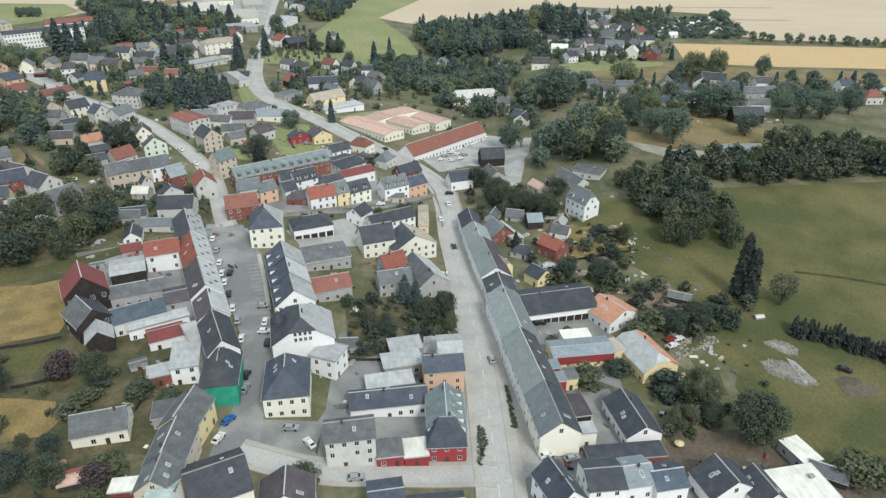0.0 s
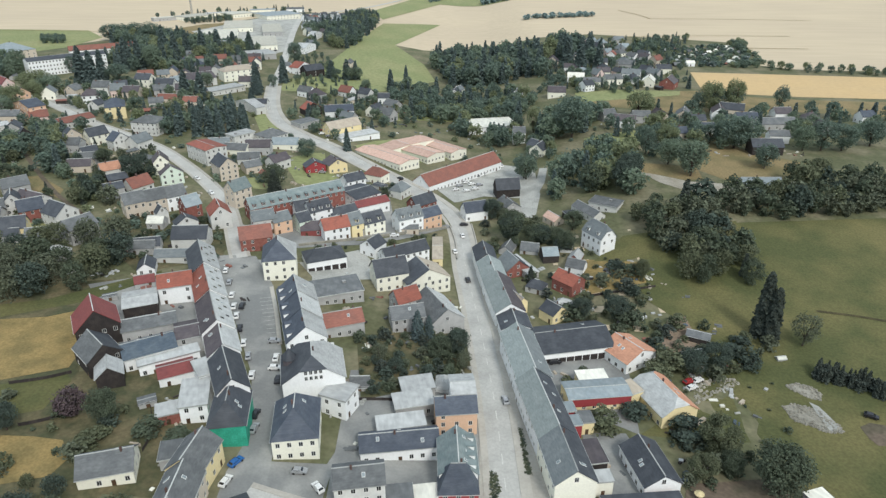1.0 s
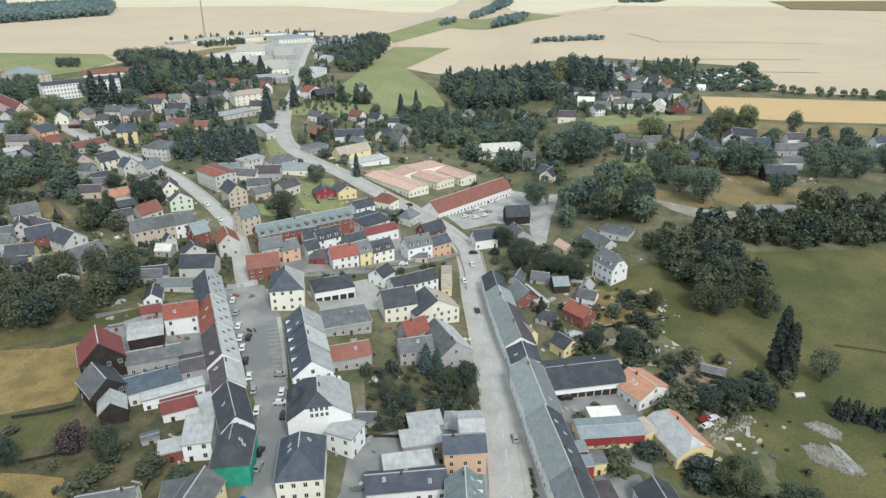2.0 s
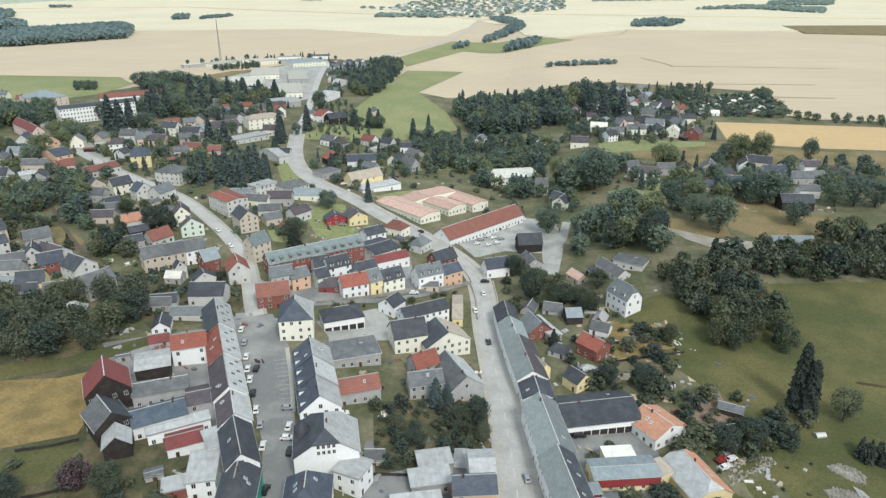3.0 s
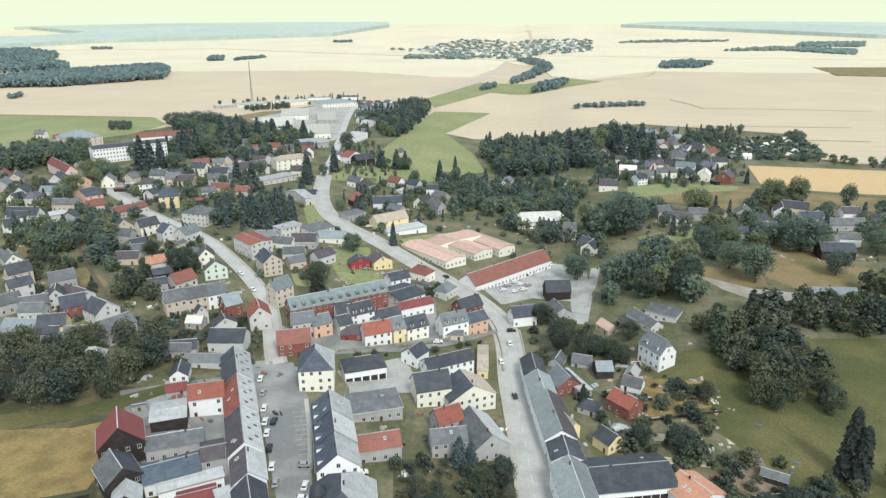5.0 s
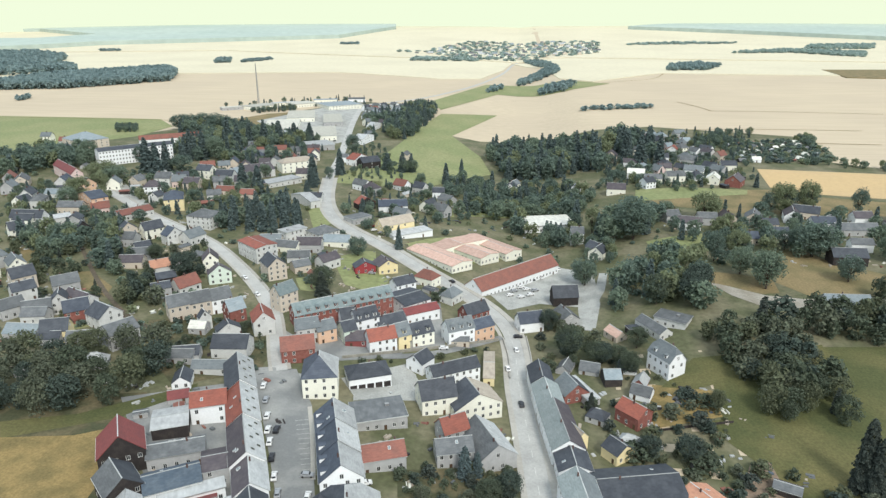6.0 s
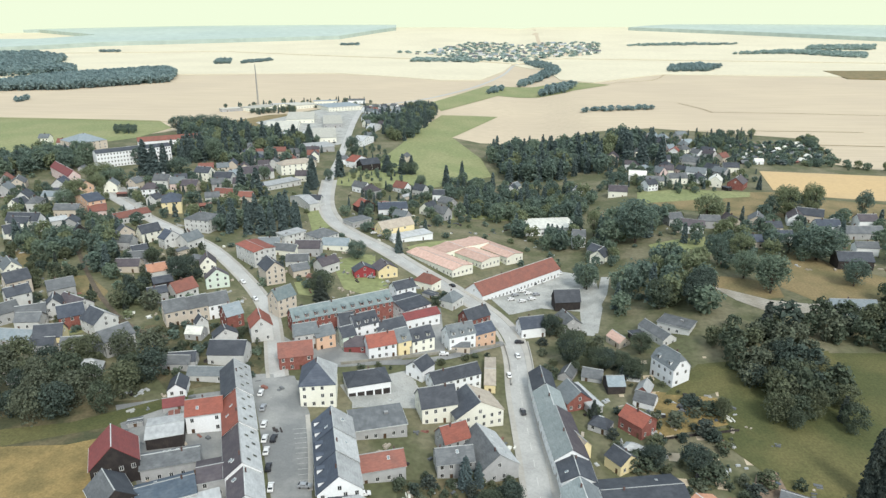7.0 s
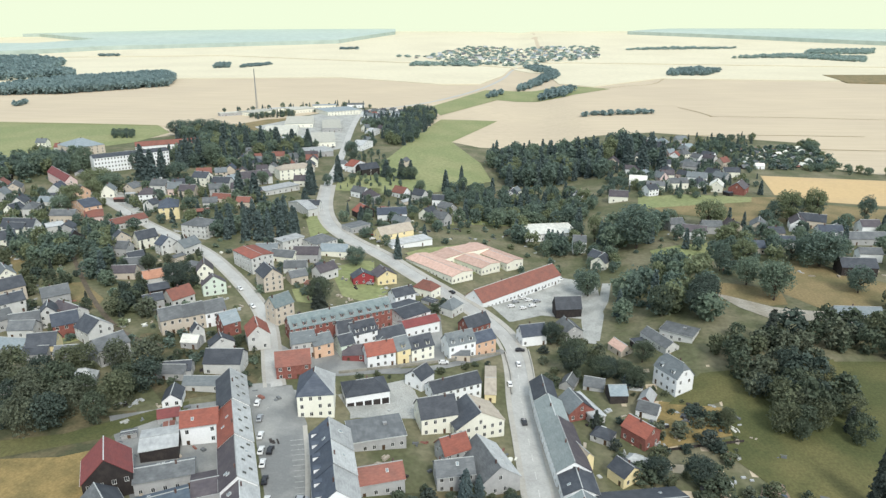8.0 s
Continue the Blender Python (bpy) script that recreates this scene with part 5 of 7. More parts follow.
house(-45.1, 220.3, 21, 18.1, 12.8, 4.5, 0.3, "flat", FELT, FELT, CONCRETE)
house(-39.3, 197.5, 21, 13.9, 8.9, 5, 3, "gable", RUSTTILE, RUSTTILE, CONCRETE)
house(-26.5, 233.6, 22, 12.9, 10.8, 7, 5, "gable", SLATE, SLATE, CREAM)
house(-13.4, 235.2, 117, 12.5, 17.9, 6, 5, "gable", SLATE, TANROOF, CREAM)
house(-22.3, 254.5, 31, 19.8, 8.0, 6, 3, "gable", SLATE, SLATE, WHITE)
house(-17.5, 204.6, 16, 11.7, 8.0, 6, 3, "gable", FELT, FELT, CONCRETE)
house(-18.9, 215.4, 32, 9.1, 8.0, 6, 4, "gable", REDTILE, REDTILE, CONCRETE)
house(-7.2, 210.8, 117, 18.0, 13.4, 5, 5, "gable", FELT, ZINC, CONCRETE)
house(-11.7, 167.8, 14, 9.8, 6.8, 4, 0.3, "flat", ZINC, ZINC, CONCRETE)
house(-0.0, 154.5, 7, 11.5, 8.0, 8, 3, "gable", SLATEBLUE, SLATEBLUE, ORANGE)
house(2.0, 163.0, 6, 7.0, 11.0, 8, 1.5, "gable", ZINC, ZINC, WHITE)
house(-15.1, 149.3, 12, 13.2, 5.8, 4.5, 0.3, "flat", ZINC, ZINC, CONCRETE)
house(-12.3, 160.0, 14, 11.4, 6.9, 4, 0.3, "flat", ZINC, ZINC, CONCRETE)
house(-15.0, 142.3, 9, 20.9, 8.0, 4.5, 2.5, "gable", SLATEBLUE, SLATEBLUE, WHITE)
house(-22.9, 123.4, 10, 12.0, 8.0, 9, 2.5, "gable", FELT, FELT, OFFWHITE)
house(-13.4, 123.6, 9, 6.6, 6.4, 3.5, 0.3, "flat", FELT, FELT, REDPAINT)
house(-6.9, 124.6, 9, 6.0, 6.4, 3.5, 0.3, "flat", MEMBRANE, MEMBRANE, REDPAINT)
house(0.9, 127.1, 3, 9.7, 7.1, 6, 6, "hip", SLATEBLUE, SLATEBLUE, REDPAINT)
house(0.7, 134.2, 93, 13.0, 9.6, 8, 4, "gable", GREENSLATE, GREENSLATE, WHITE, dormers=4)
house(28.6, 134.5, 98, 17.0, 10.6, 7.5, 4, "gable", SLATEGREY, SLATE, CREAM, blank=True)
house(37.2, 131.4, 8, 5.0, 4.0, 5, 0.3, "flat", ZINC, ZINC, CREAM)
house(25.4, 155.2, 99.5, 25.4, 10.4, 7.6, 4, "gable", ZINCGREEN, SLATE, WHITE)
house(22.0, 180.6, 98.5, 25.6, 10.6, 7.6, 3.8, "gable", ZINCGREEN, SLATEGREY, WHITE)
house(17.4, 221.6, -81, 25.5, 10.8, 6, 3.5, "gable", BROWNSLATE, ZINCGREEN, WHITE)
house(20.3, 204.4, -83, 10.0, 10.5, 5, 2.5, "gable", SLATE, SLATE, WHITE)
house(11.6, 256.5, -84, 13.2, 8.6, 6, 3, "gable", SLATE, SLATE, WHITE)
house(13.9, 241.8, -82, 14.6, 9.8, 6, 3, "gable", ZINCGREEN, ZINCGREEN, WHITE)
house(23.1, 251.6, 114, 10.1, 10.2, 3.8, 4, "gable", SLATEGREY, SLATE, BRICK)
house(27.2, 253.0, 27, 5.3, 17.7, 3, 0.3, "flat", ZINC, ZINC, CONCRETE)
house(44.1, 236.2, -47, 10.0, 8.0, 5, 3, "gable", REDTILE, REDTILE, BRICK)
house(21.9, 221.9, 122, 10.5, 4.2, 5, 2, "gable", TANROOF, TANROOF, YELLOW)
house(35.7, 215.0, -51, 6.9, 8.0, 4, 2.5, "gable", SLATE, SLATE, YELLOW)
house(38.9, 196.7, 13, 25.1, 16.5, 4.5, 3, "gable", SLATE, SLATE, WHITE, garage=True)
house(57.7, 191.7, 124, 12.1, 13.9, 4.5, 3, "gable", ORANGETILE, ORANGETILE, WHITE)
STABLE = house(42.6, 168.2, 8, 19.2, 8.4, 5, 0.6, "gable", ZINCBLUE, ZINCBLUE, YELLOW)
house(42.4, 175.0, 8, 9.0, 5.0, 4.6, 0.3, "flat", MEMBRANE, MEMBRANE, YELLOW)
house(62.9, 167.8, 110, 17.0, 12.2, 5, 4, "halfhip", ZINC, ORANGETILE, YELLOW, blank=True)
house(52.8, 169.6, 26, 6.2, 6.2, 5, 0.5, "flat", TANROOF, TANROOF, YELLOW)
house(51.3, 138.2, 101, 15.4, 9.9, 4.5, 3, "gable", SLATE, SLATE, WHITE, blank=True)
house(36.6, 141.3, 10, 5.6, 8.6, 4, 0.5, "flat", BROWNSLATE, BROWNSLATE, DARKWOOD)
house(46.5, 125.6, 6, 20.0, 5.1, 3.5, 0.4, "flat", SLATE, SLATE, BRICK)
house(26.9, 109.8, -68, 11.0, 8.0, 7, 4, "gable", SLATEBLUE, SLATEBLUE, WHITE)
house(37.9, 114.7, 6, 8.8, 9.7, 6, 2, "gable", SLATE, SLATE, WHITE)
house(46.3, 117.2, 10, 7.9, 9.1, 5, 2, "gable", ZINCBLUE, ZINCBLUE, WHITE)
house(54.0, 116.5, 10, 8.0, 8.0, 5, 2, "gable", BLUE, BLUE, WHITE)
house(68.3, 116.7, -74, 8.9, 12.8, 5, 4, "gable", SLATE, SLATE, WHITE)
house(76.9, 114.5, -77, 9.2, 8.0, 5, 3.5, "gable", SLATE, SLATE, WHITE)
house(88.4, 117.5, 11, 12.7, 10.9, 4, 0.3, "flat", MEMBRANE, MEMBRANE, WHITE)
house(94.0, 129.7, 19, 5.8, 9.0, 3.5, 0.3, "flat", MEMBRANE, MEMBRANE, CONCRETE)
house(61.7, 269.7, -59, 12.3, 8.4, 7.6, 5, "halfhip", SLATEGREY, SLATEGREY, WHITE, dormers=2)
house(39.7, 263.0, 7, 6.7, 8.0, 3.5, 2.5, "gable", ZINCBLUE, ZINCBLUE, DARKWOOD)
house(98.4, 123.5, -30, 9, 5, 2.5, 1.9, "gable", FELT, FELT, DARKWOOD)
house(85.8, 205.0, -25, 8, 5, 2.5, 1.2, "gable", BROWNSLATE, FELT, DARKWOOD)
house(79.6, 193.7, 15, 8, 4, 2.5, 1.5, "gable", BROWNSLATE, BROWNSLATE, DARKWOOD)
house(111.0, 195.2, 10, 3, 1.8, 1.0, 0.5, "gable", MEMBRANE, MEMBRANE, CONCRETE)
house(-83.0, 107.8, 20, 6.0, 3.6, 2.4, 1.0, "gable", PINKROOF, PINKROOF, DARKWOOD)
house(-69.5, 130.6, 15, 8.0, 6.5, 4.0, 0.4, "flat", FELT, FELT, CONCRETE)
house(31.9, 158.4, 9, 5.0, 4.2, 4.6, 0.4, "flat", ZINCBLUE, ZINCBLUE, REDPAINT)
house(32.8, 152.6, 9, 5.0, 4.2, 4.6, 0.4, "flat", ZINCBLUE, ZINCBLUE, REDPAINT)
house(37.0, 154.6, 9, 4.0, 4.6, 4.4, 0.5, "flat", FELT, FELT, YELLOW)
house(-110.7, 236.7, 5, 16, 6, 3, 2.3, "gable", SLATEGREY, SLATEGREY, OFFWHITE)
house(-126.0, 241.7, 5, 10, 6, 3, 2.3, "gable", FELT, FELT, CONCRETE)
house(-109.8, 251.5, 5, 14, 10, 5, 3.8, "gable", SLATE, SLATE, OFFWHITE)
house(-76.2, 294.0, 34.5, 46.0, 9.4, 9, 4, "gable", GREENSLATE, GREENSLATE, BRICK, dormers=11)
house(-85.6, 270.9, 26, 9.4, 9.4, 7, 3, "gable", SLATEGREY, SLATEGREY, OFFWHITE)
house(-78.7, 272.6, 37, 8.2, 8.0, 6, 3, "gable", SLATEGREY, SLATEGREY, ORANGE)
house(-84.4, 254.8, 20, 12.9, 10.4, 6, 4, "gable", RUSTTILE, RUSTTILE, BRICK)
house(-71.4, 283.4, 26, 6.2, 8.0, 7, 4, "gable", SLATE, SLATE, WHITE)
house(-63.9, 283.7, 37, 10.8, 8.0, 8, 4, "gable", SLATE, SLATE, WHITE, dormers=3)
house(-69.2, 274.8, 36, 5.9, 8.0, 6, 3, "gable", SLATE, SLATE, MINT)
house(-53.9, 288.9, 36, 13.2, 8.0, 5, 3, "gable", SLATE, SLATE, WHITE)
house(-54.2, 271.2, 28, 11.7, 8.0, 6, 4, "gable", REDTILE, REDTILE, WHITE)
house(-46.6, 276.6, 35, 6.0, 8.6, 6.4, 4.2, "gable", SLATEGREY, SLATEGREY, YELLOW, dormers=1)
house(-39.4, 281.6, 35, 10.4, 8.0, 6, 4, "gable", SLATE, SLATE, CREAM, dormers=2)
house(-23.2, 287.9, 31, 12.4, 8.0, 7.5, 4, "gable", SLATEGREY, SLATEGREY, WHITE, dormers=3)
house(-14.0, 294.5, 37, 10.3, 8.0, 7, 3, "gable", SLATEBLUE, SLATEBLUE, ORANGE)
house(-17.8, 308.5, 42, 12.4, 8.0, 7, 4, "gable", SLATE, SLATE, BRICK)
house(-49.9, 315.1, 43, 14.7, 18.0, 6, 1.5, "gable", SLATE, SLATE, WHITE)
house(-42.7, 305.3, 34, 16.9, 8.0, 5, 2, "gable", DARKRED, DARKRED, WHITE)
house(-55.1, 332.5, 38, 10.9, 8.0, 6, 3, "gable", SLATE, SLATE, WHITE)
house(8.2, 309.3, 20, 11.6, 8.0, 5, 4, "gable", SLATEBLUE, SLATEBLUE, WHITE)
house(26.2, 341.3, 11, 12.7, 8.0, 5, 5, "gable", SLATE, SLATE, DARKWOOD)
house(25.5, 318.5, 112, 11.1, 9.0, 4, 3, "gable", FELT, FELT, CONCRETE)
house(0.3, 366.9, 47, 60.2, 13.0, 5, 5, "gable", RUSTTILE, RUSTTILE, WHITE)
house(-43.0, 385.5, -43, 40.6, 15.2, 4.5, 1.2, "gable", PINKROOF, PINKROOF, CREAM)
house(-27.9, 404.3, -42, 38.8, 15.0, 4.5, 1.2, "gable", PINKROOF, PINKROOF, CREAM)
house(-14.2, 418.2, -45, 41.0, 13.2, 4.5, 1.2, "gable", PINKROOF, PINKROOF, CREAM)
house(-35.4, 410.4, -45, 13.4, 42.2, 4.5, 1, "gable", PINKROOF, PINKROOF, CREAM)
house(22.0, 474.0, 14, 36.0, 24.0, 5, 0.5, "flat", MEMBRANE, MEMBRANE, WHITE)
house(-79.6, 353.3, 116, 6.8, 11.1, 4, 3, "gable", SLATE, SLATE, REDPAINT)
house(-69.0, 357.9, 122, 10.0, 10.7, 5, 3, "gable", BROWNSLATE, BROWNSLATE, YELLOW)
house(-140.2, 358.5, -40, 19.9, 12.7, 9, 0.8, "gable", REDTILE, REDTILE, OFFWHITE)
house(-122.4, 333.5, 129, 12.5, 9.7, 8, 4, "gable", SLATE, SLATE, TAN)
house(-111.8, 344.6, 37, 8.9, 8.0, 4, 2.5, "gable", FELT, FELT, TAN)
house(-104.4, 297.6, 54, 9.8, 8.0, 9, 4, "gable", GREENSLATE, GREENSLATE, TAN)
house(-105.6, 273.4, 118, 10.5, 8.8, 7, 4, "gable", REDTILE, REDTILE, OFFWHITE)
house(-145.2, 277.6, 39, 9.0, 8.0, 7, 4, "gable", FELT, FELT, TAN)
house(-138.2, 283.2, 39, 9.0, 8.0, 7, 4, "gable", FELT, FELT, TAN)
house(-131.3, 288.8, 39, 9.0, 8.0, 7, 4, "gable", FELT, FELT, WHITE)
house(-121.4, 281.3, 46, 7.4, 8.0, 6, 4, "gable", ZINCBLUE, ZINCBLUE, BRICK)
house(-129.6, 269.5, 134, 3.4, 5.1, 6, 3, "gable", SLATE, SLATE, OFFWHITE)
house(-116.8, 263.6, 125, 5.0, 9.4, 5, 3, "gable", SLATE, SLATE, OFFWHITE)
house(-140.9, 246.7, 127, 5.2, 5.3, 5, 3, "gable", SLATEBLUE, SLATEBLUE, YELLOW)
house(-170.9, 264.1, 151, 10.7, 10.4, 6, 4, "gable", SLATE, ZINC, OFFWHITE)
house(-155.7, 250.0, 55, 11.6, 10.6, 7, 3, "gable", FELT, FELT, CONCRETE)
house(-184.5, 266.0, 38, 9.7, 8.0, 6, 4, "gable", SLATEBLUE, SLATEBLUE, BRICK)
house(-196.6, 273.0, 121, 8.0, 8.2, 6, 4, "gable", SLATE, SLATE, OFFWHITE)
house(-181.7, 248.8, 19, 10.3, 8.0, 5, 4, "gable", SLATE, SLATE, YELLOW)
house(-229.9, 293.6, 53, 10.2, 8.0, 7, 4, "gable", SLATE, SLATE, TAN)
house(-220.5, 281.4, 51, 9.7, 8.0, 6, 3, "gable", SLATE, SLATE, OFFWHITE)
house(-202.4, 266.2, 31, 11.0, 8.0, 5, 3, "gable", FELT, FELT, OFFWHITE)
house(-189.8, 276.8, -25, 14.6, 8.0, 6, 3, "gable", BROWNSLATE, BROWNSLATE, OFFWHITE)
house(-156.1, 334.2, 116, 8.8, 7.7, 7, 4, "gable", BROWNSLATE, BROWNSLATE, CREAM)
house(-144.8, 319.1, 123, 4.5, 10.9, 6, 4, "gable", BROWNSLATE, BROWNSLATE, MINT)
house(-200.4, 347.0, 46, 7.9, 8.0, 5, 3, "gable", SLATE, SLATE, OFFWHITE)
house(-178.0, 323.3, 38, 9.0, 8.7, 5, 3, "gable", ORANGETILE, ORANGETILE, OFFWHITE)
house(-168.2, 310.4, 37, 8.7, 8.3, 5, 2, "gable", SLATE, SLATE, DARKWOOD)
house(-163.9, 297.6, 36, 8.3, 8.0, 5, 2, "gable", SLATE, SLATE, CONCRETE)
house(-335.4, 576.0, 45, 61.3, 13.8, 13, 2, "gable", SLATE, SLATE, WHITE, apartment=True)
house(-348.3, 672.1, 34, 66.8, 8.0, 5, 4, "gable", RUSTTILE, RUSTTILE, WHITE)
house(-421.0, 635.6, 57, 29.0, 35.5, 8, 6, "hip", ZINCBLUE, ZINCBLUE, TAN)
house(-408.4, 587.3, 63, 20.2, 24.0, 8, 3, "hip", FELT, FELT, TAN)
house(-349.7, 503.8, -41, 49.8, 8.4, 8, 4, "gable", DARKRED, DARKRED, PINK)
house(-307.9, 464.7, 143, 5.8, 10.2, 7, 4, "gable", BROWNSLATE, BROWNSLATE, ORANGE)
house(-279.6, 427.2, 54, 10.4, 23.5, 9, 3, "gable", SLATEBLUE, SLATEBLUE, ORANGE)
house(-270.3, 420.0, 33, 10.6, 15.8, 4, 3, "gable", RUSTTILE, RUSTTILE, PINK)
house(-243.6, 412.5, 56, 21.5, 11.5, 4, 2.5, "gable", RUSTTILE, RUSTTILE, OFFWHITE)
house(-229.5, 439.4, 26, 12.3, 20.5, 8, 4, "hip", SLATEBLUE, SLATEBLUE, YELLOW)
house(-191.2, 404.4, -11, 16.7, 14.7, 8, 3, "hip", FELT, FELT, OFFWHITE)
house(-211.4, 376.9, 53, 11.4, 8.0, 6, 4, "gable", SLATE, SLATE, CREAM)
house(-195.0, 369.5, 147, 7.0, 10.1, 6, 4, "gable", SLATEBLUE, SLATEBLUE, OFFWHITE)
house(-221.8, 369.7, 135, 5.8, 9.5, 7, 4, "gable", SLATE, SLATE, TAN)
house(-244.9, 363.7, 138, 3.2, 8.6, 7, 5, "gable", SLATE, SLATE, DARKWOOD)
house(-280.7, 388.2, 51, 18.1, 10.9, 5, 1, "gable", ZINC, ZINC, OFFWHITE)
house(-293.6, 384.5, 3, 19.9, 8.0, 6, 4, "gable", SLATE, SLATE, OFFWHITE)
house(-284.4, 361.2, 50, 8.2, 8.0, 6, 4, "gable", SLATE, SLATE, CREAM)
house(-132.6, 395.0, 52, 14.7, 8.8, 6, 0.5, "flat", ZINC, ZINC, OFFWHITE)
house(-114.9, 398.3, 52, 14.9, 13.6, 6, 3, "hip", FELT, FELT, OFFWHITE)
house(-76.6, 430.0, 41, 23.5, 10.2, 6, 4, "gable", TANROOF, TANROOF, YELLOW)
house(-66.1, 422.9, 37, 27.7, 11.5, 3.5, 0.3, "flat", ZINC, ZINC, WHITE)
house(-86.4, 476.0, 14, 20.2, 15.4, 5, 3, "gable", SLATEBLUE, SLATEBLUE, WHITE)
house(-105.9, 472.6, 129, 8.2, 13.1, 5, 4, "gable", REDTILE, REDTILE, DARKWOOD)
house(-103.2, 439.7, 49, 14.8, 10.8, 4, 0.5, "flat", FELT, FELT, CONCRETE)
house(-187.0, 571.0, 38, 30.0, 14.0, 9, 3, "hip", TANROOF, TANROOF, CREAM)
house(-219.3, 536.5, 43, 8.9, 18.0, 6, 4, "gable", BROWNSLATE, BROWNSLATE, OFFWHITE)
house(-212.7, 542.6, 43, 8.9, 18.0, 6, 4, "gable", BROWNSLATE, BROWNSLATE, OFFWHITE)
house(-206.2, 548.6, 43, 8.9, 18.0, 6, 4, "gable", BROWNSLATE, BROWNSLATE, OFFWHITE)
house(-184.1, 521.1, 53, 30.7, 14.0, 4, 0.3, "flat", ZINC, ZINC, OFFWHITE)
house(-148.5, 471.3, 46, 7.4, 28.8, 5, 3, "gable", ZINC, ZINC, OFFWHITE)
house(-272.8, 782.4, 15, 38.0, 76.0, 5, 0.3, "flat", CREAMSHEET, CREAMSHEET, CREAM)
house(-213.0, 748.6, 16, 26.0, 70.0, 5, 0.3, "flat", CREAMSHEET, CREAMSHEET, CREAM)
house(-229.5, 845.6, 16, 22.5, 78.0, 5, 0.3, "flat", CREAMSHEET, CREAMSHEET, CONCRETE)
house(-198.2, 675.3, 31, 25.4, 29.5, 5, 0.3, "flat", ZINC, ZINC, CONCRETE)
house(-360.5, 942.3, 58, 43.2, 27.6, 5, 0.3, "flat", CREAMSHEET, CREAMSHEET, CREAM)
house(-313.2, 982.4, 46, 36.3, 30.9, 5, 0.3, "flat", CREAMSHEET, CREAMSHEET, CREAM)
house(-256.3, 979.6, 38, 51.6, 49.1, 6, 0.5, "flat", ZINCBLUE, ZINCBLUE, CREAM)
house(-392.0, 925.0, 40, 34.0, 12.0, 4, 0.4, "flat", CREAMSHEET, CREAMSHEET, CONCRETE)
house(-338.0, 985.0, 30, 40.0, 12.0, 4.5, 0.4, "flat", ZINC, ZINC, CREAM)
house(-290.0, 1030.0, 20, 36.0, 14.0, 5, 0.4, "flat", ZINCBLUE, ZINCBLUE, CREAM)
house(-247.0, 1050.0, 15, 26.0, 12.0, 5, 2.0, "gable", FELT, FELT, WHITE)
house(-131.3, 604.4, 37, 17.4, 13.2, 6, 4, "gable", SLATE, SLATE, DARKWOOD)
house(-143.8, 613.1, 151, 10.4, 18.7, 6, 4, "gable", REDTILE, REDTILE, WHITE)
house(-162.2, 719.7, 170, 12.0, 30.6, 6, 3, "gable", ZINC, ZINC, WHITE)
house(-168.6, 802.9, 172, 6.3, 32.6, 6, 3, "gable", ZINC, ZINC, WHITE)
house(-165.6, 944.5, 10, 12, 9, 5, 3.4, "gable", ZINCBLUE, ZINCBLUE, WHITE)
house(-161.2, 878.4, 40, 12, 9, 5, 3.4, "gable", FELT, FELT, WHITE)
house(-159.0, 1000.4, 10, 12, 9, 5, 3.4, "gable", FELT, FELT, WHITE)
house(-144.6, 1045.2, 30, 12, 9, 5, 3.4, "gable", SLATE, SLATE, CONCRETE)
house(-105.8, 651.0, 80, 12, 7, 5, 2.7, "gable", FELT, FELT, TAN)
house(-3.4, 573.4, 80, 10, 9, 5, 3.4, "gable", SLATE, SLATE, WHITE)
house(48.6, 564.8, 75, 10, 9, 5, 3.4, "gable", SLATE, SLATE, WHITE)
house(78.5, 543.9, -5, 14, 10, 5, 3.8, "gable", BROWNSLATE, BROWNSLATE, CREAM)
house(89.4, 660.8, 80, 12, 11, 7, 4.2, "gable", BROWNSLATE, BROWNSLATE, TAN)
house(-1.2, 584.0, 60, 10, 8, 5, 3.0, "gable", SLATEGREY, SLATEGREY, CREAM)
house(40.2, 438.6, 0, 8, 10, 8, 3.0, "gable", FELT, FELT, WHITE)
house(50.2, 405.6, 60, 9, 9, 5, 3.4, "gable", SLATE, SLATE, CREAM)
house(49.5, 413.2, -50, 10, 8, 5, 3.0, "gable", SLATE, SLATE, CONCRETE)
house(72.2, 307.4, -30, 14, 10, 4, 0.4, "flat", FELT, FELT, OFFWHITE)
house(62.8, 302.0, -62, 17, 7, 3.4, 2.4, "gable", FELT, FELT, OFFWHITE)
house(46.2, 300.0, -60, 9, 6, 3, 2.2, "gable", RUSTTILE, PINKROOF, TAN)
house(55.0, 304.0, 20, 7, 4, 2.6, 0.5, "flat", SLATE, SLATE, DARKWOOD)
house(151.6, 323.2, 2, 20, 8, 4, 3.0, "gable", ZINCBLUE, ZINCBLUE, CONCRETE)
house(180.3, 387.1, 0, 18, 10, 5, 3.8, "gable", SLATE, SLATE, DARKWOOD)
house(193.7, 452.1, 0, 14, 9, 5, 3.4, "gable", SLATEBLUE, SLATEBLUE, WHITE)
house(223.9, 467.1, 5, 12, 9, 5, 3.4, "gable", BROWNSLATE, BROWNSLATE, WHITE)
house(209.0, 442.4, 5, 26, 9, 4, 3.4, "gable", FELT, FELT, CONCRETE)
house(181.9, 469.5, 75, 14, 10, 5, 3.8, "gable", BROWNSLATE, BROWNSLATE, WHITE)
house(193.5, 477.1, -20, 16, 10, 5, 3.8, "gable", SLATE, SLATE, TAN)
house(154.5, 460.5, 70, 14, 10, 5, 3.8, "gable", FELT, FELT, TAN)
house(110.6, 443.6, -15, 14, 9, 5, 3.4, "gable", BROWNSLATE, BROWNSLATE, WHITE)
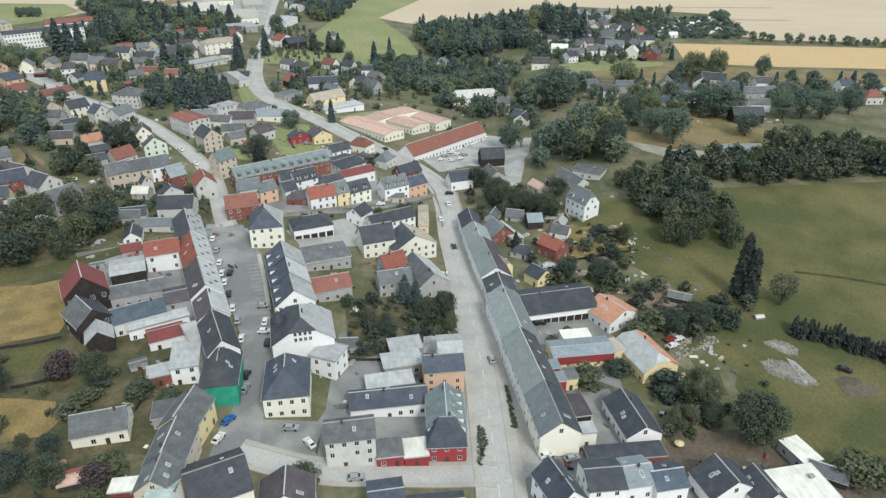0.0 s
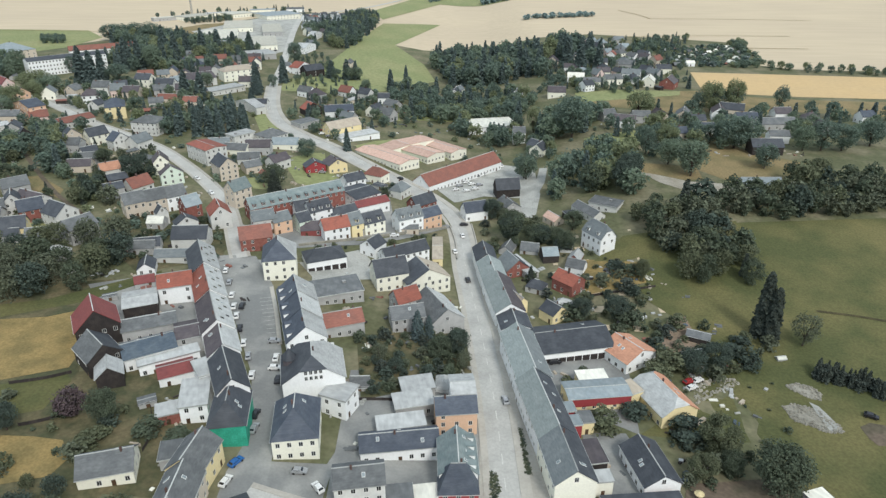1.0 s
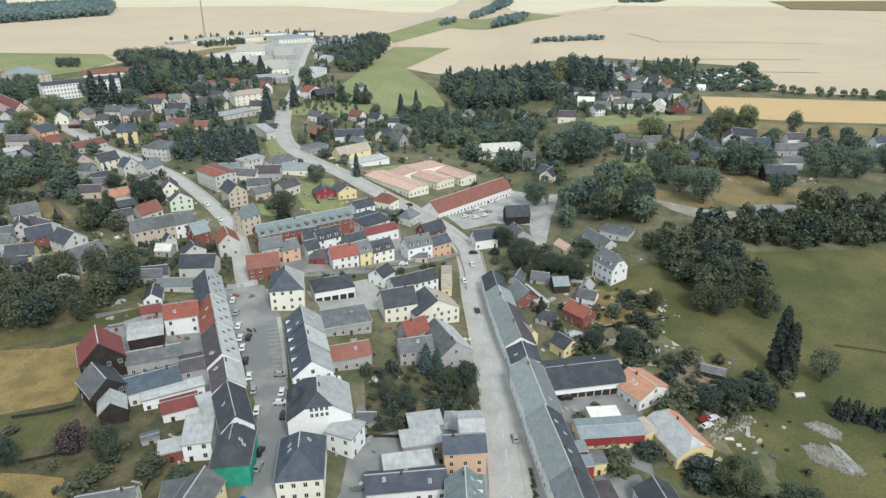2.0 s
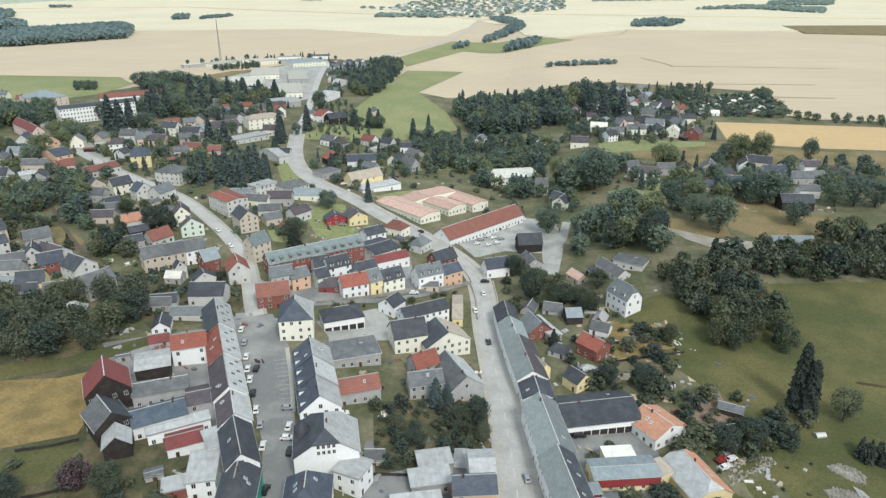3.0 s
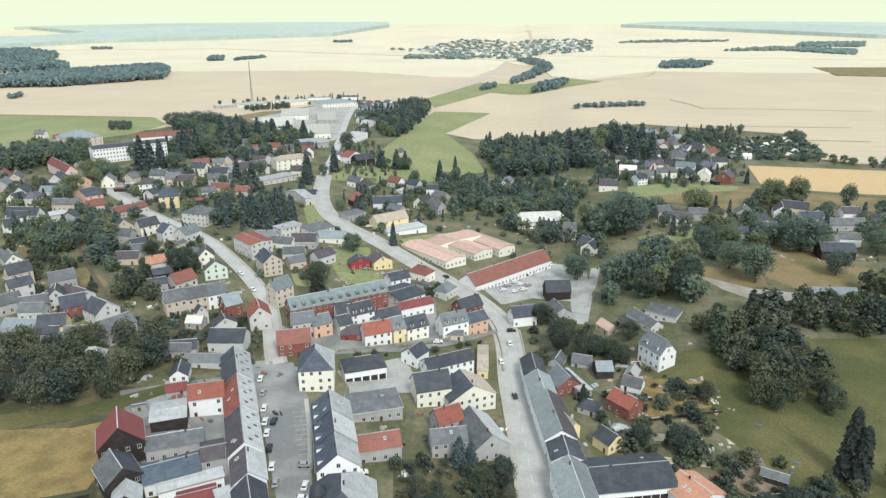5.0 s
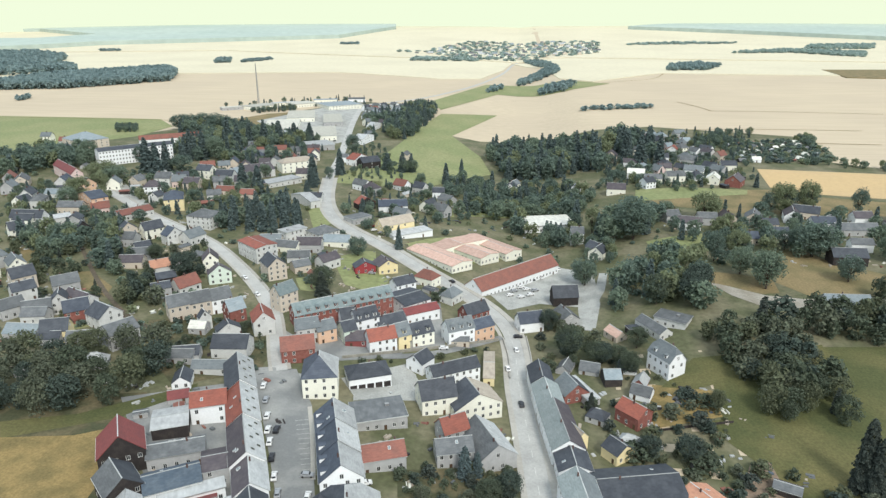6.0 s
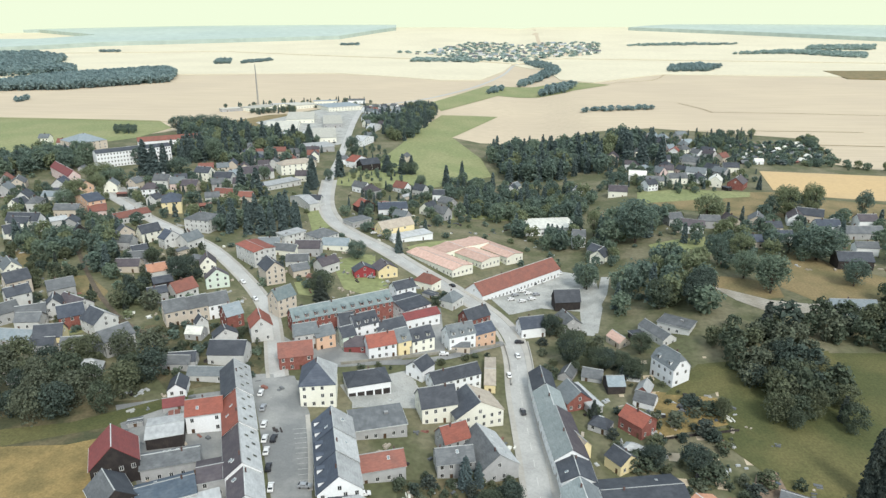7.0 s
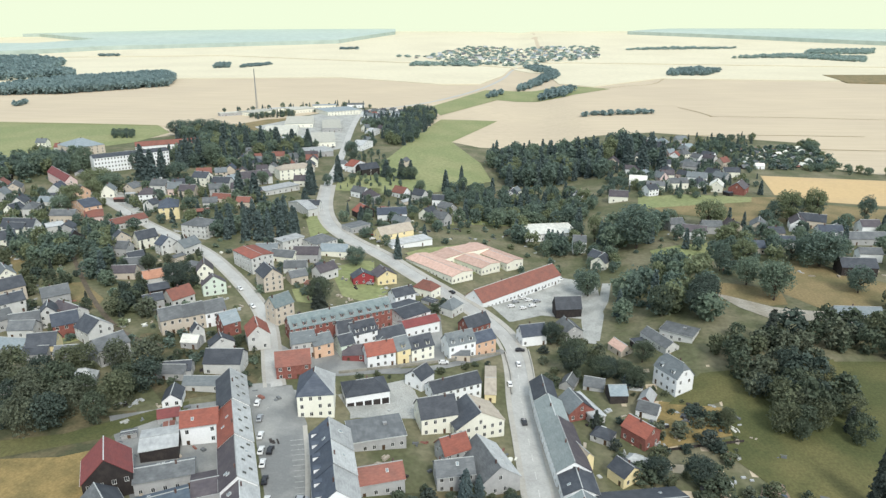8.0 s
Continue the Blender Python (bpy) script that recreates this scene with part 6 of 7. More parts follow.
house(102.4, 460.3, 20, 10, 8, 5, 3.0, "gable", FELT, FELT, CONCRETE)
house(124.2, 456.4, 0, 12, 8, 5, 3.0, "gable", FELT, FELT, CONCRETE)
house(197.3, 409.6, 0, 12, 7, 5, 2.7, "gable", FELT, FELT, WHITE)
house(199.8, 457.6, 40, 8, 7, 5, 2.7, "gable", SLATE, SLATE, TAN)
house(159.8, 430.9, 0, 11, 7, 4, 2.7, "gable", SLATEBLUE, SLATEBLUE, WHITE)
house(128.4, 613.8, 0, 12, 9, 5, 3.4, "gable", BROWNSLATE, BROWNSLATE, CREAM)
house(131.0, 582.7, 10, 15, 9, 5, 3.4, "gable", FELT, FELT, CREAM)
house(152.1, 605.9, -20, 16, 10, 5, 3.8, "gable", SLATEGREY, SLATEGREY, WHITE)
house(160.1, 576.4, 70, 13, 10, 5, 3.8, "gable", MEMBRANE, MEMBRANE, CREAM)
house(175.1, 569.4, 60, 15, 12, 5, 4.6, "gable", BROWNSLATE, BROWNSLATE, BRICK)
house(158.5, 651.4, -20, 14, 9, 5, 3.4, "gable", FELT, FELT, CONCRETE)
house(154.7, 703.0, 70, 10, 9, 5, 3.4, "gable", REDTILE, REDTILE, WHITE)
house(176.0, 749.2, 20, 12, 9, 5, 3.4, "gable", ZINCBLUE, ZINCBLUE, TAN)
house(187.5, 706.1, -40, 12, 9, 5, 3.4, "gable", SLATE, SLATE, WHITE)
house(187.0, 630.7, 0, 13, 9, 5, 3.4, "gable", SLATE, SLATE, CREAM)
house(135.6, 661.5, 0, 12, 9, 5, 3.4, "gable", SLATE, SLATE, WHITE)
house(100.8, 589.8, -10, 14, 9, 5, 3.4, "gable", MEMBRANE, MEMBRANE, WHITE)
house(110.9, 570.4, 0, 14, 8, 5, 3.0, "gable", FELT, FELT, CREAM)
house(103.2, 633.5, -15, 14, 8, 5, 3.0, "gable", BROWNSLATE, BROWNSLATE, WHITE)
house(181.4, 799.3, 10, 12, 9, 5, 3.4, "gable", SLATEGREY, SLATEGREY, CONCRETE)
house(223.4, 668.4, 0, 8, 6, 3, 2.3, "gable", MEMBRANE, MEMBRANE, WHITE)
house(-264.9, 494.7, 0, 12, 10, 7, 3.8, "gable", FELT, FELT, OFFWHITE)
house(-284.7, 490.1, 80, 9, 9, 5, 3.4, "gable", FELT, FELT, TAN)
house(-247.1, 526.7, -10, 13, 10, 7, 3.8, "gable", SLATE, SLATE, CREAM)
house(-247.1, 449.1, 80, 8, 8, 5, 3.0, "gable", SLATE, SLATE, OFFWHITE)
house(-319.3, 450.1, 0, 20, 8, 3, 3.0, "gable", ZINCBLUE, ZINCBLUE, OFFWHITE)
house(-294.4, 382.2, 0, 12, 8, 5, 3.0, "gable", SLATE, SLATE, CREAM)
house(-325.5, 420.6, 80, 9, 9, 5, 3.4, "gable", SLATE, SLATE, CREAM)
house(-367.8, 475.8, -60, 14, 10, 5, 3.8, "gable", FELT, FELT, TAN)
house(-286.0, 413.8, 5, 16, 8, 5, 3.0, "gable", FELT, FELT, TAN)
house(-241.2, 491.1, 0, 12, 10, 5, 3.8, "gable", BROWNSLATE, BROWNSLATE, TAN)
house(-228.6, 521.4, 0, 14, 10, 5, 3.8, "gable", SLATE, SLATE, OFFWHITE)
house(-224.1, 532.2, 60, 12, 10, 5, 3.8, "gable", ZINCBLUE, ZINCBLUE, OFFWHITE)
house(-207.3, 481.5, -5, 22, 8, 3.5, 3.0, "gable", RUSTTILE, RUSTTILE, TAN)
house(-190.1, 470.1, 0, 10, 8, 5, 3.0, "gable", RUSTTILE, RUSTTILE, TAN)
house(-116.9, 358.1, 10, 12, 8, 3.5, 3.0, "gable", FELT, FELT, OFFWHITE)
house(-116.4, 376.7, 5, 14, 9, 5, 3.4, "gable", BROWNSLATE, BROWNSLATE, CONCRETE)
house(-140.1, 379.1, 10, 12, 8, 4, 3.0, "gable", SLATEGREY, SLATEGREY, TAN)
house(-128.1, 372.9, -10, 14, 8, 3.5, 3.0, "gable", FELT, FELT, CREAM)
house(-103.9, 390.3, 0, 16, 9, 3.5, 3.4, "gable", ZINCBLUE, ZINCBLUE, CREAM)
house(-141.4, 476.0, 0, 8, 7, 5, 2.7, "gable", SLATE, SLATE, OFFWHITE)
house(-157.3, 617.7, 0, 8, 7, 5, 2.7, "gable", FELT, FELT, WHITE)
house(-50.3, 504.6, -40, 12, 9, 5, 3.4, "gable", FELT, FELT, CONCRETE)
house(-58.9, 524.5, 0, 9, 8, 5, 3.0, "gable", SLATE, SLATE, WHITE)
house(-196.3, 342.7, 20, 14, 8, 3.5, 3.0, "gable", FELT, FELT, CONCRETE)
house(-196.7, 330.2, 10, 12, 8, 3.5, 3.0, "gable", BROWNSLATE, BROWNSLATE, TAN)
house(-216.5, 360.9, 0, 10, 8, 5, 3.0, "gable", FELT, FELT, CONCRETE)
house(-157.7, 249.8, 10, 10, 6, 3, 2.3, "gable", SLATEGREY, SLATEGREY, CONCRETE)
house(-167.8, 248.3, 15, 16, 7, 3, 2.7, "gable", FELT, FELT, CONCRETE)
house(-195.1, 248.2, 0, 14, 8, 3, 3.0, "gable", ZINCBLUE, ZINCBLUE, CONCRETE)
house(-130.5, 266.2, 0, 7, 6, 3, 2.3, "gable", MEMBRANE, MEMBRANE, CONCRETE)
house(-125.0, 244.0, 15, 10, 7, 3, 2.7, "gable", SLATE, SLATE, CONCRETE)
house(-199.8, 261.6, 10, 10, 7, 4, 2.7, "gable", FELT, FELT, OFFWHITE)
house(-189.7, 271.6, -30, 10, 7, 4, 2.7, "gable", FELT, FELT, BRICK)
house(-181.9, 245.0, 10, 9, 6, 3, 2.3, "gable", SLATE, SLATE, CONCRETE)
house(-47.9, 276.4, 5, 12, 5, 3, 1.9, "gable", FELT, FELT, CONCRETE)
house(-64.5, 273.1, 10, 10, 8, 3, 3.0, "gable", BROWNSLATE, BROWNSLATE, DARKRED)
house(-55.3, 279.1, 80, 6, 7, 4, 2.3, "gable", FELT, FELT, CONCRETE)
house(-35.8, 258.8, 60, 8, 8, 5, 3.0, "gable", SLATE, SLATE, WHITE)
house(-22.0, 284.1, 5, 8, 4, 3, 1.5, "gable", FELT, FELT, TAN)
house(-277.0, 868.0, 16, 34.0, 72.0, 5, 0.3, "flat", CREAMSHEET, CREAMSHEET, CREAM)
house(-8.6, 265.1, 2, 4.3, 22.4, 3.5, 1, "gable", TANROOF, TANROOF, YELLOW)
house(-239.0, 721.3, 16, 28.8, 32.2, 6, 0.3, "flat", ZINC, ZINC, CONCRETE)

# ---- tall trees standing among the houses ----
def grow_clear(kind, x, y, height, radius):
    """A tall tree, with the ground round its foot kept free of later houses."""
    kind(x, y, height, radius)
    BLOCKS.append((x, y, radius * 0.6))


grow_clear(leafy, -379.4, 744.9, 19, 12.0)
grow_clear(leafy, -365.5, 746.5, 19, 13.2)
grow_clear(leafy, -357.3, 761.4, 19, 12.1)
grow_clear(leafy, -325.0, 725.6, 24.6, 11.5)
grow_clear(spruce, -286.9, 661.9, 29.0, 6.7)
grow_clear(spruce, -261.6, 626.1, 29.0, 7.1)
grow_clear(spruce, -262.1, 655.8, 26.3, 6.1)
grow_clear(spruce, -251.7, 668.5, 26.6, 7.4)
grow_clear(spruce, -240.9, 681.6, 24.7, 7.5)
grow_clear(spruce, -233.2, 706.2, 19.4, 6.9)
grow_clear(spruce, -217.6, 709.8, 19.4, 6.9)
grow_clear(spruce, -302.0, 535.4, 29.0, 7.9)
grow_clear(spruce, -283.2, 516.6, 29.0, 7.9)
grow_clear(spruce, -286.1, 537.7, 26.6, 6.4)
grow_clear(leafy, -274.5, 539.4, 16, 10.5)
grow_clear(leafy, -319.2, 498.5, 17, 13.8)
grow_clear(leafy, -304.8, 493.7, 15, 11.8)
grow_clear(leafy, -372.3, 566.4, 21.1, 8.8)
grow_clear(spruce, -199.9, 485.9, 23.1, 6.8)
grow_clear(spruce, -189.4, 488.1, 21.7, 6.7)
grow_clear(spruce, -159.5, 527.4, 24.9, 6.7)
grow_clear(spruce, -148.0, 567.2, 22.7, 5.8)
grow_clear(leafy, -154.7, 642.5, 23.9, 8.4)
grow_clear(spruce, -113.2, 598.2, 16.0, 6.0)
grow_clear(spruce, -99.4, 596.9, 18.1, 6.0)
grow_clear(spruce, -92.1, 600.0, 16.7, 5.3)
grow_clear(leafy, -75.9, 546.0, 13.8, 4.8)
grow_clear(spruce, -57.9, 568.5, 18.6, 4.7)
grow_clear(spruce, -46.5, 589.1, 19.2, 3.8)
grow_clear(leafy, -88.3, 375.7, 12.4, 6.4)
grow_clear(spruce, -67.7, 393.8, 14.8, 3.3)
grow_clear(leafy, -93.0, 320.1, 14.3, 7.3)
grow_clear(spruce, -296.9, 601.9, 26.7, 6.6)
grow_clear(spruce, -282.0, 595.3, 27.1, 6.5)
grow_clear(leafy, -270.8, 597.1, 22.9, 9.5)
grow_clear(leafy, -188.9, 339.4, 10.0, 5.1)
grow_clear(leafy, -202.6, 538.2, 12.2, 6.0)
grow_clear(leafy, -190.5, 443.5, 10.4, 5.1)
grow_clear(leafy, -296.2, 437.4, 19.9, 9.3)
grow_clear(leafy, -294.7, 422.5, 16.2, 7.5)
grow_clear(leafy, 73.4, 428.1, 29.0, 14.1)
grow_clear(leafy, 181.7, 486.0, 23.5, 9.4)
grow_clear(leafy, 198.2, 486.6, 25.1, 8.0)
grow_clear(leafy, 166.1, 396.0, 22.4, 14.0)
grow_clear(leafy, 109.6, 383.0, 19.1, 5.2)
grow_clear(leafy, 125.0, 394.7, 15.8, 7.4)
grow_clear(leafy, 123.9, 343.9, 21.7, 9.2)
grow_clear(leafy, 37.7, 366.5, 15.7, 7.9)
grow_clear(leafy, 88.4, 333.0, 17.9, 7.9)
grow_clear(leafy, 204.8, 391.9, 16.8, 7.8)
grow_clear(leafy, 216.1, 392.3, 20.5, 9.5)
grow_clear(leafy, 228.5, 392.6, 17.9, 9.4)
grow_clear(leafy, 250.5, 402.5, 18.0, 8.4)
grow_clear(spruce, 103.1, 665.6, 29.0, 7.8)
grow_clear(spruce, 111.0, 634.3, 29.0, 8.6)
grow_clear(spruce, 130.7, 645.9, 29.0, 6.9)
grow_clear(spruce, 41.1, 459.1, 23.9, 5.4)
grow_clear(leafy, 51.5, 453.0, 20.2, 5.9)
grow_clear(leafy, 100.4, 468.3, 12.7, 6.5)
grow_clear(leafy, 168.4, 357.6, 15.2, 7.1)
grow_clear(leafy, 186.0, 334.2, 14.7, 6.9)

# ---- quarters of small houses ----
settlement([(-395, 494), (-320, 479), (-276, 557), (-240, 590), (-192, 516), (-200, 460), (-222, 423), (-252, 381), (-291, 363)], 15.5, 20, 5, ROOFS_TOWN, WALLS_TOWN, odds=0.68, joined=True)
settlement([(-303, 319), (-256, 327), (-218, 303), (-175, 274), (-150, 266), (-144, 243), (-188, 232), (-217, 227)], 14, -40, 6, ROOFS_TOWN, WALLS_TOWN, 4.5, 6.5)
settlement([(-132, 508), (-105, 546), (-63, 536), (-44, 474), (-74, 421), (-89, 406)], 17, -30, 7, ROOFS_PALE, WALLS_TOWN, odds=0.4, joined=True)
settlement([(122, 789), (176, 812), (198, 731), (184, 564), (99, 547), (93, 630)], 17, 35, 8, ROOFS_PALE, WALLS_TOWN, odds=0.62, joined=True)
settlement([(100, 469), (146, 481), (240, 477), (308, 459), (285, 425), (216, 428), (158, 415), (113, 423)], 20, 10, 9, ROOFS_TOWN, WALLS_TOWN, odds=0.6, joined=True)
settlement([(-161, 385), (-117, 397), (-91, 349), (-109, 328), (-135, 362)], 14, -30, 10, ROOFS_PALE, WALLS_TOWN, 3.5, 5, joined=True)
settlement([(-270, 665), (-197, 669), (-158, 536), (-205, 504), (-236, 545)], 16, 10, 11, ROOFS_TOWN, WALLS_TOWN, 4.5, 6.5, joined=True)
settlement([(-224, 991), (-178, 1008), (-157, 984), (-156, 808), (-152, 727), (-169, 745)], 15, 60, 12, ROOFS_PALE, (WHITE, WHITE, CREAM), joined=True)
settlement([(-233, 379), (-195, 393), (-140, 320), (-133, 305), (-160, 289), (-207, 336)], 17, -25, 13, ROOFS_PALE, WALLS_TOWN, 3.5, 5.5, 0.55, joined=True)
settlement([(-392, 2579), (-225, 3204), (332, 3179), (286, 2535), (-122, 2264)], 48, 10, 14, (FELT, ZINC, ZINCBLUE), (CREAM, CREAM, TAN), 4, 6, 0.65, 1.5, joined=True)
settlement([(216, 768), (309, 776), (288, 672), (205, 664)], 16, 25, 15, (ZINC, FELT, MEMBRANE), (WHITE, TAN, DARKWOOD), 2.4, 2.6, 0.8, 0.55, joined=True)
settlement([(-156, 272), (-114, 285), (-96, 261), (-96, 239), (-121, 229), (-143, 250)], 15, 20, 17, ROOFS_TOWN, WALLS_TOWN, 3.5, 5)
settlement([(-194, 240), (-143, 250), (-118, 215), (-167, 206)], 26, 20, 18, (ZINC, FELT), (CONCRETE, TAN), 2.5, 3, 0.5, 0.8)
settlement([(22, 276), (55, 271), (50, 227), (29, 214), (22, 242)], 11, -20, 19, (FELT, ZINC, SLATE, RUSTTILE), (CONCRETE, WHITE, BRICK), 2.8, 3.6, 0.7, 0.7)
settlement([(-33, 175), (9, 178), (11, 152), (-29, 148)], 9, 5, 20, (FELT, ZINC), (CONCRETE, WHITE), 2.8, 3.6, 0.8, 0.6)
settlement([(-134, 217), (-88, 244), (-62, 162), (-74, 140), (-96, 158)], 9, 25, 21, (FELT, ZINC, SLATE, DARKRED), (CONCRETE, WHITE), 3, 4.5, 0.85, 0.7)
settlement([(-84, 139), (-70, 142), (-47, 108), (-69, 94)], 11, 25, 22, (FELT, ZINC, SLATE), (CONCRETE, WHITE, CREAM), 3, 5, 0.8, 0.8)
settlement([(-63, 342), (-36, 364), (-22, 329), (-48, 306)], 12, -35, 31, ROOFS_TOWN, WALLS_TOWN, 4, 6, 0.8, 0.9)
settlement([(-529, 687), (-395, 665), (-301, 576), (-333, 504), (-395, 494)], 24, 10, 32, ROOFS_TOWN, WALLS_TOWN, 4, 6, 0.35, joined=True)

# ---- single landmarks ----
def turret(house_top, u, v, radius, height):
    """A small eight-sided stair tower with a pointed slate roof, built onto a house."""
    ring = lambda r, z: [(u + r * math.cos(i * math.pi / 4 + 0.39), v + r * math.sin(i * math.pi / 4 + 0.39), z) for i in range(8)]
    verts = ring(radius, -1) + ring(radius, height)
    mesh_object("turret", verts, [(i, (i + 1) % 8, (i + 1) % 8 + 8, i + 8) for i in range(8)] + [tuple(range(8, 16))], BROWNSLATE, house_top)
    verts = ring(radius + 0.35, height - 0.1) + [(u, v, height + 3.2)]
    mesh_object("turret_roof", verts, [(i, (i + 1) % 8, 8) for i in range(8)] + [tuple(range(7, -1, -1))], SLATE, house_top)


turret(HALL, 1.5, 6.5, 2.0, 12.0)


def gable_windows(house_top, x, spread, low, count):
    """Two rows of narrow windows high in a gable wall."""
    for r in range(2):
        for c in range(count):
            w = new("window", WIN[0])
            w.parent = house_top
            w.matrix_basis = pose(x, spread * ((c + 0.5) / count - 0.5), low + r * 1.9, 0, 0, -90) @ Matrix.Diagonal((0.8, 1, 0.85, 1))
            p = new("pane", WIN[1])
            p.parent = w


gable_windows(HALL, -7.24, 5.6, 9.2, 4)
mesh_object("red_cladding", *boxes((-9.3, 9.62, -4.27, -4.2, 1.95, 4.75)), REDPAINT, STABLE)
for u in (-7.5, -4.5, 3.5, 7.0):
    w = new("window", WIN[0])
    w.parent = STABLE
    w.matrix_basis = pose(u, -4.24, 0.75) @ Matrix.Diagonal((1, 1, 0.62, 1))


def lattice_mast(x, y, height, base):
    """A tall thin radio mast of steel lattice."""
    verts, faces = [], []

    def bar(p, q, r):
        p, q = Vector(p), Vector(q)
        a = (q - p).orthogonal().normalized() * r
        b = (q - p).normalized().cross(a)
        k = len(verts)
        for c in (p, q):
            verts.extend(tuple(c + a * math.cos(t * 2.094) + b * math.sin(t * 2.094)) for t in range(3))
        faces.extend((k + i, k + (i + 1) % 3, k + 3 + (i + 1) % 3, k + 3 + i) for i in range(3))
    foot = lambda i, z: (base * (1 - 0.8 * z / height) * math.cos(i * 2.094), base * (1 - 0.8 * z / height) * math.sin(i * 2.094), z)
    n = 16
    for k in range(n):
        z0, z1 = height * k / n, height * (k + 1) / n
        for i in range(3):
            bar(foot(i, z0), foot(i, z1), 0.28)
            bar(foot(i, z0), foot(i + 1, z1), 0.16)
            bar(foot(i, z1), foot(i + 1, z1), 0.16)
    ob = mesh_object("radio_mast", verts, faces, STEEL)
    ob.location = (x, y, land(x, y) - 0.3)
    return tagged(ob, "tall thin steel lattice radio mast standing in the grain", "radio mast")


lattice_mast(-385, 1001, 58, 1.6)


# ---- cars ----
car(-89.4, 230.0, 100, CAR_WHITE)
car(-81.5, 212.0, 100, CAR_WHITE)
car(-75.8, 205.3, 95, CAR_BLACK)
car(-78.5, 204.5, 100, CAR_WHITE)
car(-68.7, 182.9, 105, CAR_WHITE)
car(-65.3, 176.1, 105, CAR_SILVER)
car(-61.5, 166.7, 100, CAR_WHITE)
car(-56.7, 176.7, 95, CAR_WHITE)
car(-53.4, 165.8, 95, CAR_BLACK)
car(-55.6, 149.6, 85, CAR_BLACK)
car(-54.4, 143.9, 85, CAR_SILVER)
car(-55.4, 131.1, 60, CAR_BLUE)
car(-55.9, 124.5, 75, CAR_WHITE)
car(-39.2, 130.1, 0, CAR_SILVER)
car(-33.6, 125.3, 130, CAR_WHITE)
car(4.5, 242.6, 100, CAR_BLACK)
car(-1.0, 268.8, 100, CAR_WHITE)
car(2.4, 286.1, 100, CAR_WHITE)
car(-20.8, 115.4, 10, CAR_SILVER)
car(26.7, 125.6, 20, CAR_WHITE)
car(33.0, 124.7, 20, CAR_SILVER)
car(-42.1, 186.0, 20, CAR_WHITE)
car(-4.2, 129.3, 90, CAR_RED)
car(32.7, 186.3, 10, CAR_BLACK)
# car model standing in for a small tractor in the meadow
car(126.6, 167.4, -30, CAR_BLACK)
car(75.5, 178.1, 30, CAR_WHITE)
car(78.6, 182.0, 30, CAR_WHITE)
car(75.4, 181.1, 30, CAR_RED)
car(-85.3, 221.2, 100, CAR_SILVER)
car(-75.8, 198.6, 103, CAR_WHITE)
car(-72.4, 191.2, 103, CAR_BLACK)
car(-59.5, 185.6, 5, CAR_SILVER)
car(-55.8, 171.4, 5, CAR_WHITE)
car(15.1, 165.8, 100, CAR_SILVER)
car(-1.2, 347.1, 30, CAR_WHITE)
car(0.8, 353.6, 30, CAR_SILVER)
car(4.6, 359.3, 30, CAR_WHITE)
car(7.6, 356.6, 30, CAR_WHITE)
car(4.6, 345.9, 30, CAR_WHITE)
car(9.5, 349.3, 30, CAR_WHITE)
car(11.9, 355.5, 30, CAR_SILVER)
car(2.3, 363.0, 120, CAR_BLACK)
car(6.2, 366.6, 120, CAR_SILVER)
car(10.8, 371.1, 120, CAR_BLACK)
car(15.5, 374.9, 120, CAR_WHITE)
car(24.1, 393.2, 100, CAR_WHITE)
car(26.1, 389.8, 100, CAR_WHITE)
car(3.1, 299.0, 5, CAR_BLACK)
car(-28.5, 277.5, 10, CAR_WHITE)
car(-74.8, 350.2, 0, CAR_SILVER)
car(-88.7, 423.4, 30, CAR_WHITE)
car(-83.6, 419.4, 30, CAR_SILVER)
car(-83.1, 431.4, 30, CAR_WHITE)
car(-77.0, 418.4, 30, CAR_WHITE)
car(-92.0, 430.6, 30, CAR_RED)
car(-134.9, 325.9, -40, CAR_WHITE)
car(-121.4, 307.5, -45, CAR_WHITE)
car(-191.6, 712.6, 75, CAR_BLACK)
car(-32.2, 353.4, 130, CAR_BLACK)
car(-122.1, 539.1, 10, CAR_WHITE)

# ---- trees, hedges and woods ----
spruce(108.6, 208.4, 26, 4.5, broad=True)
spruce(110.8, 205.0, 22, 4.0, broad=True)
leafy(121.5, 202.8, 14, 5.5, thin=True)
leafy(73.4, 148.7, 14, 6, fine=True)
leafy(84.1, 135.3, 17, 8.2, fine=True)
leafy(65.6, 138.6, 9, 4.5, fine=True)
leafy(74.7, 141.8, 8, 4, fine=True)
shrub(103.9, 123.3, 7, 6)
shrub(110.2, 122.9, 6, 5)
spruce(-13.2, 196.7, 12, 3.4, blue=True)
spruce(-9.4, 199.0, 9, 2.6, blue=True)
leafy(-24.5, 181.5, 7, 3.4, thin=True)
leafy(-19.0, 176.0, 6, 3.0)
leafy(-5.5, 186.1, 9.5, 4.6)
leafy(0.6, 189.8, 11, 4.6)
leafy(2.6, 181.8, 8, 3.2, thin=True)
shrub(-25.0, 165.7, 4)
shrub(-8.9, 176.1, 5)
shrub(-2.5, 177.4, 5)
leafy(-93.9, 142.4, 11.5, 4.6)
leafy(-103.0, 143.4, 9.5, 4.4, copper=True)
leafy(-116.4, 136.4, 9, 4)
leafy(-87.3, 106.2, 9.5, 4.6)
leafy(-95.5, 107.2, 9.5, 4.8)
leafy(-77.5, 107.1, 7.5, 3.8, copper=True)
shrub(-76.3, 111.5, 6, 4)
shrub(-80.8, 139.0, 4, 4)
shrub(-72.4, 136.5, 4, 4)
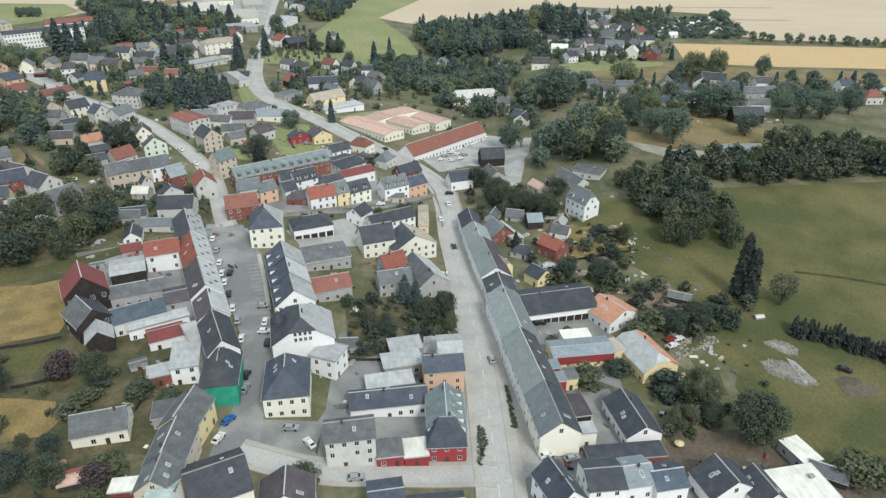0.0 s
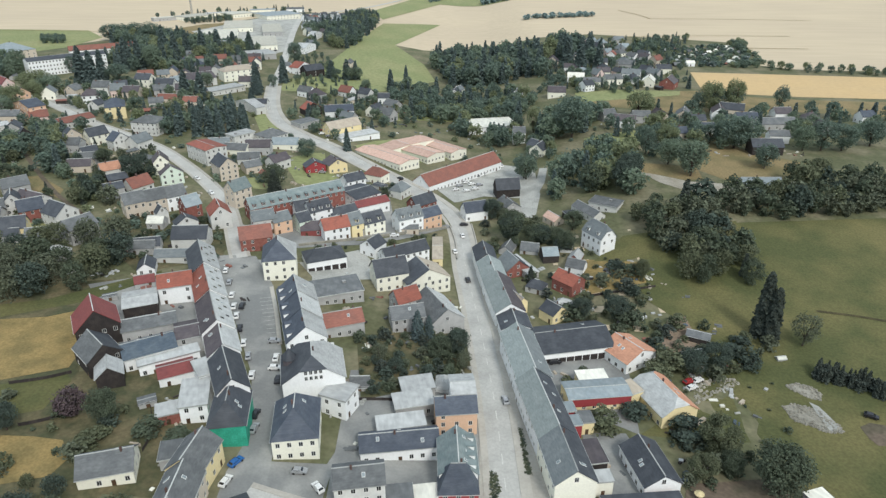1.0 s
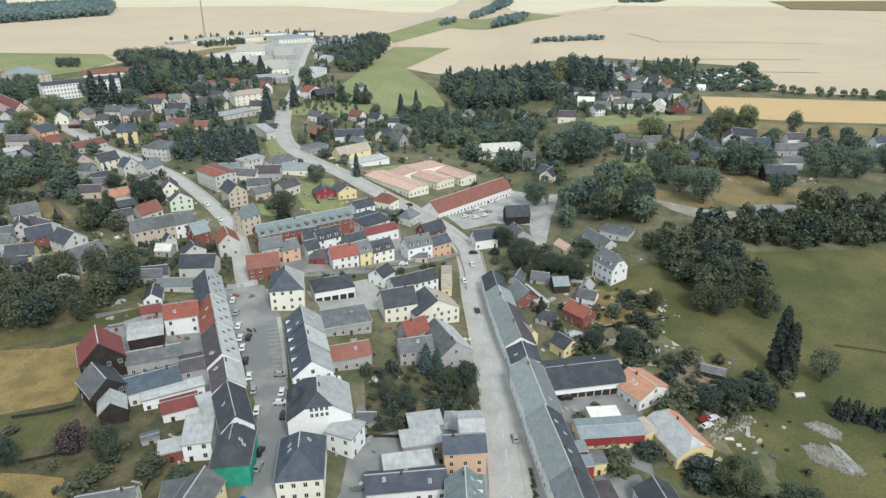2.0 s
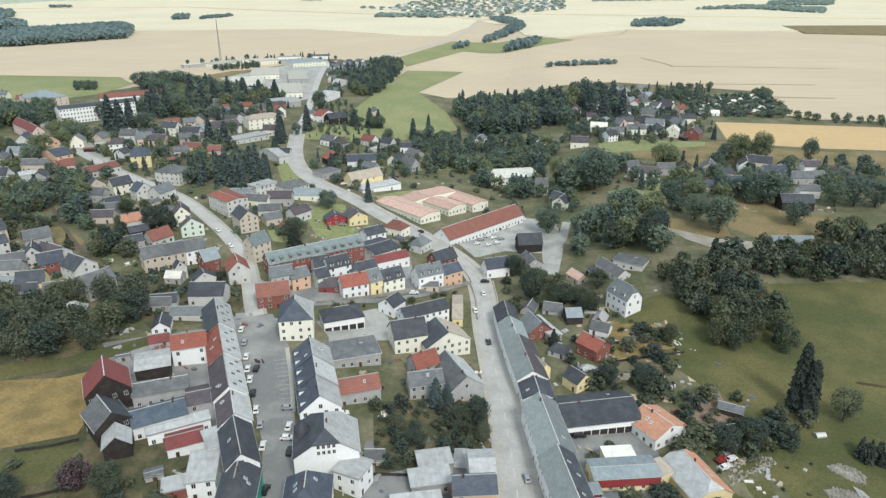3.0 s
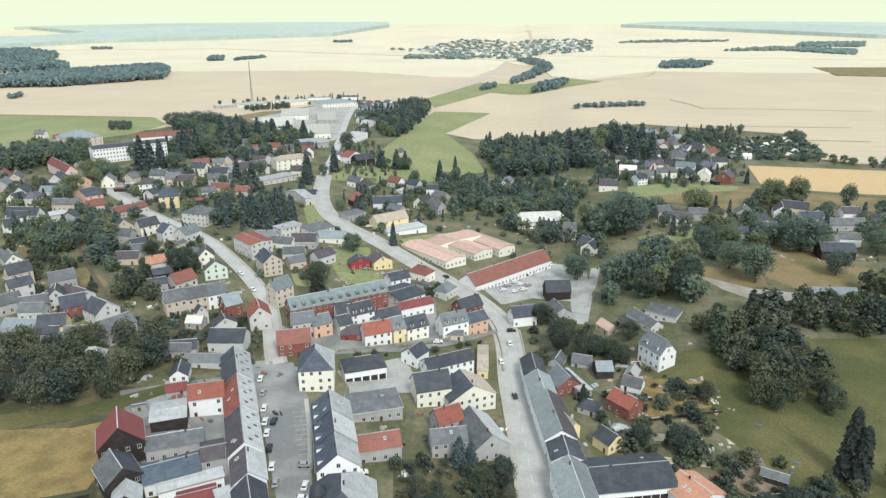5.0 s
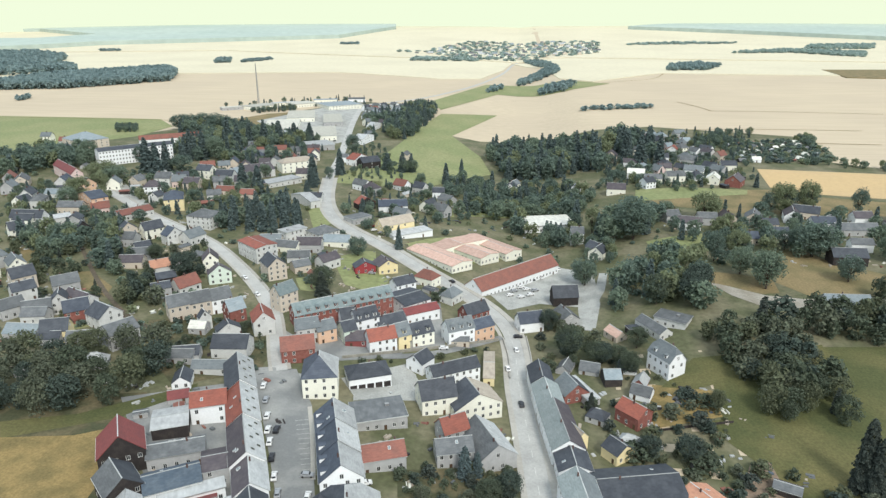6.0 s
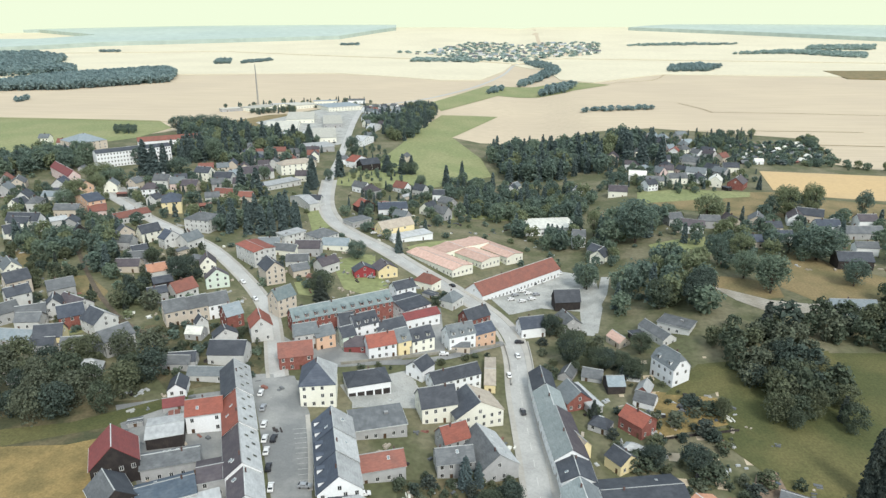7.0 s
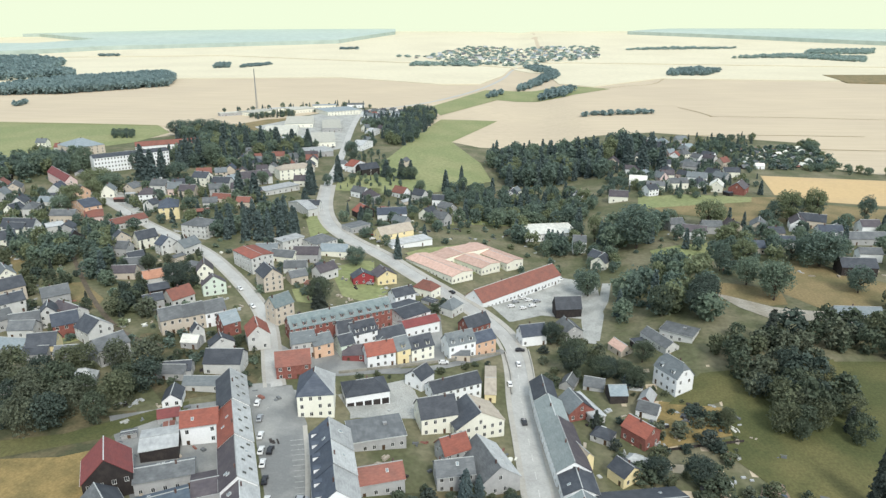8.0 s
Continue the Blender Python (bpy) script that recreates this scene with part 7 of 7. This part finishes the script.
shrub(-92.9, 133.3, 4, 4)
leafy(24.1, 280.9, 14.9, 6.2)
leafy(37.9, 277.7, 10.3, 5.6)
shrub(46.6, 269.9, 7, 4)
leafy(53.7, 288.9, 10.3, 5.6)
shrub(41.6, 214.7, 6, 5)
leafy(45.9, 214.9, 9.2, 4.5)
leafy(58.7, 215.3, 10.3, 5.6)
shrub(68.6, 231.1, 5)
shrub(62.2, 211.6, 6, 5)
shrub(64.1, 181.3, 6, 5)
shrub(70.3, 186.7, 7, 6)
leafy(77.9, 185.9, 10.3, 5.6)
leafy(86.8, 189.7, 10.3, 5.6)
shrub(97.5, 197.9, 6, 5)
shrub(98.7, 190.2, 6)
shrub(43.1, 155.9, 6, 5)
shrub(53.0, 162.3, 5, 4)
shrub(67.0, 153.5, 7, 6)
shrub(65.8, 250.8, 4, 4)
shrub(71.8, 245.6, 5, 4)
leafy(74.7, 243.2, 9.2, 3.4)
spruce(29.8, 242.1, 8, 2)
leafy(-32.2, 111.5, 6.9, 4.5)
leafy(-47.6, 105.8, 6.9, 4.5)
leafy(38.7, 364.4, 14.9, 6.7)
leafy(24.4, 282.4, 16.1, 7.3)
leafy(17.0, 307.7, 11.5, 5)
leafy(36.1, 278.1, 10.3, 6.2)
leafy(43.8, 277.6, 9.2, 5)
leafy(47.9, 268.7, 10.3, 5)
leafy(125.8, 465.1, 20.7, 11.2)
leafy(174.2, 487.5, 16.1, 6.7)
leafy(187.4, 491.7, 18.4, 9)
leafy(203.1, 496.1, 17.2, 6.7)
leafy(234.2, 492.2, 19.5, 6.2)
leafy(117.3, 363.3, 16.1, 7.8)
leafy(124.8, 349.0, 17.2, 7.8)
leafy(84.1, 324.1, 17.2, 7.8)
leafy(68.9, 328.8, 16.1, 7.8)
leafy(-161.8, 318.7, 16.1, 8.4)
spruce(-91.9, 315.5, 13, 5)
spruce(-68.2, 397.9, 9, 2.5)
leafy(-44.4, 584.4, 11.5, 3.4)
spruce(-103.4, 456.3, 12, 4)
leafy(-152.2, 548.2, 11.5, 4.5)
spruce(-156.2, 517.9, 14, 4)
spruce(-153.7, 492.5, 12, 4)
spruce(-148.6, 570.6, 14, 5)
leafy(-110.0, 596.6, 10.3, 4.5)
leafy(-97.2, 595.2, 12.6, 5.6)
leafy(-90.3, 598.3, 12.6, 5.6)
spruce(3.5, 530.7, 16, 4)
leafy(28.7, 564.4, 16.1, 6.7)
leafy(40.3, 456.7, 17.2, 5.6)
spruce(22.0, 458.5, 10, 3)
leafy(-282.4, 694.0, 13.8, 6.7)
leafy(155.3, 406.6, 13.8, 6.7)
leafy(167.1, 398.3, 16.1, 9)
leafy(169.8, 364.9, 6.9, 3.4)
spruce(190.5, 564.9, 12, 3)
leafy(-78.0, 547.7, 9.2, 4.5)
leafy(-303.5, 473.3, 14.9, 7.8)
leafy(-408.8, 533.5, 13.8, 7.8)
leafy(-328.8, 570.4, 16.1, 5.6)
spruce(-313.5, 561.4, 14, 4)
spruce(-302.1, 563.6, 13, 4)
wood([(-290, 368), (-256, 372), (-241, 394), (-208, 345), (-194, 308), (-224, 325), (-251, 328)], 9.4, 10, 16, 0.15, label="overgrown garden thicket of leafy trees")
wood([(-189, 295), (-182, 318), (-159, 289), (-166, 279)], 7, 8, 12, 0.05, label="overgrown thicket beside the terrace")
wood([(-184, 395), (-187, 418), (-159, 460), (-135, 433), (-130, 406), (-154, 393)], 8.3, 13, 20, 0.85, label="close group of dark spruces between houses")
wood([(-210, 494), (-197, 506), (-184, 476), (-199, 467)], 7.1, 11, 15, 0.8, label="close group of dark spruces between houses")
wood([(-351, 673), (-371, 750), (-310, 762), (-272, 714), (-220, 746), (-212, 680), (-254, 625), (-295, 565)], 10, 13, 20, 0.3, label="belt of leafy trees behind the apartment block")
wood([(-192, 862), (-130, 736), (-111, 788), (-115, 1004), (-146, 1020), (-170, 922)], 8.8, 12, 19, 0.6, label="dark mixed wood beside the road")
wood([(-479, 482), (-433, 541), (-413, 556), (-403, 596), (-378, 562), (-390, 525), (-408, 410)], 10.6, 13, 19, 0.2, label="belt of leafy trees behind the houses")
wood([(-462, 756), (-440, 759), (-416, 722), (-438, 715)], 6, 6, 9, 0.1, label="small clump of trees in the meadow")
wood([(-31, 716), (-11, 604), (44, 630), (77, 619), (90, 660), (79, 731), (29, 772)], 10, 17, 25, 0.4, label="tall mixed wood between the houses and the fields")
wood([(89, 695), (128, 656), (144, 726), (113, 765), (95, 744)], 10, 18, 27, 0.6, label="tall mixed wood between the houses and the fields")
wood([(-39, 469), (-21, 496), (-0, 454), (14, 429), (41, 428), (42, 479), (55, 515), (-5, 544), (-43, 516)], 9.4, 11, 17, 0.25, label="belt of garden trees")
wood([(53, 445), (69, 480), (96, 469), (93, 438), (63, 417)], 10.6, 14, 20, 0.1, label="broad grove of leafy trees")
wood([(46, 331), (56, 363), (80, 386), (100, 382), (99, 332), (86, 315), (63, 322)], 11.2, 14, 20, 0.05, label="broad grove of leafy trees beside the gravel lane")
wood([(84, 272), (90, 289), (101, 302), (132, 312), (162, 317), (239, 320), (224, 299), (124, 290), (117, 278), (128, 257), (99, 252), (86, 258)], 9.6, 11, 17, 0.03, label="belt of willows and leafy trees at the meadow edge")
wood([(118, 325), (164, 320), (215, 317), (225, 333), (173, 344), (136, 327)], 11.8, 13, 18, 0.0, label="row of leafy trees behind the track")
wood([(100, 469), (148, 485), (244, 484), (312, 466), (282, 420), (211, 417), (167, 398), (113, 367), (103, 383), (93, 421)], 13.6, 9, 15, 0.2, label="garden trees between the scattered houses")
wood([(215, 774), (317, 783), (301, 668), (204, 659)], 7, 3, 6, 0.1, low_growth="sparse", label="hedges and fruit trees of the allotment gardens", category="hedges")
wood([(194, 786), (233, 817), (227, 756), (192, 731)], 8, 7, 12, 0.3, label="trees at the allotment gardens")
wood([(299, 782), (321, 807), (313, 757), (286, 731)], 8, 9, 12, 0.0, label="trees at the allotment gardens")
wood([(263, 659), (332, 634), (447, 608), (456, 621), (339, 648), (268, 672)], 10, 7, 10, 0.0, label="avenue of round leafy trees along a lane")
wood([(162, 776), (195, 762), (179, 564), (102, 543), (100, 606)], 11, 5, 10, 0.3, label="garden trees of the settlement")
wood([(-388, 486), (-327, 496), (-270, 517), (-228, 547), (-185, 509), (-175, 403), (-219, 417), (-249, 376), (-287, 358)], 9.4, 5, 11, 0.3, label="garden trees and hedges between the houses")
wood([(-287, 358), (-233, 379), (-195, 398), (-151, 333), (-161, 295), (-186, 261), (-200, 248)], 9.8, 4, 9, 0.15, label="garden trees and hedges between the houses")
wood([(-116, 445), (-122, 539), (-68, 543), (-24, 483), (-68, 425), (-74, 401)], 10.5, 4, 10, 0.35, label="garden trees between the houses")
wood([(-161, 385), (-118, 397), (-104, 366), (-110, 345), (-124, 340)], 13, 3, 6, 0.3, low_growth=True, label="garden shrubs between the houses", category="shrubs")
wood([(-218, 962), (-201, 999), (-151, 734), (-165, 729)], 9, 6, 12, 0.5, label="trees along the main road")
wood([(-368, 925), (-317, 967), (-302, 921), (-353, 887)], 8, 6, 9, 0.2, label="hedge of trees beside the works")
wood([(-342, 1016), (-237, 1087), (-214, 1021), (-310, 968)], 16, 5, 9, 0.3, label="trees round the works")
wood([(-147, 269), (-118, 281), (-97, 265), (-97, 251), (-133, 243)], 13, 3, 7, 0.15, label="garden shrubs and small trees")
wood([(-193, 225), (-173, 235), (-164, 241), (-154, 248), (-133, 245), (-122, 221), (-130, 211), (-144, 200), (-171, 192)], 9.4, 12, 18, 0.05, label="dense copse of leafy trees behind the barns")
wood([(86, 263), (98, 280), (122, 276), (129, 252), (120, 238), (98, 236), (86, 242)], 9.4, 9, 16, 0.02, label="dense copse of leafy trees at the meadow")
wood([(-146, 148), (-111, 162), (-92, 164), (-79, 139), (-89, 125), (-121, 112)], 15, 3, 6, 0.05, low_growth=True, label="garden shrubs and fruit trees", category="shrubs")
wood([(-126, 119), (-85, 126), (-66, 106), (-69, 94), (-107, 91)], 13, 4, 9, 0.05, label="garden trees and shrubs")
wood([(-34, 199), (3, 206), (5, 178), (-28, 161)], 4.2, 1.5, 4.5, 0.1, low_growth=True, label="overgrown garden shrubs between the houses", category="shrubs")
wood([(26, 253), (76, 256), (72, 216), (32, 206)], 9, 2.5, 6, 0.1, low_growth=True, label="garden shrubs", category="shrubs")
wood([(73, 219), (111, 203), (100, 184), (79, 183), (68, 191)], 7, 2.5, 6, 0.05, low_growth=True, label="scrub and brambles beside the meadow", category="shrubs")
wood([(63, 156), (87, 158), (79, 138), (61, 135)], 7, 3, 6, 0.05, low_growth=True, label="scrub under the garden trees", category="shrubs")
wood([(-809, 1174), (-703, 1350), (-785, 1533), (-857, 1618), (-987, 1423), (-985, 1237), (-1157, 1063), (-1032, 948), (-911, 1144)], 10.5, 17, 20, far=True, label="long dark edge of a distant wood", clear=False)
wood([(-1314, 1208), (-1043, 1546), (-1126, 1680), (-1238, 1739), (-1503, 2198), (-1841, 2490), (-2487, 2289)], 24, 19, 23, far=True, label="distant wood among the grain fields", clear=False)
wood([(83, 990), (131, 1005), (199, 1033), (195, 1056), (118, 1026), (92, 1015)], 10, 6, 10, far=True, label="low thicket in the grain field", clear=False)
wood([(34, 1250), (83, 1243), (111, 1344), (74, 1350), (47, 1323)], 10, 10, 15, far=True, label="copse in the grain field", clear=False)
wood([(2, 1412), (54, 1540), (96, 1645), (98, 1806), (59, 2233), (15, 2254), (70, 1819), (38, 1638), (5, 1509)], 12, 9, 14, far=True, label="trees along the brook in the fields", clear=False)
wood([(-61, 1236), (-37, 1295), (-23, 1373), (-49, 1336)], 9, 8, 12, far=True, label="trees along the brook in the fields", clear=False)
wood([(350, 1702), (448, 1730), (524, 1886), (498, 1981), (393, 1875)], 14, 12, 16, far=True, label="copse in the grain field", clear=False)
wood([(747, 2589), (974, 2631), (1111, 2390), (1228, 2642), (1030, 2785), (906, 2720)], 18, 12, 16, far=True, mats=[HAZY_HILL_LEAF], label="distant wood among the grain fields", clear=False)
wood([(1105, 2849), (1343, 2827), (1458, 3074), (1188, 3036)], 20, 13, 17, far=True, mats=[HAZY_HILL_LEAF], label="distant wood among the grain fields", clear=False)
wood([(-487, 2634), (-411, 2709), (-118, 2200), (279, 2469), (364, 3248), (-230, 3272), (-413, 2576)], 48, 9, 14, far=True, mats=[HAZY_HILL_LEAF], label="trees of a distant village", clear=False)
wood([(-329, 2110), (-117, 2169), (-125, 2331), (-345, 2274)], 24, 8, 13, far=True, mats=[HAZY_HILL_LEAF], label="trees of a distant village", clear=False)
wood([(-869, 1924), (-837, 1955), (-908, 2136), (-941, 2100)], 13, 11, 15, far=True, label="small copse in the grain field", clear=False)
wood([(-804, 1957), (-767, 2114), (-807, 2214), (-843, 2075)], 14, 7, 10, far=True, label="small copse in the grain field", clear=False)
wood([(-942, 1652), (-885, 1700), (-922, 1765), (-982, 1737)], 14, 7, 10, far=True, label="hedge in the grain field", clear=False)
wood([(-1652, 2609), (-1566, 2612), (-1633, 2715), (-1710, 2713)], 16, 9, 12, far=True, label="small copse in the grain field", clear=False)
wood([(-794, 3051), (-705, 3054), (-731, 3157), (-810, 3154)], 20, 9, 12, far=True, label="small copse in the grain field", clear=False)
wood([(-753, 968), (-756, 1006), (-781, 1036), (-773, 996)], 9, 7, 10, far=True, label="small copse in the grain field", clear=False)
wood([(461, 3050), (922, 3125), (941, 3191), (707, 3220), (470, 3115)], 22, 8, 12, far=True, mats=[HAZY_HILL_LEAF], label="hedge in the grain fields", clear=False)
patch("far_forest", [(-746, 4229), (-896, 3446), (-1877, 2989), (-2089, 2626), (-3020, 2340), (-4078, 3168), (-2359, 3197), (-2235, 3514), (-2903, 3994), (-4856, 3780), (-6255, 4888), (-2528, 4888), (-862, 4888)], HAZY_FOREST, 20, "wooded hills at the horizon, coloured pale for haze", "forest")
patch("far_forest", [(632, 4214), (1227, 3704), (1635, 3336), (2396, 3037), (3832, 4888), (2383, 4888), (1613, 4888), (1067, 4888)], HAZY_FOREST, 20, "wooded hills at the horizon, coloured pale for haze", "forest")
wood([(117, 186), (130, 179), (142, 171), (156, 156), (161, 160), (145, 175), (132, 184), (120, 190)], 2.2, 5.5, 7.5, 1, mats=[NEEDLE], label="tall dark spruce hedge along the meadow", name="hedge", category="hedge")
wood([(118, 187), (131, 180), (142, 172), (156, 157), (160, 160), (144, 175), (132, 183), (120, 189)], 2.2, 4.0, 5.2, 0, low_growth=True, mats=[NEEDLE], label="dense lower growth of the dark hedge", name="hedge", category="hedge")
wood([(18.2, 154), (18.9, 154), (20.1, 136), (18.8, 136)], 0.5, 0.85, 1.05, 0, low_growth="sparse", label="low green planting strip beside the road", name="verge", category="planting", clear=False)
wood([(9.4, 137), (11.4, 137), (11.6, 130), (9.8, 122.5), (8.9, 123)], 0.6, 0.75, 0.95, 0, low_growth="sparse", label="low green planting strip beside the road", name="verge", category="planting", clear=False)
wood([(78, 294), (93, 306), (117, 308), (113, 291), (80, 285)], 8, 8, 12, 0.03, label="leafy trees in front of the gravel track")
wood([(-479, 482), (-459, 574), (-290, 555), (-249, 613), (-186, 631), (-127, 405), (-96, 261), (-121, 229), (-172, 212), (-207, 206)], 12, 1.5, 4.5, 0, low_growth="sparse", label="hedges and shrubs of the gardens between the houses", name="shrubbery", category="shrubs")
wood([(-139, 533), (-60, 547), (38, 528), (97, 513), (103, 383), (64, 331), (24, 320), (-3, 400), (-71, 448)], 17, 1.5, 4.5, 0, low_growth="sparse", label="hedges and shrubs of the gardens between the houses", name="shrubbery", category="shrubs")
wood([(-135, 362), (-108, 378), (-98, 330), (-104, 322)], 9, 2, 4, 0, low_growth="sparse", label="garden shrubs behind the brick row", name="shrubbery", category="shrubs")
wood([(-156, 641), (-161, 767), (-91, 572), (-141, 542)], 9, 3, 7, 0.2, label="trees round the houses by the road")
wood([(-294, 809), (-220, 746), (-176, 634), (-179, 607), (-254, 639)], 12, 7, 12, 0.3, label="trees round the works")
wood([(14, 319), (25, 326), (41, 292), (40, 269), (21, 268)], 9, 5, 9, 0.0, label="garden trees beside the bridge")
wood([(25, 282), (56, 276), (79, 247), (68, 195), (32, 172), (31, 215)], 6.5, 1.2, 3, 0, low_growth="sparse", label="garden shrubs and hedges", name="shrubbery", category="shrubs")
wood([(-146, 148), (-113, 159), (-89, 164), (-82, 139), (-84, 101), (-112, 99)], 13, 1.2, 3.5, 0, low_growth="sparse", label="garden shrubs and hedges", name="shrubbery", category="shrubs")
wood([(73, 231), (108, 209), (109, 172), (96, 137), (62, 130), (56, 168)], 11, 1, 2.5, 0, low_growth="sparse", label="scattered scrub beside the meadow", name="shrubbery", category="shrubs")
clutter([(-140, 221), (-84, 244), (-60, 162), (-58, 106), (-76, 105), (-85, 153)], 130, 3)
clutter([(-51, 240), (9, 253), (9, 122), (-30, 120)], 130, 4)
clutter([(21, 264), (79, 256), (107, 196), (91, 156), (59, 130), (32, 128)], 210, 5)
clutter([(17, 124), (110, 135), (101, 104), (15, 100)], 60, 6)
clutter([(-287, 358), (-161, 385), (-96, 261), (-118, 222), (-167, 206)], 250, 7)
clutter([(-161, 385), (-74, 423), (-30, 326), (-96, 261)], 160, 8)
clutter([(-134, 516), (-51, 551), (31, 425), (-10, 397), (-92, 405)], 130, 9)
clutter([(-395, 494), (-179, 607), (-120, 407), (-287, 358)], 250, 10)
clutter([(93, 469), (244, 484), (199, 376), (103, 383)], 150, 11)
fence([(-126.8, 154.6), (-118.8, 157.5), (-112.8, 161.5)])
fence([(-114.3, 138.1), (-109.5, 140.2), (-104.2, 144.3)])
fence([(-86.4, 153.2), (-79.6, 139.1), (-79.6, 132.4)])
fence([(-28.7, 160.9), (-16.1, 162.9)])
fence([(48.3, 229.6), (62.4, 233.4), (78.9, 236.7)])
YELLOW_SPOT = [(62.5, 131.2), (62.6, 131.2)]
parasol(*YELLOW_SPOT[0], PLASTIC_YELLOW, "yellow garden parasol standing on bare earth")
wood([(-270, 590), (-225, 650), (-190, 650), (-203, 590), (-232, 566)], 9, 10, 16, 0.4, label="dark mixed trees behind the tan school")
wood([(-228, 745), (-212, 752), (-205, 690), (-222, 680)], 9, 8, 13, 0.5, label="trees before the works")
wood([(-400, 905), (-300, 1000), (-240, 1040), (-225, 1075), (-310, 1060), (-420, 950)], 15, 6, 12, 0.4, label="trees round the flat halls of the works")
wood([(-446, 540), (-436, 600), (-412, 600), (-352, 560), (-366, 535), (-410, 540)], 11, 14, 20, 0.1, label="broad leafy trees at the edge of the meadow")
parasol(-87.8, 112.0, ORANGETILE, "faded orange garden parasol standing on the lawn")
wood([(-156, 272), (-114, 283), (-98, 262), (-97, 240), (-122, 226), (-146, 248)], 5.2, 1.2, 3.6, 0, low_growth="sparse", label="dark overgrown garden shrubs behind the row", name="shrubbery", category="shrubs")
wood([(126, 287), (215, 297), (345, 291), (350, 307), (215, 309), (130, 300)], 9.5, 9, 15, 0.0, label="dense row of leafy trees along the meadow edge")
wood([(-63, 575), (-25, 589), (41, 584), (66, 540), (55, 511), (-5, 537), (-52, 519)], 10, 9, 15, 0.25, label="garden trees below the tall wood")
wood([(43, 444), (63, 428), (56, 387), (41, 393)], 9, 8, 13, 0.1, label="trees beside the gravel lane")
wood([(87, 656), (123, 656), (109, 557), (66, 562)], 10, 6, 12, 0.3, label="trees round the villas below the wood")
wood([(-136, 460), (-123, 471), (-94, 416), (-105, 401)], 11, 4, 8, 0.2, label="garden trees beside the road")
wood([(-62, 354), (-34, 338), (-35, 324), (-60, 329)], 9, 3, 6, 0.1, low_growth=True, label="garden shrubs behind the row houses", category="shrubs")
wood([(-7, 287), (13, 307), (22, 292), (21, 268), (10, 267)], 8, 3, 6, 0.05, low_growth=True, label="shrubs beside the brook", category="shrubs")
wood([(-66, 254), (-42, 266), (-7, 287), (-6, 283), (-41, 263), (-66, 251)], 5, 1.5, 3.5, 0, low_growth="sparse", label="scrub along the brook wall", name="shrubbery", category="shrubs")
rubble([(102, 172), (106, 173), (109, 172), (112, 170), (113, 166), (115, 164), (115, 161), (112, 160), (109, 161), (107, 163), (103, 165), (102, 168)], 420, "broken pale stones strewn round the drained pond")
rubble([(107, 182), (111, 183), (115, 181), (117, 178), (115, 175), (112, 176), (109, 179)], 260, "broken pale stones on the bank in the meadow")
rubble([(76, 179), (82, 183), (91, 185), (92, 182), (83, 177), (75, 171)], 240, "grey rubble and stones along the scrub")
wood([(104, 814), (274, 848), (196, 577), (141, 544), (78, 547)], 13, 5, 10, 0.35, label="garden trees between the far houses")
